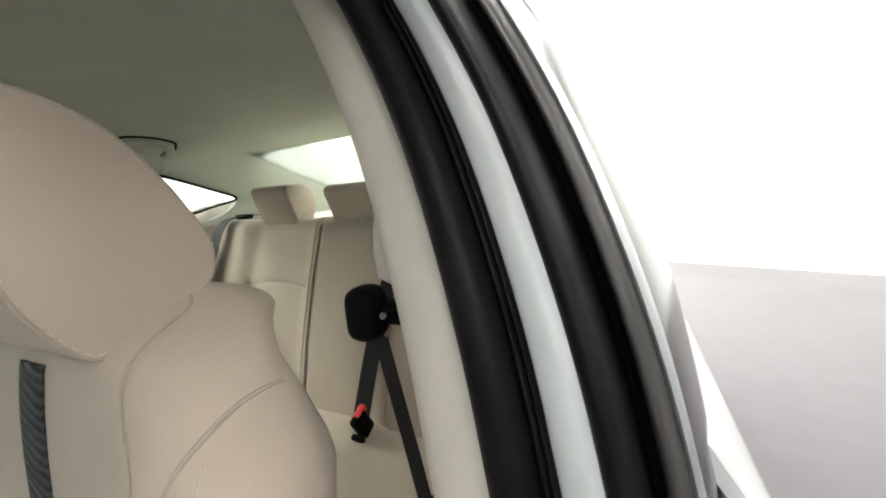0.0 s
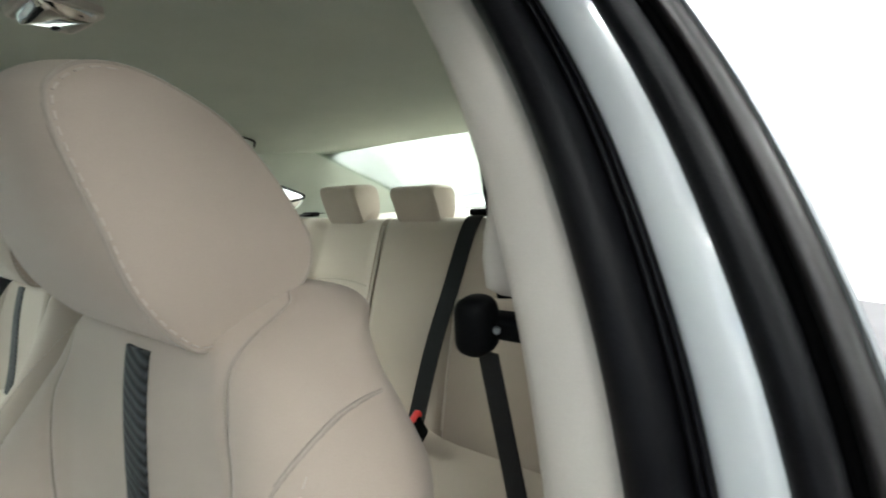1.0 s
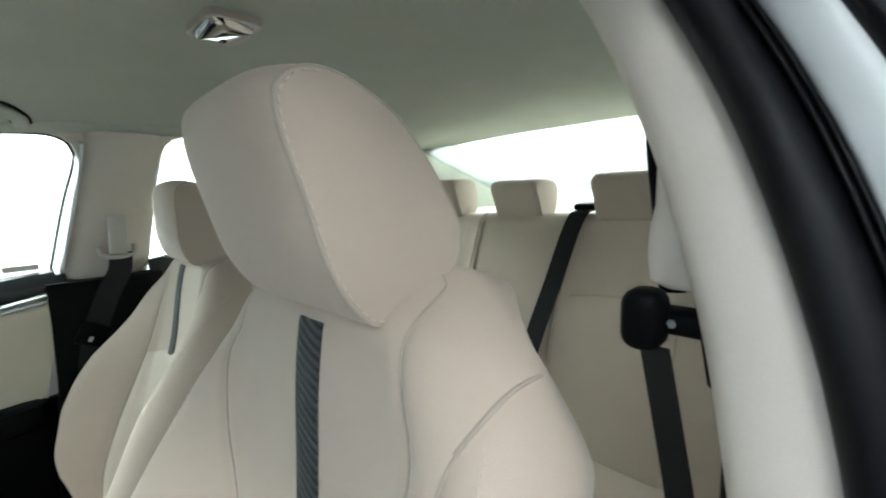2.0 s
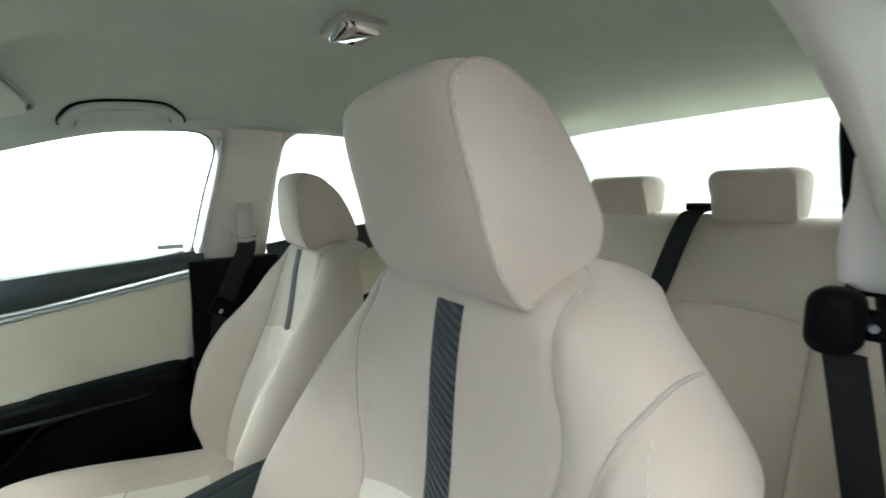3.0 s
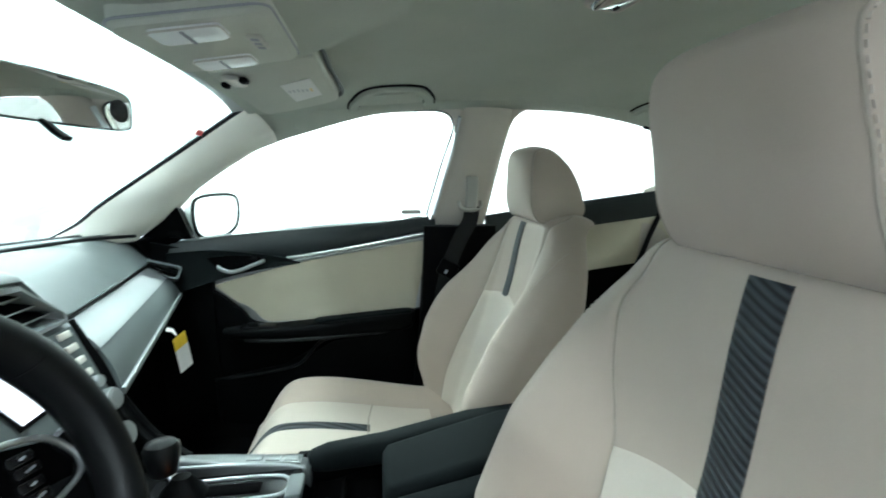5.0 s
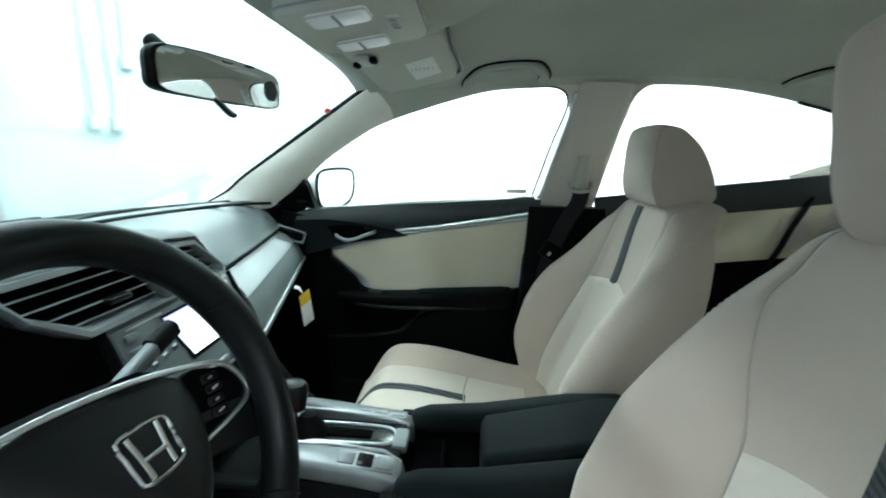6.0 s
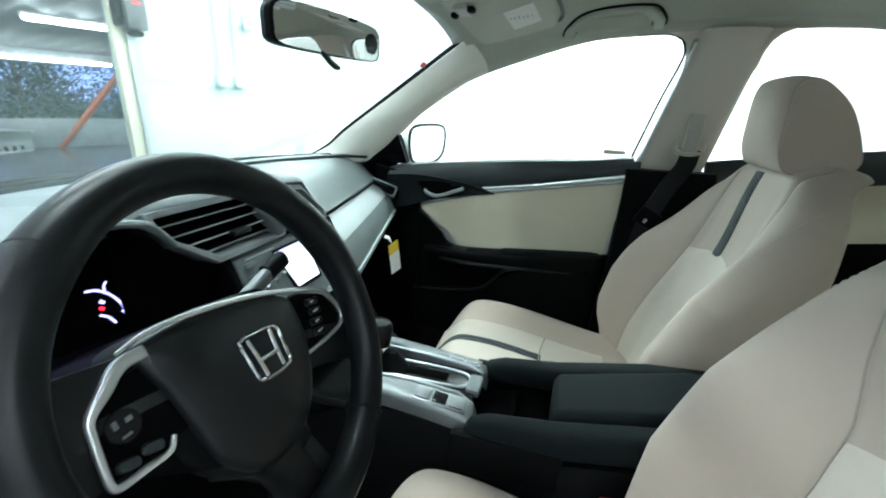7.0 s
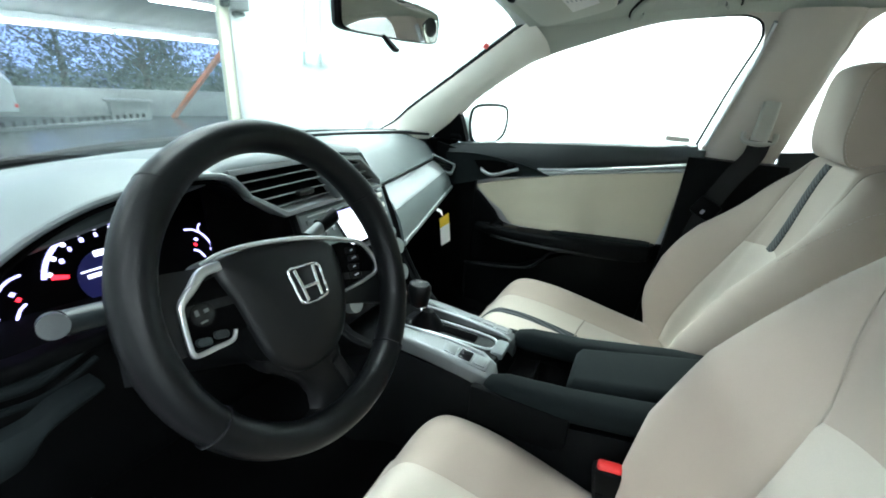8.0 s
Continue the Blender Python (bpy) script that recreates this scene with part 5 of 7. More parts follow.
    def ring_vent(name, poly, n, label):
        cx, cz = sum(p[0] for p in poly) / len(poly), sum(p[1] for p in poly) / len(poly)
        P = catmull([(x, z, 0) for x, z in poly], 1, True)

        def at(k, o):
            return [frame_at(p.x + (cx - p.x) * k, p.y + (cz - p.y) * k * 2.0, o) for p in P]
        v = part(name, loft([at(0, -0.05), at(0, 0.004), at(0.025, 0.009), at(0.10, 0.009), at(0.13, 0.002), at(0.15, -0.05)], True, False), BEZEL_LIT, d, label)
        part("vent_well", loft([at(0.10, -0.05), at(0.10, -0.045)]), GLOSSBLACK, v)
        zs = [p[1] for p in poly]
        z0, z1 = min(zs) + 0.014, max(zs) - 0.014

        def span(z):
            xs = []
            m = len(poly)
            for i in range(m):
                (xa, za), (xb, zb) = poly[i], poly[(i + 1) % m]
                if (za - z) * (zb - z) < 0:
                    xs.append(xa + (xb - xa) * (z - za) / (zb - za))
            return min(xs) + 0.012, max(xs) - 0.012
        for k in range(n):
            z = z0 + (z1 - z0) * (k + 0.5) / n
            xa, xb = span(z)
            part("vane", loft([[frame_at(xa, z + e, -0.030), frame_at(xb, z + e, -0.030), frame_at(xb, z + e - 0.004, -0.002), frame_at(xa, z + e - 0.004, -0.002)] for e in (0, 0.0025)]), BLACK, v)
            # pale tube draws the highlight along each vane's front edge
            part("vane_glint", tube([frame_at(xa, z - 0.0028, -0.001), frame_at(xb, z - 0.0028, -0.001)], 0.0013, 6), BEZEL_LIT, v, "grey line for the light on the vane edge")
        return v
    lv = ring_vent("centre_vent", [(-0.268, 0.958), (-0.255, 0.924), (-0.172, 0.864), (-0.018, 0.864), (-0.030, 0.90), (-0.06, 0.958)], 4, "grey vent surround with slanting end")
    part("vane_tab", block((0.036, 0.014, 0.009), tuple(frame_at(-0.118, 0.898, 0.004)), 0.003), HUB, lv)
    ring_vent("right_vent", [(-0.018, 0.951), (0.045, 0.944), (0.112, 0.880), (0.112, 0.866), (0.0, 0.866), (-0.018, 0.90)], 3, "grey vent surround with slanting end")
    hz_line = catmull([(-0.066, 0.812, 0.922), (-0.054, 0.802, 0.910), (-0.042, 0.797, 0.893), (-0.036, 0.797, 0.876)], 5)
    hz = part("hazard_button", sweep(hz_line, rounded(0.022, 0.030, 0.008), (0, -1, 0.1), scale=lambda t: 0.75 + 0.35 * ease(t, 0.0, 0.5)), DASH, d, "grey hazard button between the vents")
    part("hazard_mark", block((0.005, 0.0015, 0.004), (-0.050, 0.7855, 0.904), 0), RED, hz, "red mark")
    # audio panel with its keys, leaning towards the driver below
    tilt = Matrix.Rotation(radians(-20), 4, "X")

    def stack(x, z, o=0.0):
        return Vector((x, 0.775 - (0.80 - z) * 0.36 - o * 0.94, z + o * 0.34))
    pan = part("audio_panel", loft([[stack(x + o2 * sx, z + o2 * sz, o) for x, z, sx, sz in ((-0.150, 0.862, 1, -1), (0.122, 0.862, -1, -1), (0.125, 0.712, -1, 1), (-0.145, 0.712, 1, 1))] for o, o2 in ((-0.05, 0), (0.0, 0), (0.006, 0.006))]), DASH, d, "grey audio panel")
    disp = part("display", loft([[stack(x, z, o) for x, z in ((-0.066, 0.848), (0.030, 0.848), (0.035, 0.770), (-0.042, 0.770))] for o in (0.004, 0.0075)]), GLOSSBLACK, pan, "gloss black screen border")
    part("lit_screen", loft([[stack(x, z, o) for x, z in ((-0.0605, 0.838), (0.024, 0.838), (0.029, 0.776), (-0.036, 0.776))] for o in (0.0077, 0.0085)]), SCREEN_WHITE, disp, "white lit audio screen")
    part("screen_bar", loft([[stack(x, z, o) for x, z in ((-0.062, 0.844), (0.024, 0.844), (0.024, 0.8385), (-0.0605, 0.8385))] for o in (0.0077, 0.0085)]), SCREEN_VIOLET, disp, "violet lit status bar")
    part("display_line", loft([[stack(x, z, o) for x, z in ((-0.125, 0.853), (-0.06, 0.853), (-0.06, 0.8505), (-0.125, 0.8505))] for o in (0.005, 0.0075)]), SILVER, pan)
    for k in range(5):
        z = 0.848 - 0.021 * k
        part("key", block((0.024, 0.006, 0.011), stack(0.092, z, 0.008), 0.002, 2, tilt), PALE_PLASTIC, pan, "pale key")
    for k in range(5):
        z = 0.842 - 0.020 * k
        part("key", block((0.022, 0.006, 0.010), stack(-0.122, z, 0.008), 0.002, 2, tilt), DASH, pan)
    for k in range(5):
        part("key", block((0.028, 0.006, 0.012), stack(-0.10 + 0.038 * k, 0.740, 0.008), 0.002, 2, tilt), SILVER, pan, "satin silver key")
    ax = Vector((0, -0.94, 0.34))
    for x, z, r in ((0.098, 0.733, 0.0185), (0.090, 0.768, 0.010), (-0.122, 0.733, 0.0185)):
        c = stack(x, z, 0.006)
        kb = part("knob", sweep([c, c + ax * 0.014, c + ax * 0.018], circle(r, 20), (1, 0, 0.01), scale=lambda t: 1 - 0.12 * ease(t, 0.5, 1)), SILVER, d, "silver rotary knob")
        part("knob_cap", sweep([c + ax * 0.0165, c + ax * 0.0195], circle(r * 0.62, 18), (1, 0, 0.01)), SILVER, kb)
    clim = part("climate_panel", loft([[stack(x + o2 * sx, z + o2 * sz, o) for x, z, sx, sz in ((-0.140, 0.706, 1, -1), (0.122, 0.706, -1, -1), (0.110, 0.640, -1, 1), (-0.12, 0.640, 1, 1))] for o, o2 in ((-0.05, 0), (0.0, 0), (0.005, 0.005))]), GLOSSBLACK, d, "gloss black climate panel")
    for x in (-0.09, 0.085):
        c = stack(x, 0.678, 0.005)
        part("dial", sweep([c, c + ax * 0.018], circle(0.019, 20), (1, 0, 0.01)), SILVER, clim, "silver dial")
    for k in range(3):
        part("key", block((0.028, 0.006, 0.014), stack(-0.040 + 0.038 * k, 0.678, 0.006), 0.002, 2, tilt), SILVER, clim)
    cheek = catmull([(0.130, 0.800, 0.862), (0.134, 0.765, 0.78), (0.134, 0.735, 0.71), (0.126, 0.69, 0.65), (0.10, 0.63, 0.622)], 6)
    part("stack_cheek", ruled(cheek, [p + Vector((0.004, 0.18, -0.10)) for p in cheek], 4, 0.02, (0, 0, 0), (1, 0, 0)), BLACK, d)
    part("cheek_edge", tube(cheek, 0.007), BLACK, d)
    cheek = [Vector((-0.02 - p.x, p.y, p.z)) for p in cheek]
    part("stack_cheek", ruled(cheek, [p + Vector((-0.004, 0.18, -0.10)) for p in cheek], 4, 0.02, (0, 0, 0), (-1, 0, 0)), BLACK, d)
    part("cheek_edge", tube(cheek, 0.007), BLACK, d)
    # binnacle over the instruments
    arch = [(-0.575, 0.860), (-0.560, 0.902), (-0.523, 0.934), (-0.474, 0.957), (-0.421, 0.968), (-0.368, 0.971), (-0.325, 0.966), (-0.300, 0.957), (-0.284, 0.942), (-0.272, 0.928)]
    A = catmull([(x, z, 0) for x, z in arch], 5)

    def hood(u, v):
        p = A[round(u * (len(A) - 1))]
        y = 0.738 + 0.02 * (abs(p.x + 0.41) / 0.18) ** 2 + 0.30 * v
        return (p.x + (p.x + 0.40) * 0.10 * v, y, p.y + 0.008 * math.sin(math.pi * min(1, v * 1.2)) - 0.022 * v * v)
    part("instrument_hood", sheet(hood, len(A) - 1, 10, 0.004), DASH, d, "dark grey instrument hood")
    # near-black sheet added so the hood's underside reads as shaded
    part("hood_underside", sheet(lambda u, v: Vector(hood(u, v)) + Vector(((-0.40 - hood(u, v)[0]) * 0.05, 0.001, -0.007)), len(A) - 1, 10, 0.003), VOID, d, "near-black sheet for the shade under the hood")
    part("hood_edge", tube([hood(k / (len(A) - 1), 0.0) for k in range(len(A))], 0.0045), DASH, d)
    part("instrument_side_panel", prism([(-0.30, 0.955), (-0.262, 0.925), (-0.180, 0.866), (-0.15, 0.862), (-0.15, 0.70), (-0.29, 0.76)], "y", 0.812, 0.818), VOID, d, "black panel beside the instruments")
    led = catmull([(-0.70, 0.78, 0.815), (-0.60, 0.785, 0.806), (-0.54, 0.785, 0.800), (-0.47, 0.79, 0.795), (-0.24, 0.80, 0.77), (-0.16, 0.80, 0.77)], 6)
    part("lower_driver_panel", ruled(led, [p + Vector((0, 0.06, -0.26)) for p in led], 6, 0.02, (0, -0.02, 0), (0, -1, 0)), BLACK, d)
    part("driver_ledge", sweep(led, rounded(0.03, 0.02, 0.008)), BLACK, d)
    drawer = catmull([(-0.68, 0.772, 0.790), (-0.58, 0.772, 0.782), (-0.535, 0.774, 0.774), (-0.505, 0.778, 0.779), (-0.478, 0.782, 0.787)], 6)
    part("driver_tray", ruled([p + Vector((0, 0.01, 0.020)) for p in drawer], drawer, 6, 0.012, (0, -0.010, 0), (0, -1, 0)), BLACK_SOFT, d, "black pocket lid below the instruments")
    part("tray_lip", tube([p + Vector((0, -0.004, -0.010)) for p in drawer], 0.004), BLACK_SOFT, d)
    part("instrument_floor", ruled([p + Vector((0, 0.0, 0.006)) for p in led], [Vector((p.x, 0.90, 0.85)) for p in led], 4, 0.01, (0, 0, 0), (0, 0, 1)), BLACK, d)
    led2 = catmull([(-0.70, 0.80, 0.735), (-0.58, 0.80, 0.722), (-0.50, 0.805, 0.715), (-0.43, 0.82, 0.66)], 6)
    part("knee_ledge", sweep(led2, rounded(0.02, 0.012, 0.005)), BLACK, d)
    up = catmull([(-0.66, 0.72, 0.768), (-0.582, 0.72, 0.773), (-0.559, 0.72, 0.774), (-0.535, 0.725, 0.780), (-0.497, 0.735, 0.777)], 6)
    dn = catmull([(-0.66, 0.715, 0.735), (-0.591, 0.715, 0.738), (-0.573, 0.715, 0.742), (-0.552, 0.72, 0.758), (-0.497, 0.733, 0.765)], 6)
    part("knee_trim", ruled(up, dn, 6, 0.02, (0, -0.008, 0), (0, -1, 0)), BLACK_SOFT, d, "black curved knee trim")
    return d


dashboard()


def arc_band(c, r0, r1, a0, a1, n, at, t=0.002):
    """A flat curved band; angles in degrees, at(x, z, lift) lays it on its face."""
    rings = []
    for k in range(n + 1):
        g = radians(a0 + (a1 - a0) * k / n)
        p, q = (c[0] + r0 * math.cos(g), c[1] + r0 * math.sin(g)), (c[0] + r1 * math.cos(g), c[1] + r1 * math.sin(g))
        rings.append([at(*p, 0), at(*q, 0), at(*q, t), at(*p, t)])
    return loft(rings)


def instruments():
    t = thing("instrument_cluster", "black instrument cluster with violet lit dials", "instruments", (-0.38, 0.86, 0.80))

    def at(x, z, lift=0.0):
        return Vector((x, 0.852 + (z - 0.87) * 0.25 - lift, z))
    A = catmull([(-0.535, 0.81, 0), (-0.535, 0.86, 0), (-0.49, 0.905, 0), (-0.39, 0.930, 0), (-0.28, 0.925, 0), (-0.22, 0.89, 0), (-0.212, 0.81, 0)], 5)
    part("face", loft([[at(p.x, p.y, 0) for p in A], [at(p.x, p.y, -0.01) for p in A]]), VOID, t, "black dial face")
    c = (-0.417, 0.841)
    dial = part("rev_dial", arc_band(c, 0.0618, 0.0660, 8, 165, 40, lambda x, z, l: at(x, z, 0.001 + l)), GAUGE, t, "violet lit dial ring")
    for k in range(9):
        g = 161 - 18 * k
        q = radians(g)
        if 0 < k:
            part("numeral", loft([[at(c[0] + 0.0505 * math.cos(q) + a, c[1] + 0.0505 * math.sin(q) + b, l) for a, b in rounded(0.0032 + 0.0012 * (k % 2), 0.0052, 0.0012, 2)] for l in (0.001, 0.002)]), GAUGE, dial)
        part("tick", loft([[at(c[0] + 0.0585 * math.cos(q) + a, c[1] + 0.0585 * math.sin(q) + b, l) for a, b in circle(0.0026, 10)] for l in (0.001, 0.002)]), GAUGE_WHITE, dial, "round white lit mark")
    part("red_zone", arc_band(c, 0.042, 0.0575, 161, 166, 6, lambda x, z, l: at(x, z, 0.002 + l)), GAUGE_RED, dial, "red lit needle")
    part("centre_screen", loft([[at(x, z, l) for x, z in [(c[0] + 0.033 * math.cos(radians(12 * k)), c[1] + 0.033 * math.sin(radians(12 * k))) for k in range(30)]] for l in (0.0005, 0.002)]), GAUGE_BLUE, t, "dim blue screen")
    for h, (z, a, b) in zip((0.0008, 0.0022, 0.0035), ((0.8525, -0.445, -0.396), (0.8455, -0.440, -0.424), (0.870, -0.426, -0.412))):
        part("screen_bar", loft([[at(x, zz, l) for x, zz in ((a, z + h), (b, z + h), (b, z - h), (a, z - h))] for l in (0.0022, 0.003)]), GAUGE_WHITE, t)
    for m, ox in ((1, 0.0), (-1, -0.806)):
        def line(pts, m=m, ox=ox):
            return [at(ox + m * x, z, 0.002) for x, z in (v[:2] for v in catmull([(*p, 0) for p in pts], 4))]
        g = part("side_gauge", tube(line([(-0.310, 0.869), (-0.298, 0.866), (-0.286, 0.856), (-0.278, 0.841), (-0.277, 0.829)]), 0.0014, 6), GAUGE, t, "violet lit side gauge")
        part("gauge_branch", tube(line([(-0.291, 0.861), (-0.289, 0.868), (-0.285, 0.872)]), 0.0012, 6), GAUGE, g)
        part("gauge_branch", tube(line([(-0.305, 0.838), (-0.298, 0.833), (-0.292, 0.823)]), 0.0014, 6), GAUGE, g)
        part("tick", tube(line([(-0.299, 0.853), (-0.296, 0.850)]), 0.0022, 6), GAUGE, g)
        part("tick", tube(line([(-0.279, 0.833), (-0.277, 0.830)]), 0.0025, 6), GAUGE, g)
        part("needle_mark", tube(line([(-0.302, 0.846), (-0.299, 0.843)]), 0.002, 6), GAUGE_RED, g, "red lit mark")
    return t


instruments()


# ================= steering wheel =================
def steering_wheel():
    C, tilt, spin = Vector((-0.380, 0.556, 0.894)), radians(24), radians(-12.5)
    R = Matrix.Translation(C) @ Matrix.Rotation(tilt, 4, "X").inverted() @ Matrix.Rotation(spin, 4, "Y").inverted()
    w = thing("steering_wheel", "black steering wheel with silver spoke trim", "steering wheel", C)

    def at(u, v, n=0.0):
        """u to the right, v up in the wheel's plane, n towards the driver."""
        return R @ Vector((u, -n, v))
    rim = []
    N = 84
    for k in range(N):
        g = 2 * math.pi * k / N
        thick = 1.0 + 0.10 * math.exp(-((math.degrees(g) - 35) / 14) ** 2) + 0.10 * math.exp(-((math.degrees(g) - 145) / 14) ** 2)
        rim.append([at((0.1505 + 0.0160 * thick * math.cos(a)) * math.cos(g), (0.1505 + 0.0160 * thick * math.cos(a)) * math.sin(g), 0.0185 * thick * math.sin(a)) for a in [2 * math.pi * j / 16 for j in range(16)]])
    rm = part("rim", loft(rim, True, False, True), LEATHER, w, "grained black rim")
    for deg in (38, 142, 222, 318):
        g = radians(deg)
        ring = [at((0.1505 + 0.0168 * math.cos(a)) * math.cos(g), (0.1505 + 0.0168 * math.cos(a)) * math.sin(g), 0.0192 * math.sin(a)) for a in [2 * math.pi * j / 16 for j in range(16)]]
        part("rim_seam", tube(ring, 0.0012, 5, True), RUBBER, rm)
    def boss(u, v, n=0.0):
        """A place on the hub, which sits deeper than the rim."""
        return at(0.0125 + 1.027 * u, 1.03 * v, n - 0.020)
    # hub: a soft shield, wide above and narrow below
    out = catmull([(-0.089, 0.021, 0), (-0.085, 0.033, 0), (-0.06, 0.0395, 0), (-0.036, 0.042, 0), (0.0, 0.0435, 0), (0.03, 0.0425, 0), (0.053, 0.037, 0), (0.059, 0.028, 0), (0.064, 0.006, 0), (0.063, -0.024, 0), (0.054, -0.054, 0), (0.037, -0.077, 0), (0.012, -0.090, 0), (-0.014, -0.092, 0), (-0.034, -0.084, 0), (-0.052, -0.066, 0), (-0.063, -0.041, 0), (-0.075, -0.008, 0)], 5, True)
    rings = []
    for s, n in ((1.0, -0.040), (1.0, -0.006), (0.985, 0.002), (0.95, 0.0055), (0.88, 0.008), (0.72, 0.0108), (0.5, 0.0132), (0.2, 0.0147)):
        rings.append([boss(-0.002 + (p.x + 0.002) * s, -0.02 + (p.y + 0.02) * s, n) for p in out])
    hub = part("airbag_cover", loft(rings), HUB, w, "dark soft hub cover")
    fold = catmull([(-0.060, 0.020, 0), (-0.044, -0.012, 0), (-0.030, -0.040, 0), (-0.022, -0.058, 0)], 6)
    part("cover_fold", sweep([boss(p.x, p.y, 0.0082) for p in fold], circle(0.0042, 10), (0.05, 0.03, 1), scale=lambda t: 0.15 + math.sin(math.pi * t)), HUB, hub)
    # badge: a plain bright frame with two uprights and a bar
    bad = catmull([(-0.0215, 0.0108, 0), (-0.006, 0.0142, 0), (0.010, 0.0155, 0), (0.0185, 0.0110, 0), (0.0215, -0.004, 0), (0.0235, -0.0172, 0), (0.0155, -0.0215, 0), (0.003, -0.0236, 0), (-0.0105, -0.0232, 0), (-0.0145, -0.016, 0), (-0.0178, -0.0052, 0)], 4, True)
    bg = part("badge", tube([boss(p.x, p.y, 0.0165) for p in bad], 0.0017, 8, True), CHROME, hub, "chrome badge frame")
    up = tuple(boss(0, 0, 1) - boss(0, 0, 0))
    part("badge_bar", sweep([boss(-0.0150, 0.0110, 0.0165), boss(-0.0095, -0.004, 0.0168), boss(-0.0040, -0.0215, 0.0165)], rounded(0.0042, 0.003, 0.001), up), CHROME, bg)
    part("badge_bar", sweep([boss(0.0095, 0.0135, 0.0165), boss(0.0115, -0.003, 0.0168), boss(0.0150, -0.0185, 0.0165)], rounded(0.0042, 0.003, 0.001), up), CHROME, bg)
    part("badge_bar", sweep([boss(-0.0075, -0.008, 0.0168), boss(0.0118, -0.0055, 0.0168)], rounded(0.0042, 0.003, 0.001), up), CHROME, bg)
    # side spokes with key pads framed in silver
    for s in (-1, 1):
        sp = loft([[at(s * u, v + dv, n) for dv, n in ((hh, -0.034), (hh, -0.022), (0, -0.018), (-hh, -0.022), (-hh, -0.034), (0, -0.038))] for u, v, hh in ((0.055, -0.004, 0.034), (0.09, -0.006, 0.034), (0.12, -0.009, 0.036), (0.140, -0.011, 0.038), (0.152, -0.011, 0.042))])
        spoke = part("side_spoke", sp, HUB, w)
        pad = [(-0.087, 0.018), (-0.100, 0.014), (-0.116, -0.003), (-0.116, -0.040), (-0.084, -0.037), (-0.062, -0.030), (-0.074, -0.004)] if s < 0 else [(0.050, 0.032), (0.073, 0.036), (0.108, 0.028), (0.123, 0.003), (0.117, -0.007), (0.062, -0.020), (0.061, 0.006)]
        part("key_pad", loft([[boss(a, b, n) for a, b in pad] for n in (-0.010, 0.0015)]), VOID, spoke, "black key pad")
        if s < 0:
            frame_line = catmull([(-0.083, 0.0265, 0), (-0.0985, 0.0225, 0), (-0.110, 0.010, 0), (-0.1195, -0.001, 0), (-0.1205, -0.012, 0), (-0.1195, -0.032, 0), (-0.1180, -0.041, 0), (-0.1135, -0.0437, 0), (-0.098, -0.0415, 0), (-0.083, -0.0390, 0), (-0.0785, -0.031, 0)], 5)
            part("spoke_trim", sweep([boss(p.x, p.y, 0.004) for p in frame_line], rounded(0.0064, 0.006, 0.002), tuple(boss(0, 0, 1) - boss(0, 0, 0)), scale=lambda t: 1.4 - 0.68 * ease(t, 0.10, 0.40) - 0.2 * ease(t, 0.8, 1.0)), BRIGHT_SILVER, spoke, "satin silver spoke trim")
            disc = part("control_key", sweep([boss(-0.104, -0.012, 0.0), boss(-0.104, -0.012, 0.004)], circle(0.0105, 20), tuple(boss(1, 0, 0) - boss(0, 0, 0))), GLOSSBLACK, spoke, "round gloss black key")
            for du, dv, a, b in ((-0.005, 0.002, 0.003, 0.005), (0.003, 0.003, 0.004, 0.003), (0.0, -0.006, 0.006, 0.0015)):
                part("key_mark", block((a, 0.001, b), tuple(boss(-0.104 + du, -0.012 + dv, 0.0045)), 0, 1, Matrix.Rotation(-tilt, 4, "X")), GREYBOX, disc)
            for u, v in ((-0.1065, -0.0345), (-0.091, -0.0318)):
                part("key", loft([[boss(u + a * q, v + b * q - 0.09 * a, n) for a, b in rounded(0.0135, 0.0072, 0.003)] for q, n in ((1.0, 0.0), (1.0, 0.003), (0.85, 0.0042))]), DOOR_RAIL, spoke, "dark grey key")
        else:
            for k, (u, v) in enumerate(((0.085, 0.024), (0.087, 0.0145), (0.085, 0.004), (0.086, -0.006))):
                part("key", loft([[boss(u + a * q, v + b * q, n) for a, b in rounded(0.020, 0.0085, 0.003)] for q, n in ((1.0, 0.0), (1.0, 0.003), (0.85, 0.004))]), GLOSSBLACK, spoke)
                part("key_mark", block((0.0075 if k % 2 else 0.004, 0.001, 0.0014), tuple(boss(u, v, 0.0045)), 0, 1, Matrix.Rotation(-tilt, 4, "X")), GREY_INK, spoke, "small pale key mark")
    trim = catmull([(-0.098, 0.030, 0), (-0.081, 0.037, 0), (-0.055, 0.0415, 0), (-0.015, 0.044, 0), (0.025, 0.0435, 0), (0.073, 0.0385, 0), (0.104, 0.0315, 0), (0.119, 0.018, 0), (0.126, 0.003, 0), (0.121, -0.0075, 0), (0.104, -0.0135, 0), (0.084, -0.018, 0), (0.060, -0.022, 0)], 5)
    part("top_trim", sweep([boss(p.x, p.y, 0.004) for p in trim], rounded(0.0042, 0.005, 0.0014), tuple(boss(0, 0, 1) - boss(0, 0, 0)), scale=lambda t: 0.55 + 0.6 * ease(t, 0.0, 0.25) - 0.25 * ease(t, 0.4, 0.7)), BRIGHT_SILVER, w, "satin silver trim along the hub and key pad")
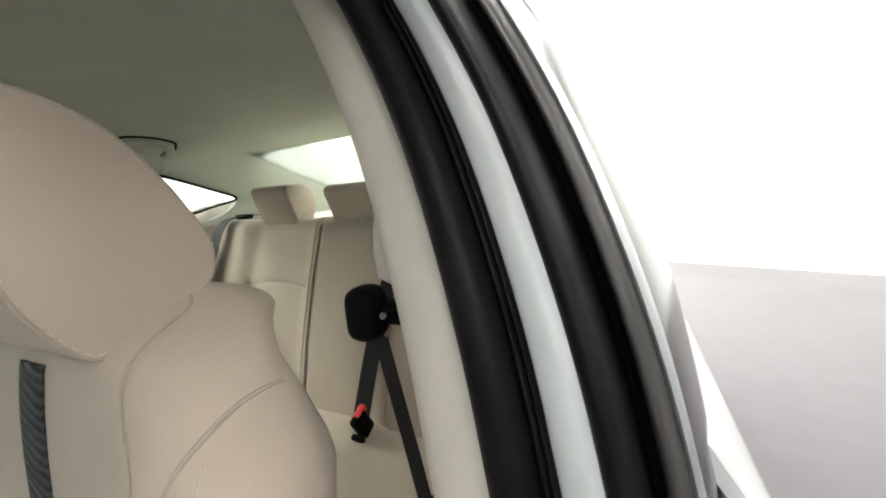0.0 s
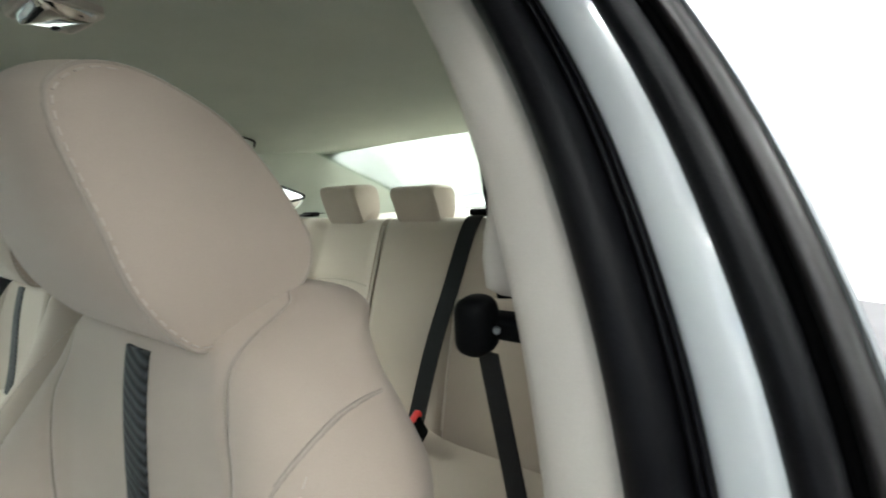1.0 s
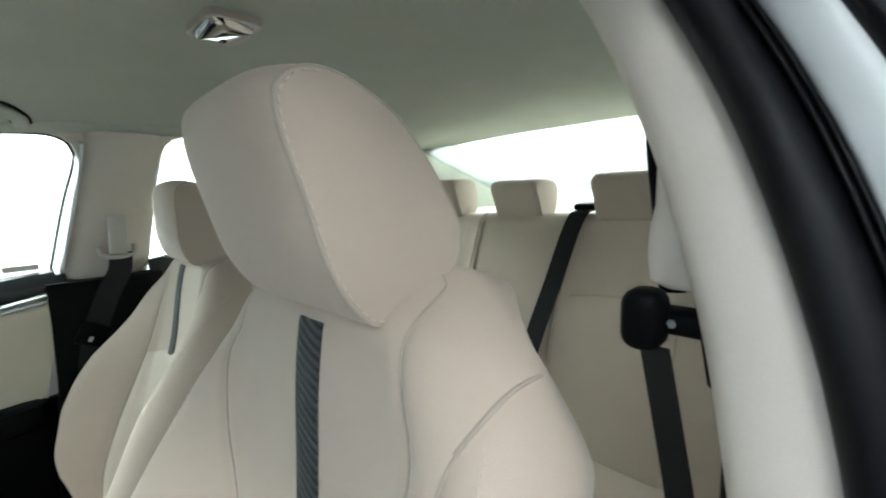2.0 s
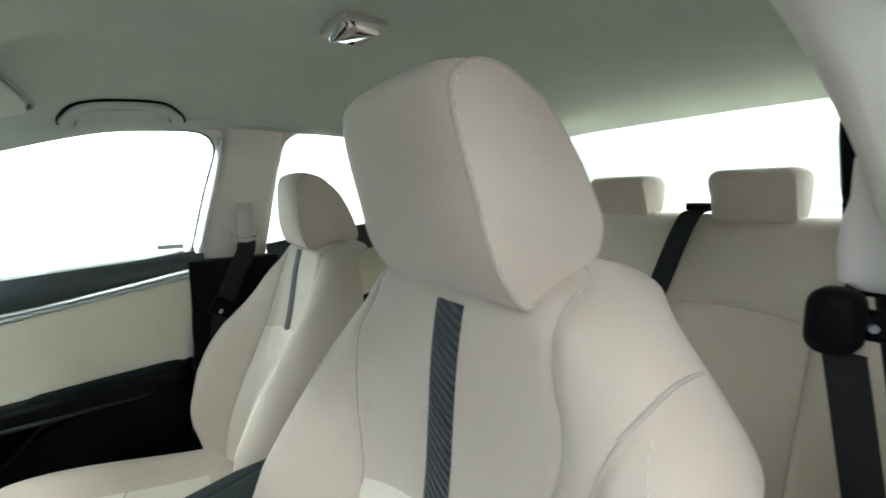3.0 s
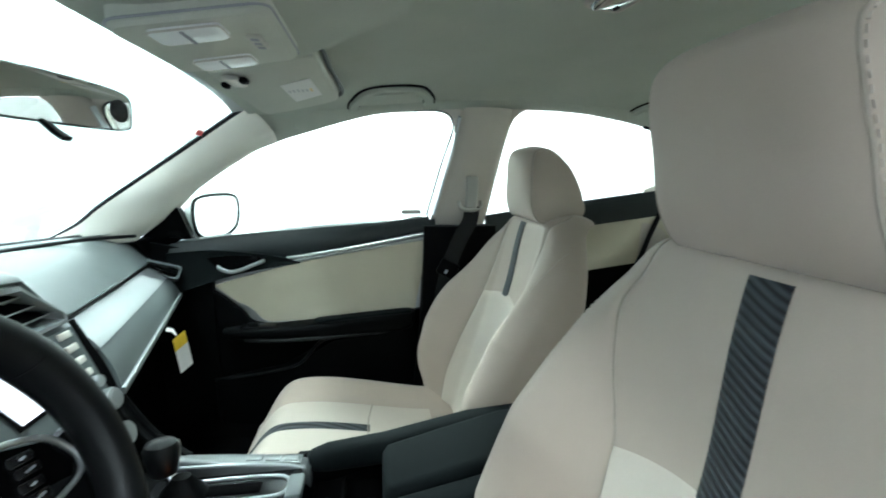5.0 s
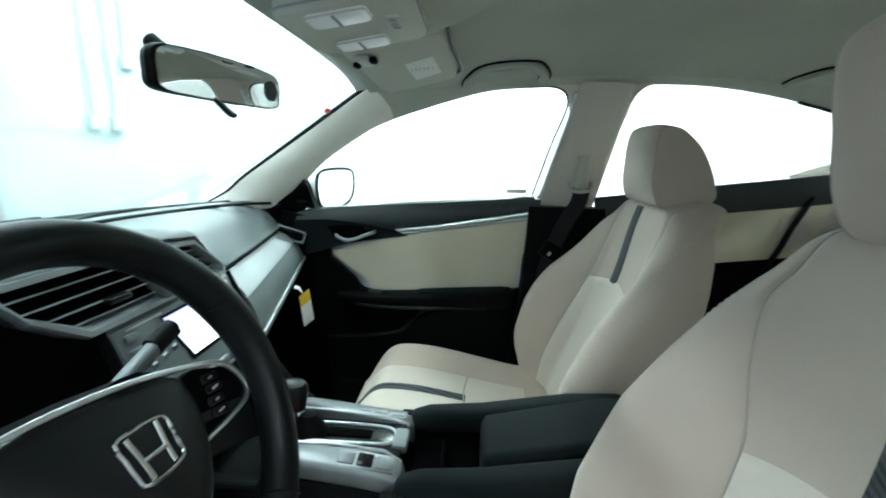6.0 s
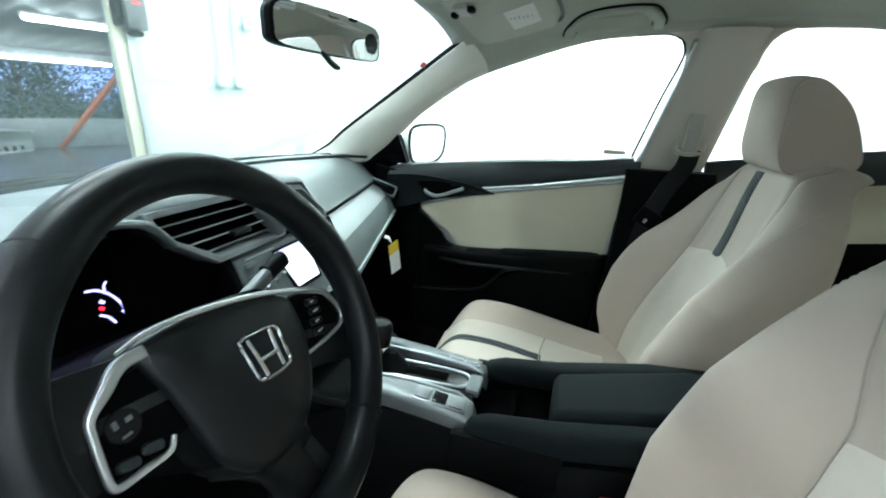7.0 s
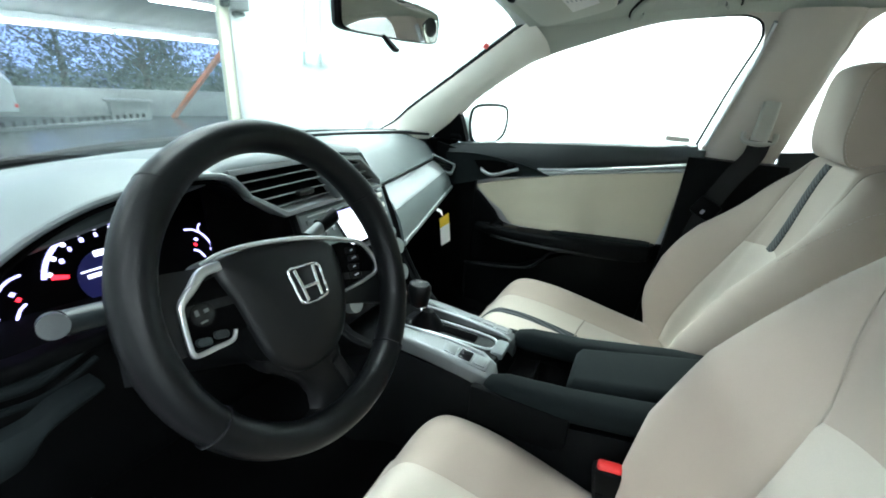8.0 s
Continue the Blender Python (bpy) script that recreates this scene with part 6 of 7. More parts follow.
    # lower spoke
    low_rows = [(-0.060, -0.062, 0.044), (-0.052, -0.078, 0.044), (-0.030, -0.090, 0.043), (-0.014, -0.103, 0.044), (-0.006, -0.118, 0.050), (-0.006, -0.134, 0.058), (-0.034, -0.150, 0.074)]
    low = part("lower_spoke", loft([[boss(a + (b - a) * q, v, n) for q, n in ((0.0, -0.014), (0.02, -0.006), (0.10, 0.0), (0.30, 0.0045), (0.6, 0.006), (0.88, 0.003), (0.98, -0.004), (1.0, -0.014))] for a, v, b in low_rows]), LEATHER, w)
    part("spoke_slot", block((0.016, 0.006, 0.038), tuple(boss(0.034, -0.107, 0.0045)), 0.004, 2, Matrix.Rotation(-tilt, 4, "X") @ Matrix.Rotation(radians(-14), 4, "Y")), HUB, low)
    part("column", sweep([at(0, -0.01, -0.02), at(0, -0.01, -0.08), at(0, -0.02, -0.26)], rounded(0.15, 0.11, 0.04), (0, 0, 1)), BLACK, w, "black steering column shroud")
    return w


steering_wheel()


def stalks():
    s = thing("wiper_stalk", "black wiper control stalk on the steering column", "control stalk", (-0.30, 0.66, 0.88))
    # arm greyer than the black grip: the light on it is in the colour
    part("arm", sweep(catmull([(-0.31, 0.655, 0.868), (-0.25, 0.658, 0.887), (-0.205, 0.660, 0.900)], 5), rounded(0.014, 0.017, 0.006)), DASH, s)
    part("grip", sweep([(-0.235, 0.660, 0.892), (-0.203, 0.660, 0.901)], rounded(0.018, 0.021, 0.008)), BLACK, s)
    for k in range(3):
        part("ring_mark", sweep([(-0.262 + 0.014 * k, 0.637, 0.887 + 0.003 * k), (-0.257 + 0.014 * k, 0.637, 0.888 + 0.003 * k)], rounded(0.003, 0.006, 0.001)), RAIL, s)
    q = thing("light_stalk", "black light control stalk with a round knob", "control stalk", (-0.46, 0.64, 0.89))
    # this arm is lightened too, for the light on its top
    part("arm", sweep(catmull([(-0.45, 0.655, 0.872), (-0.50, 0.652, 0.888), (-0.540, 0.650, 0.896)], 5), rounded(0.020, 0.020, 0.008)), DOOR_RAIL, q)
    part("end_knob", sweep(catmull([(-0.543, 0.660, 0.894), (-0.549, 0.640, 0.902), (-0.552, 0.630, 0.906)], 4), circle(0.0100, 18), (1, 0, 0.1)), DOOR_RAIL, q, "round end knob")
    return s


stalks()


# ================= centre console =================
def console():
    c = thing("centre_console", "black centre console with silver rails and padded armrest", "console", (0, 0.4, 0.31))
    body = []
    for y, top, w in ((0.80, 0.60, 0.115), (0.70, 0.605, 0.112), (0.62, 0.606, 0.096), (0.45, 0.595, 0.090), (0.425, 0.560, 0.094), (0.40, 0.560, 0.096), (0.30, 0.580, 0.104), (0.10, 0.62, 0.108), (0.02, 0.60, 0.106), (-0.02, 0.52, 0.10)):
        body.append([(-w - 0.012, y, 0.31), (-w - 0.006, y, max(top - 0.05, 0.545)), (-w + 0.010, y, top), (w - 0.010, y, top), (w + 0.006, y, max(top - 0.05, 0.545)), (w + 0.012, y, 0.31)])
    part("body", loft(body), BLACK, c, "black console body")
    for s in (-1, 1):
        rail = []
        for y, w, z, o in ((0.645, 0.016, 0.640, 0.070), (0.62, 0.030, 0.640, 0.068), (0.56, 0.038, 0.636, 0.064), (0.50, 0.042, 0.630, 0.062), (0.45, 0.043, 0.623, 0.062), (0.432, 0.041, 0.616, 0.062), (0.426, 0.030, 0.606, 0.062)):
            rail.append([(s * o + a, y, z - 0.014 + b - 0.22 * s * a) for a, b in rounded(w, 0.034, 0.008)])
        r = part("side_rail", loft(rail), RAIL, c, "satin silver console rail")
        m = Matrix.Rotation(radians(6), 4, "X") @ Matrix.Rotation(radians(12 * s), 4, "Y")
        part("switch_plate", block((0.030, 0.092, 0.004), (s * 0.063, 0.485, 0.6295), 0.002, 2, m), RAIL, r)
        for k in range(3):
            part("switch", block((0.022, 0.024, 0.005), (s * 0.063, 0.456 + 0.029 * k, 0.6285 + 0.003 * k), 0.002, 2, m), GLOSSBLACK if (s < 0 and k == 1) else RAIL, r)
        part("inner_edge", tube([(s * 0.046, 0.63, 0.640), (s * 0.042, 0.54, 0.640), (s * 0.041, 0.46, 0.632), (s * 0.046, 0.432, 0.618)], 0.003), SILVER, r)
    gate = part("shift_gate", block((0.090, 0.22, 0.012), (0.0, 0.545, 0.618), 0.005), GLOSSBLACK, c, "gloss black shift gate")
    part("gate_slot", block((0.020, 0.14, 0.006), (0.006, 0.56, 0.624), 0.002), CARPET, gate)
    part("gate_trim", tube(catmull([(0.030, 0.60, 0.625), (0.030, 0.50, 0.625), (0.020, 0.455, 0.625), (-0.012, 0.455, 0.625), (-0.018, 0.50, 0.625), (-0.020, 0.60, 0.625)], 5), 0.003), SILVER, gate)
    part("shift_light", block((0.006, 0.006, 0.003), (-0.030, 0.592, 0.626), 0), SHIFT_LIGHT, gate, "small orange light")
    part("end_cap", block((0.050, 0.026, 0.016), (0.0, 0.440, 0.622), 0.006), DASH, gate)
    lev = part("shift_lever", sweep([(0.006, 0.60, 0.615), (0.012, 0.622, 0.662)], circle(0.009, 12)), CHROME, c, "chrome shift lever")
    prof = [(0.655, 0.012), (0.660, 0.017), (0.672, 0.019), (0.686, 0.0215), (0.698, 0.022), (0.707, 0.018), (0.711, 0.010), (0.7115, 0.002)]
    part("shift_knob", loft([[(0.014 + r * 0.95 * math.cos(a), 0.628 + r * 1.15 * math.sin(a), z) for a in [2 * math.pi * j / 20 for j in range(20)]] for z, r in prof]), LEATHER, lev, "black shift knob")
    part("gaiter", loft([[(0.004 + r * math.cos(a), 0.60 + r * 1.3 * math.sin(a), z) for a in [2 * math.pi * j / 16 for j in range(16)]] for z, r in ((0.620, 0.030), (0.634, 0.023), (0.650, 0.013), (0.657, 0.010))]), BLACK, lev)
    part("lever_button", block((0.008, 0.007, 0.014), (0.034, 0.616, 0.690), 0.002), CHROME, lev)
    for s in (-1, 1):
        part("tray_wall", block((0.016, 0.17, 0.075), (s * 0.102, 0.37, 0.572), 0.005), BLACK, c)
    tray = part("tray", block((0.130, 0.115, 0.02), (0.0, 0.362, 0.570), 0.006), CARPET, c, "black storage tray")
    part("tray_divider", block((0.10, 0.008, 0.02), (0.0, 0.37, 0.584), 0.003), CARPET, tray)
    for s in (-1, 1):
        padl = []
        for y, w, hgt, z in ((0.436, 0.024, 0.016, 0.604), (0.428, 0.038, 0.034, 0.606), (0.40, 0.044, 0.044, 0.610), (0.30, 0.048, 0.048, 0.618), (0.15, 0.050, 0.050, 0.646), (0.06, 0.050, 0.050, 0.652), (0.02, 0.040, 0.038, 0.645), (0.005, 0.026, 0.02, 0.64)):
            padl.append([(s * 0.084 + a, y, z + b) for a, b in rounded(w, hgt, 0.017)])
        part("side_pad", loft(padl), BLACK_SOFT, c, "soft black side pad")
    lid = []
    for y, z, w in ((0.306, 0.618, 0.09), (0.305, 0.634, 0.108), (0.296, 0.645, 0.118), (0.20, 0.668, 0.122), (0.10, 0.692, 0.122), (0.06, 0.696, 0.118), (0.042, 0.688, 0.105), (0.036, 0.675, 0.08)):
        lid.append([(0.0 + a, y, z - 0.019 + b) for a, b in rounded(w, 0.042, 0.015)])
    part("armrest_lid", loft(lid), BLACK_SOFT, c, "padded black armrest lid")
    return c


console()


# ================= mirror, visor, roof fittings =================
def rear_view_mirror():
    c = Vector((0.043, 0.717, 1.191))
    m = thing("rear_view_mirror", "black framed rear-view mirror on the windscreen", "mirror", c)
    R = Matrix.Translation(c) @ Matrix.Rotation(radians(-11), 4, "Z") @ Matrix.Rotation(radians(1.2), 4, "X")
    out = catmull([(-0.122, 0.022, 0), (-0.09, 0.031, 0), (0.0, 0.034, 0), (0.09, 0.031, 0), (0.124, 0.022, 0), (0.127, -0.005, 0), (0.118, -0.026, 0), (0.06, -0.030, 0), (-0.06, -0.030, 0), (-0.118, -0.026, 0), (-0.126, -0.005, 0)], 4, True)
    part("shell", loft([[R @ Vector((p.x * s, d, p.y * s)) for p in out] for s, d in ((1.0, 0.0), (1.02, 0.006), (0.98, 0.02), (0.75, 0.032), (0.4, 0.036))]), BLACK, m, "black mirror shell")
    part("glass", loft([[R @ Vector((p.x * s, d, p.y * s)) for p in out] for s, d in ((0.95, -0.0015), (0.95, 0.001))]), MIRROR, m, "mirror glass")
    part("day_night_tab", sweep(catmull([R @ Vector((-0.02, 0.004, -0.028)), R @ Vector((-0.015, -0.008, -0.042)), R @ Vector((-0.012, -0.018, -0.050))], 4), rounded(0.022, 0.007, 0.003)), BLACK, m)
    part("stem", sweep([R @ Vector((-0.03, 0.03, 0.008)), (0.0, 0.785, 1.225), (0.0, 0.80, 1.238)], circle(0.012, 12)), BLACK, m)
    part("side_sensor", sweep([R @ Vector((0.10, 0.010, 0.0)), R @ Vector((0.10, -0.003, 0.0))], circle(0.017, 16), (0, 0, 1)), GLOSSBLACK, m)
    return m


rear_view_mirror()


def side_mirror():
    m = thing("side_mirror", "white door mirror with bright glass outside the window", "mirror", (0.82, 0.86, 0.95))
    out = catmull([(0.745, 0.985, 0), (0.765, 1.022, 0), (0.86, 1.030, 0), (0.945, 1.022, 0), (0.965, 0.985, 0), (0.95, 0.925, 0), (0.90, 0.898, 0), (0.82, 0.893, 0), (0.765, 0.910, 0), (0.748, 0.945, 0)], 4, True)
    cx, cz = 0.855, 0.96

    def at(p, s, d):
        x = cx + (p.x - cx) * s
        return (x, 0.86 - 0.28 * (x - 0.70) + d, cz + (p.y - cz) * s)
    part("shell", loft([[at(p, s, d) for p in out] for s, d in ((1.0, 0.0), (1.04, 0.01), (1.02, 0.05), (0.85, 0.085), (0.5, 0.10))]), WHITE_PAINT, m, "white painted shell")
    part("rim", tube([at(p, 1.0, -0.001) for p in out], 0.0052, 8, True), BLACK, m)
    part("glass", loft([[at(p, 0.96, d) for p in out] for d in (-0.002, 0.001)]), MIRROR, m, "mirror glass")
    part("foot", block((0.07, 0.05, 0.03), (0.745, 0.885, 0.925), 0.01), BLACK, m)
    return m


side_mirror()


def sun_visor():
    v = thing("sun_visor", "beige sun visor folded up, with a printed label", "sun visor", (0.30, 0.50, 1.26))

    def z(x, y):
        return 1.262 - 0.15 * (x - 0.30) - 0.12 * (y - 0.45)
    out = catmull([(0.137, 0.404, 0), (0.22, 0.393, 0), (0.30, 0.383, 0), (0.345, 0.382, 0), (0.366, 0.397, 0), (0.391, 0.457, 0), (0.412, 0.525, 0), (0.405, 0.546, 0), (0.36, 0.556, 0), (0.25, 0.568, 0), (0.172, 0.578, 0), (0.162, 0.560, 0), (0.146, 0.47, 0)], 4, True)
    cx, cy = 0.26, 0.48
    part("flap", loft([[(cx + (p.x - cx) * s, cy + (p.y - cy) * s, z(cx + (p.x - cx) * s, cy + (p.y - cy) * s) + d) for p in out] for s, d in ((0.96, 0.016), (0.99, 0.010), (1.0, 0.002), (0.99, -0.004), (0.97, -0.007), (0.94, -0.008))]), VISOR, v, "beige cloth visor flap")
    # dark tube draws the shadow between visor and headliner
    part("edge_shade", tube(catmull([(x, y, z(x, y) + 0.006) for x, y in ((0.141, 0.47), (0.131, 0.399), (0.22, 0.387), (0.30, 0.377), (0.348, 0.375), (0.371, 0.394), (0.397, 0.457), (0.419, 0.525), (0.410, 0.552))], 6), 0.0042, 6), GREYBOX, v, "dark tube for the shade along the folded edge")
    lab = part("label", loft([[(x, y, z(x, y) - 0.0105 + d) for x, y in ((0.242, 0.4785), (0.217, 0.4225), (0.305, 0.4115), (0.335, 0.4665))] for d in (0.0006, 0.0)]), PAPER, v, "white printed label")
    for k in range(6):
        y = 0.447 + 0.008 * (k - 2.5)
        part("print_bar", block((0.040 - 0.006 * (k % 3), 0.0022, 0.0004), (0.276, y, z(0.276, y) - 0.0110), 0), GREY_INK if k else YELLOW, lab)
    part("pivot_clip", block((0.062, 0.026, 0.010), (0.205, 0.545, 1.2545), 0.005), PALE_PLASTIC, v)
    part("clip_hook", block((0.020, 0.013, 0.010), (0.213, 0.562, 1.2485), 0.005, 3), BLACK, v)
    part("clip_hook", block((0.022, 0.015, 0.010), (0.193, 0.527, 1.2535), 0.005, 3), BLACK, v)
    return v


sun_visor()


def grab_handle(s, y0, y1):
    g = thing("grab_handle", "beige folded grab handle on the roof rail", "grab handle", (s * 0.55, (y0 + y1) / 2, 1.28), "grab handles")
    m = (y0 + y1) / 2

    def zz(y, x):
        return roof_z(x, y)
    xo = 0.575

    def u_line(inset, drop):
        pts = [(xo, y1 + 0.016 - inset), (xo - 0.035, y1 + 0.010 - inset), (0.487 + inset, y1 - 0.016 - inset), (0.470 + inset, y1 - 0.048), (0.465 + inset, m), (0.470 + inset, y0 + 0.048), (0.487 + inset, y0 + 0.016 + inset), (xo - 0.035, y0 - 0.010 + inset), (xo, y0 - 0.016 + inset)]
        return catmull([(s * x, y, zz(y, x) - drop) for x, y in pts], 6)
    part("grip", sweep(u_line(0.013, 0.006), rounded(0.024, 0.014, 0.005)), HEADLINE, g)
    # two dark tubes draw the shadow outline outside and inside the grip
    part("dark_outline", tube(u_line(0.0, 0.001), 0.0035, 6), BLACK, g, "dark line for the shade round the grip")
    part("inner_shade", tube(u_line(0.028, 0.002), 0.0022, 6), GREYBOX, g)
    part("recess", loft([[(s * x, y, zz(y, x) - d) for x, y in ((0.510, m - 0.060), (0.510, m + 0.060), (0.566, m + 0.066), (0.566, m - 0.066))] for d in (-0.004, 0.004)]), HEADLINE, g)
    for y in (y0, y1):
        part("mount", block((0.02, 0.026, 0.014), (s * xo, y, zz(y, xo) - 0.002), 0.005), HEADLINE, g)
    return g


grab_handle(1, 0.165, 0.36)
grab_handle(1, -0.62, -0.45)


def dome_lamp():
    d = thing("dome_lamp", "diamond-shaped roof lamp with a glossy chromed cover", "lamp", (0.018, -0.052, 1.365))
    zc = 1.366

    def at(a, b, dz):
        return Vector((0.018 + a, -0.052 + b, zc + dz))
    shape = catmull([(-0.048, 0.030, 0), (-0.015, 0.036, 0), (0.020, 0.037, 0), (0.046, 0.035, 0), (0.054, 0.0, 0), (0.058, -0.028, 0), (0.030, -0.034, 0), (-0.010, -0.036, 0), (-0.046, -0.035, 0), (-0.050, -0.002, 0)], 3, True)
    part("bezel", loft([[at(p.x * s, p.y * s, dz) for p in shape] for s, dz in ((1.0, 0.006), (1.0, -0.006), (0.90, -0.007), (0.84, -0.002))], True, False), TRIM_BEIGE, d, "beige surround")
    ridge = Vector((0.046, 0.035, 0)).normalized()
    rings = []
    for s, dz in ((0.0, -0.002), (0.1, -0.006), (0.4, -0.011), (0.75, -0.0145), (1.0, -0.015)):
        rings.append([at(*((p * (1 - s) + ridge * p.dot(ridge) * s * 0.85) * 0.84).xy, dz) for p in shape])
    part("lens", loft(rings), CHROME, d, "glossy ridged lamp cover")
    part("switch", block((0.014, 0.010, 0.008), tuple(at(0.022, -0.004, -0.012)), 0.003), GLOSSBLACK, d)
    return d


dome_lamp()


def overhead_console():
    o = thing("overhead_console", "beige overhead console with map lamps and buttons", "overhead console", (0.0, 0.50, 1.28))

    def shell(u, v):
        y = 0.26 + 0.345 * v
        k = 2 * u - 1
        w = 0.075 + 0.16 * ease(v, 0.0, 0.65)
        x = k * w
        drop = 0.018 * ease(v, 0.0, 0.5) * (1 - 0.5 * ease(v, 0.75, 1.0)) * (1 - ease(abs(k), 0.55, 1.0)) + 0.004
        return (x, y, min(roof_z(x, y), 1.31 - 0.06 * v + 0.02) - drop)
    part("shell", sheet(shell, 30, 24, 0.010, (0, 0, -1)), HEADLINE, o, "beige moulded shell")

    def at(a, b, dz):
        return Vector((a - 0.018, 0.495 + b, 1.2565 - 0.17 * b + dz))
    plate = rounded(0.192, 0.158, 0.018, 4)
    part("plate", loft([[at(a * s, b * s, dz) for a, b in plate] for s, dz in ((1.0, 0.02), (1.0, -0.002), (0.96, -0.006))]), VISOR, o, "smooth pale plate")
    # thin grey tube stands for the shadow along the plate's edge
    part("plate_shade_line", tube([at(a * 1.015, b * 1.015, 0.001) for a, b in plate], 0.0014, 6, True), GREY_INK, o)
    for s in (-1, 1):
        lens = rounded(0.044, 0.072, 0.007, 3)
        part("map_lamp", loft([[at(s * 0.058 + a * q, 0.010 + b * q, dz) for a, b in lens] for q, dz in ((1.0, -0.002), (1.0, -0.0095), (0.9, -0.011))]), LAMP_LENS, o, "clear map lamp lens")
        part("lamp_rim", tube([at(s * 0.058 + a, 0.010 + b, -0.0095) for a, b in lens], 0.0011, 6, True), PALE_PLASTIC, o)
        part("lamp_switch", block((0.040, 0.003, 0.002), tuple(at(s * 0.058, 0.012, -0.0115)), 0), GREY_INK, o, "thin grey switch line")
    for k in range(3):
        b = part("button", block((0.0145, 0.018, 0.005), tuple(at(-0.026 + 0.016 * k, -0.048, -0.008)), 0.002), PALE_PLASTIC, o)
        part("button_mark", block((0.008, 0.009, 0.001), tuple(at(-0.026 + 0.016 * k, -0.048, -0.0108)), 0), GREY_INK, b)
    return o


overhead_console()


def glove_tag():
    t = thing("price_tag", "yellow and white hang tag on a white string", "tag", (0.43, 0.745, 0.74))
    part("string", ribbon([(0.366, 0.772, 0.757), (0.371, 0.762, 0.752), (0.378, 0.758, 0.738)], 0.009, 0.0012, (0, 0.5, 1)), PAPER, t)
    b, a = Vector((0.384, 0.742, 0.746)), Vector((0.374, 0.764, 0.728))
    dn = Vector((0.010, -0.006, -0.085))
    part("yellow_head", loft([[p + Vector((0, d, 0)) for p in (a, b, b + dn * 0.34, a + dn * 0.34)] for d in (0, 0.0015)]), YELLOW, t, "yellow top of the card")
    part("card", loft([[p + Vector((0, d, 0)) for p in (a + dn * 0.34, b + dn * 0.34, b + dn, a + dn)] for d in (0, 0.0015)]), PAPER, t, "white lower card")
    return t


glove_tag()
rs = tagged(link("windscreen_sticker", block((0.035, 0.001, 0.014), (0.545, 0.735, 1.196), 0, 1, Matrix.Rotation(radians(33), 4, "X")), RED), "small red sticker on the windscreen edge", "sticker")
wp = thing("windscreen_wiper", "black wiper arm resting at the windscreen base", "wiper", (-0.2, 1.24, 0.90))
part("arm", sweep(catmull([(-0.42, 1.20, 0.915), (-0.20, 1.262, 0.925), (0.02, 1.275, 0.922)], 6), rounded(0.012, 0.010, 0.003)), BLACK, wp)
part("blade", tube(catmull([(-0.35, 1.235, 0.925), (-0.12, 1.285, 0.93), (0.25, 1.295, 0.926)], 6), 0.006), RUBBER, wp)
tagged(link("bonnet", sheet(lambda u, v: ((2 * u - 1) * 0.74, 1.27 + 0.85 * v - 0.10 * (2 * u - 1) ** 2, 0.872 - 0.12 * v - 0.06 * v * v - 0.03 * (2 * u - 1) ** 2), 20, 14, 0.01, (0, 0, 1)), WHITE_PAINT), "white painted car bonnet", "car body", "", "structure")

# ================= garage gate and yard =================
g = thing("gate_post", "yellowish steel gate track at the side of the opening", "gate post", room(GATE_R, V_FRONT - 0.1, 0), "", "structure", car=False)
part("track", room_block(GATE_R - 0.06, GATE_R + 0.02, V_FRONT - 0.10, V_FRONT - 0.01, 0, 2.75), POST, g, "yellowish track")
part("rail", room_block(GATE_R + 0.02, GATE_R + 0.055, V_FRONT - 0.13, V_FRONT - 0.02, 0, 2.75), GALV, g, "galvanised rail")
part("jamb", room_block(GATE_R + 0.055, GATE_R + 0.16, V_FRONT - 0.06, V_FRONT - 0.01, 0, 2.75), WALL_GREEN_DIM, g)
mb = thing("gate_motor", "grey gate motor box on the wall", "motor", room(GATE_R + 0.10, V_FRONT, 1.75), car=False)
part("housing", room_block(GATE_R + 0.0, GATE_R + 0.15, V_FRONT - 0.26, V_FRONT - 0.14, 1.56, 1.84, 0.02), GREYBOX, mb)
part("drive", room_block(GATE_R - 0.05, GATE_R + 0.02, V_FRONT - 0.20, V_FRONT - 0.01, 1.58, 1.88, 0.02), BLACK, mb, "black drive unit")
part("lower_bracket", room_block(GATE_R + 0.03, GATE_R + 0.12, V_FRONT - 0.22, V_FRONT - 0.01, 1.52, 1.555, 0.01), BLACK, mb)
part("name_plate", room_block(GATE_R + 0.05, GATE_R + 0.11, V_FRONT - 0.265, V_FRONT - 0.258, 1.74, 1.76, 0), RED, mb, "small red mark")


def conduit(u, z0, z1):
    c = thing("conduit", "pale green-white electrical conduit with a small box", "conduit", room(u, V_FRONT, z0), "wall conduits", car=False)
    part("pipe", tube([room(u, V_FRONT - 0.025, z0), room(u, V_FRONT - 0.025, z1)], 0.013), WALL_GREEN_DIM, c)
    part("box", room_block(u - 0.05, u + 0.05, V_FRONT - 0.06, V_FRONT, z0 - 0.12, z0, 0.01), WALL_GREEN_DIM, c)


conduit(GATE_R + 0.80, 1.30, 2.5)
conduit(GATE_R + 0.98, 1.30, 2.5)
conduit(GATE_R + 1.12, 1.85, 2.8)
sw = thing("wall_switch", "small grey wall switch beside the gate", "switch", room(GATE_R + 0.05, V_FRONT, 1.05), car=False)
part("plate", room_block(GATE_R + 0.06, GATE_R + 0.10, V_FRONT - 0.085, V_FRONT - 0.05, 1.04, 1.15, 0.008), GALV, sw)

# the yard: roof over the drive, wall, trees
can = thing("canopy", "grey corrugated canopy roof over the drive", "canopy", room(-2, 10, 2.75), "", "structure", car=False)


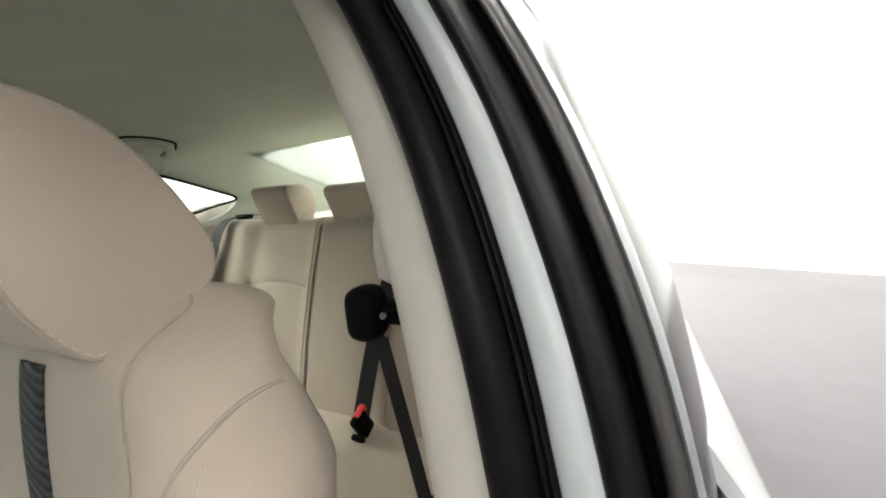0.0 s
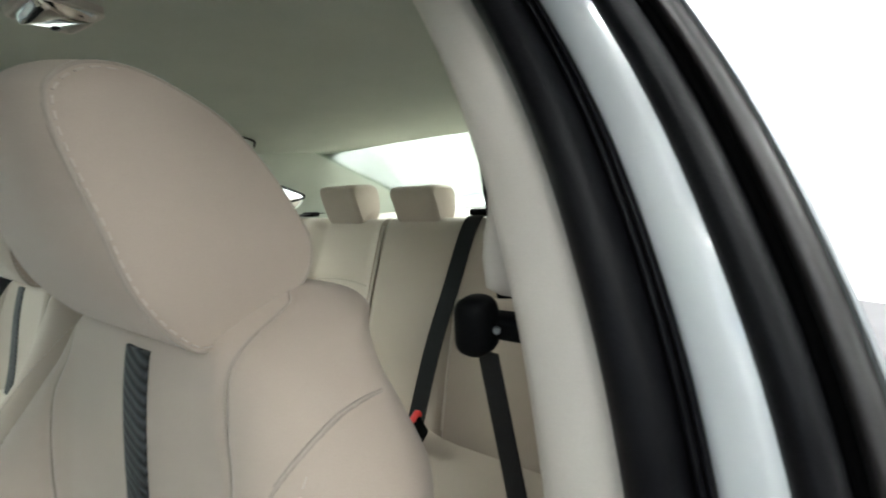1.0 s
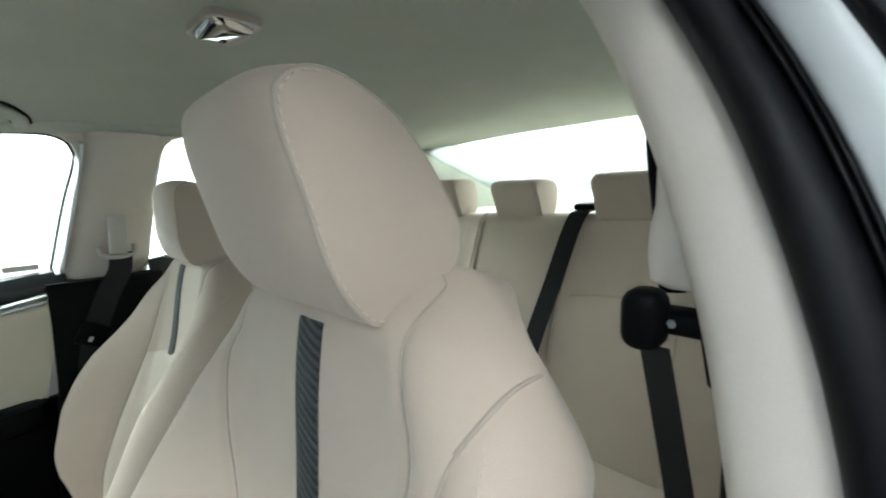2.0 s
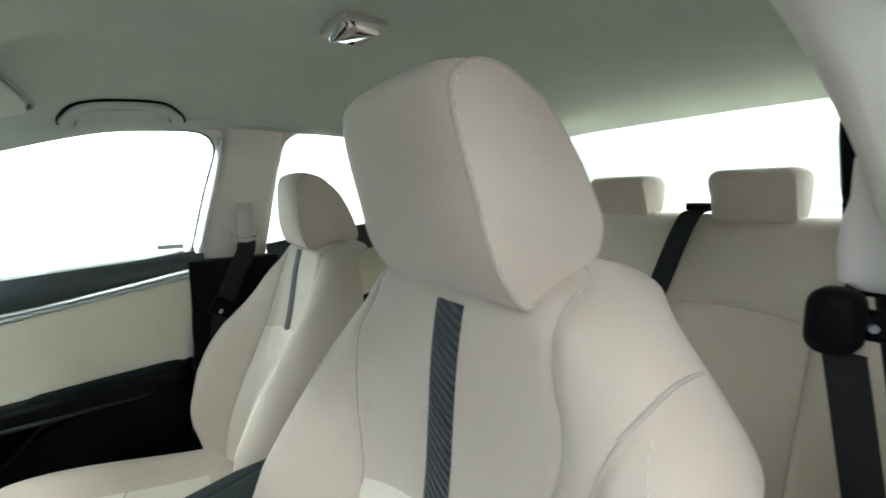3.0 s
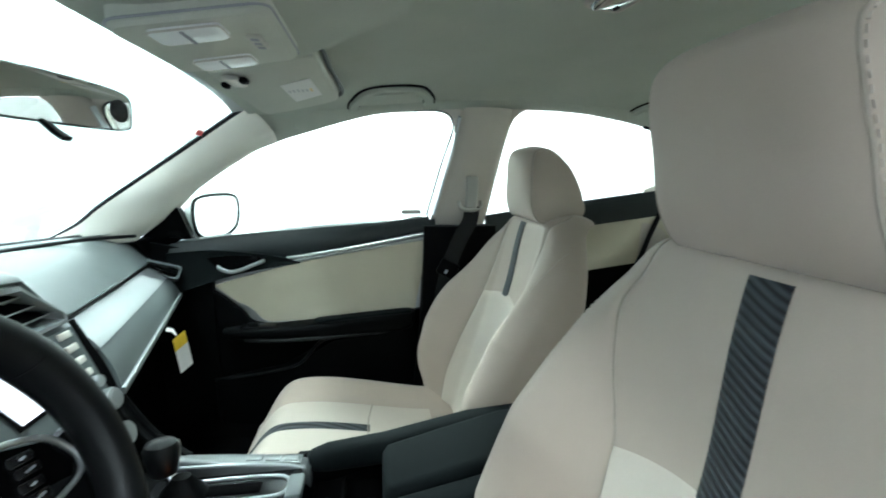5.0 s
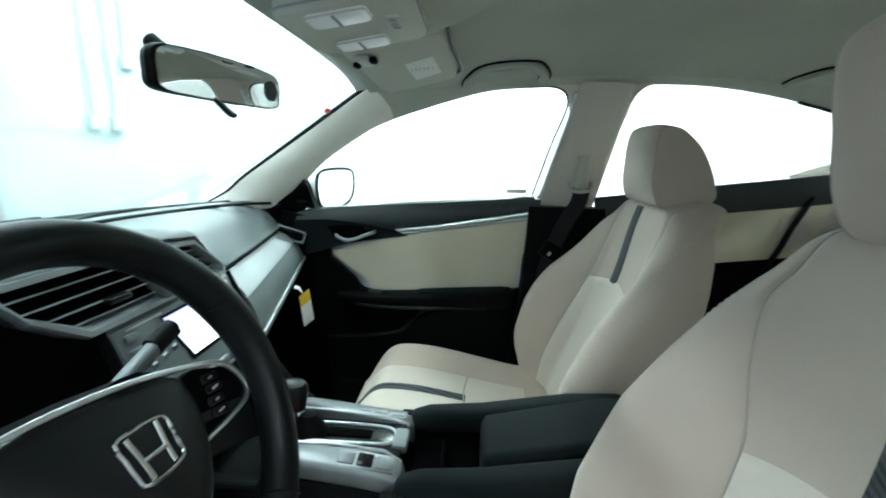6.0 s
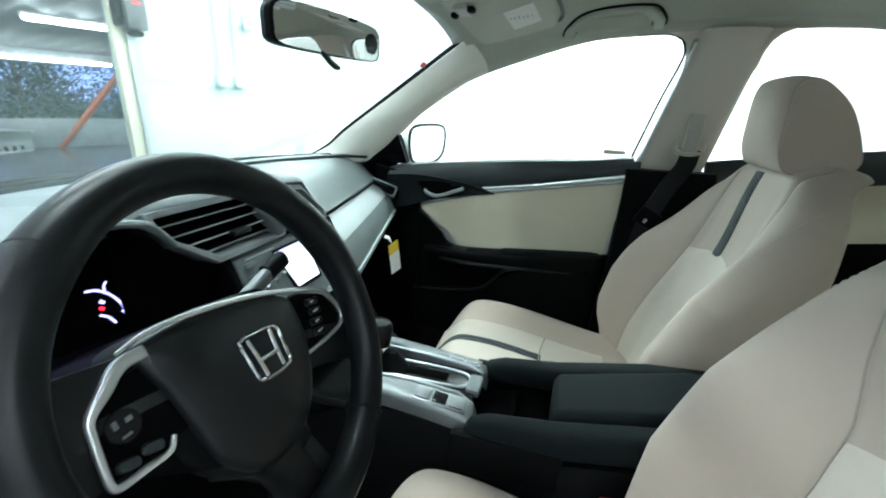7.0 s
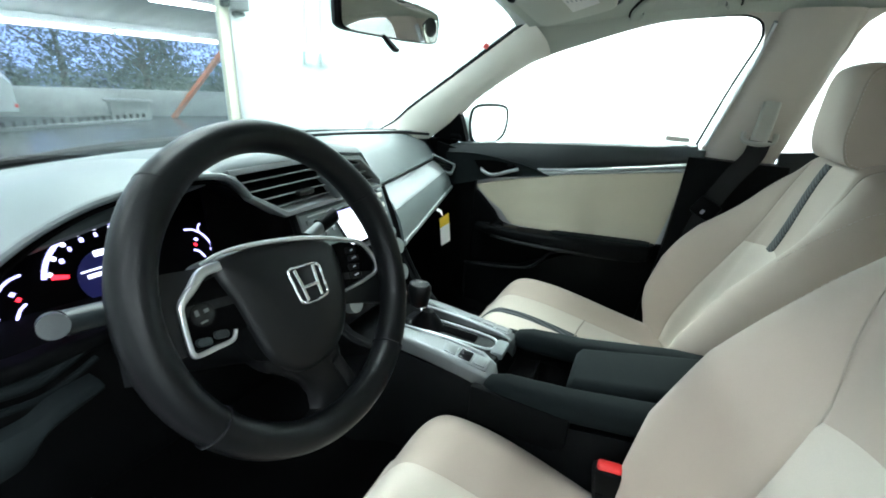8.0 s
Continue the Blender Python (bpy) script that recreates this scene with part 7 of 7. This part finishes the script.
def ribs(u, v):
    a = -9 + 14 * u
    return room(a, V_FRONT + 0.25 + 8.2 * v, 2.15 - 0.25 * v + 0.03 * math.sin(a * 2 * math.pi / 0.4) + 0.02 * v)


part("sheeting", sheet(ribs, 280, 2, 0.004, (0, 0, -1)), CANOPY, can)
part("beam", room_block(-9, 5, 12.6, 12.8, 1.66, 1.92), CANOPY, can)
for u in (-6.0, 4.6):
    part("post", room_block(u - 0.08, u + 0.08, 12.62, 12.78, -0.2, 1.7), GALV, can)
for u, v in ((-4.6, 8.0), (-1.2, 8.0), (1.9, 8.0), (-6.3, 12.3), (-4.2, 12.3), (-2.1, 12.3), (0.0, 12.3), (2.1, 12.3)):
    tube_light(u, v, 1.98 if v < 10 else 1.72, 2.05, True, 4.5, 0.028)
setting("backdrop", room_block(-120, 120, 90, 90.5, -2, 60, 0), DUSK, "blue overcast dusk sky behind the trees")
setting("yard_wall", room_block(-30, 30, 14.0, 14.3, -0.3, 0.46, 0.02), CONCRETE, "low grey concrete yard wall")
bl = thing("concrete_block", "grey concrete block standing before the yard wall", "concrete block", room(1.2, 13.4, -0.2), car=False)
part("slab", room_block(0.72, 1.68, 13.1, 13.7, 0.20, 0.26, 0.02), CONCRETE, bl)
part("body", room_block(0.80, 1.62, 13.2, 13.7, -0.2, 0.20, 0.02), CONCRETE, bl)
ob = thing("orange_beam", "orange painted beam leaning beside the gate", "beam", room(2.18, 13.6, -0.2), car=False)
part("beam", sweep([room(2.18, 13.6, -0.2), room(2.95, 11.0, 1.65)], rounded(0.10, 0.10, 0.01)), ORANGE, ob)
pk = thing("parked_car", "white parked car outside the gate", "car", room(-2.6, 12.2, -0.2), car=False)
prof = [(-0.9, 0.35), (-0.9, 0.85), (-0.8, 1.0), (-0.45, 1.42), (0.9, 1.42), (1.6, 0.95), (2.4, 0.85), (2.5, 0.4)]
body = loft([[room(-1.70 - a, 11.4 + b, -0.2 + z * (1 if 0.05 < b < 1.65 else 0.93)) for a, z in prof] for b in (0.0, 0.12, 0.3, 1.4, 1.58, 1.7)])
part("body", body, WHITE_PAINT, pk)
part("rear_lamp", room_block(-0.84, -0.79, 11.38, 11.56, 0.20, 0.26, 0.01), RED, pk, "red rear lamp")
for a in (0.0, 1.75):
    for b in (0.06, 1.64):
        part("wheel", sweep([room(-1.75 - a, 11.4 + b - 0.09, 0.11), room(-1.75 - a, 11.4 + b + 0.09, 0.11)], circle(0.31, 20), (0, 0, 1)), RUBBER, pk)


def tree(u, v, h, seed):
    rnd = random.Random(seed)
    base = room(u, v, -0.2)
    t = thing("tree", "leafy green tree behind the yard wall", "tree", base, "trees behind the yard wall", car=False)
    limbs = [sweep(catmull([base, base + Vector((0.1, 0.05, h * 0.4)), base + Vector((-0.05, 0.1, h * 0.95))], 4), circle(0.12, 8), (1, 0, 0.01), scale=lambda k: 1 - 0.8 * k)]
    for k in range(7):
        a = rnd.uniform(0, 6.28)
        z = h * rnd.uniform(0.3, 0.75)
        p = base + Vector((0, 0, z))
        limbs.append(sweep([p, p + Vector((math.cos(a) * h * 0.22, math.sin(a) * h * 0.22, h * 0.14)), p + Vector((math.cos(a) * h * 0.34, math.sin(a) * h * 0.34, h * 0.24))], circle(0.04, 6), (0.01, 0.02, 1), scale=lambda k: 1 - 0.7 * k))
    part("trunk", joined(limbs), BARK, t)
    vs, fs = [], []
    for c in range(170):
        top = rnd.random() ** 2.2
        a, r = rnd.uniform(0, 6.28), h * (0.50 - 0.30 * top) * rnd.random() ** 0.5
        q = Vector((math.cos(a) * r, math.sin(a) * r, h * (0.14 + 1.0 * top)))
        for k in range(44):
            p = q + Vector((rnd.gauss(0, 0.28), rnd.gauss(0, 0.28), rnd.gauss(0, 0.22)))
            d1 = Vector((rnd.uniform(-1, 1), rnd.uniform(-1, 1), rnd.uniform(-0.6, 0.6))).normalized() * rnd.uniform(0.035, 0.08)
            d2 = d1.cross(Vector((rnd.uniform(-1, 1), rnd.uniform(-1, 1), 1))).normalized() * d1.length * 0.5
            n = len(vs)
            vs += [p - d1, p + d2, p + d1, p - d2]
            fs.append((n, n + 1, n + 2, n + 3))
    me = bpy.data.meshes.new("crown")
    me.from_pydata([tuple(base + v - origin(t)) for v in vs], [], fs)
    me.materials.append(GREEN)
    cr = new("crown", me)
    cr.parent = t
    cr["kind"] = "stuff"


for k in range(11):
    tree(-9 + 1.5 * k + (k * 37 % 5) * 0.15, 16.0 + (k * 53 % 7) * 0.45, 2.3 + (k * 29 % 5) * 0.3, k)


# low pickets along the kerb before the yard wall
def low_fence():
    f = thing("low_fence", "low row of dark short pickets along the yard kerb", "fence", room(0.2, 12.2, -0.2), car=False)
    part("kerb", sweep([room(-5.0, 8.4, -0.17), room(-0.8, 11.4, -0.17), room(1.5, 13.05, -0.17)], rounded(0.16, 0.07, 0.02)), CONCRETE, f, "low concrete kerb")
    first = None
    for k in range(34):
        p = room(-3.4 + 4.8 * k / 33, 9.55 + 3.42 * k / 33, -0.12)
        if first is None:
            first = part("picket", block((0.05, 0.05, 0.16), tuple(p), 0.01), TYRE, f, "short dark picket")
            start = p
        else:
            o = new("picket", first.data)
            o.parent = f
            o.location = p - start
    return f


low_fence()
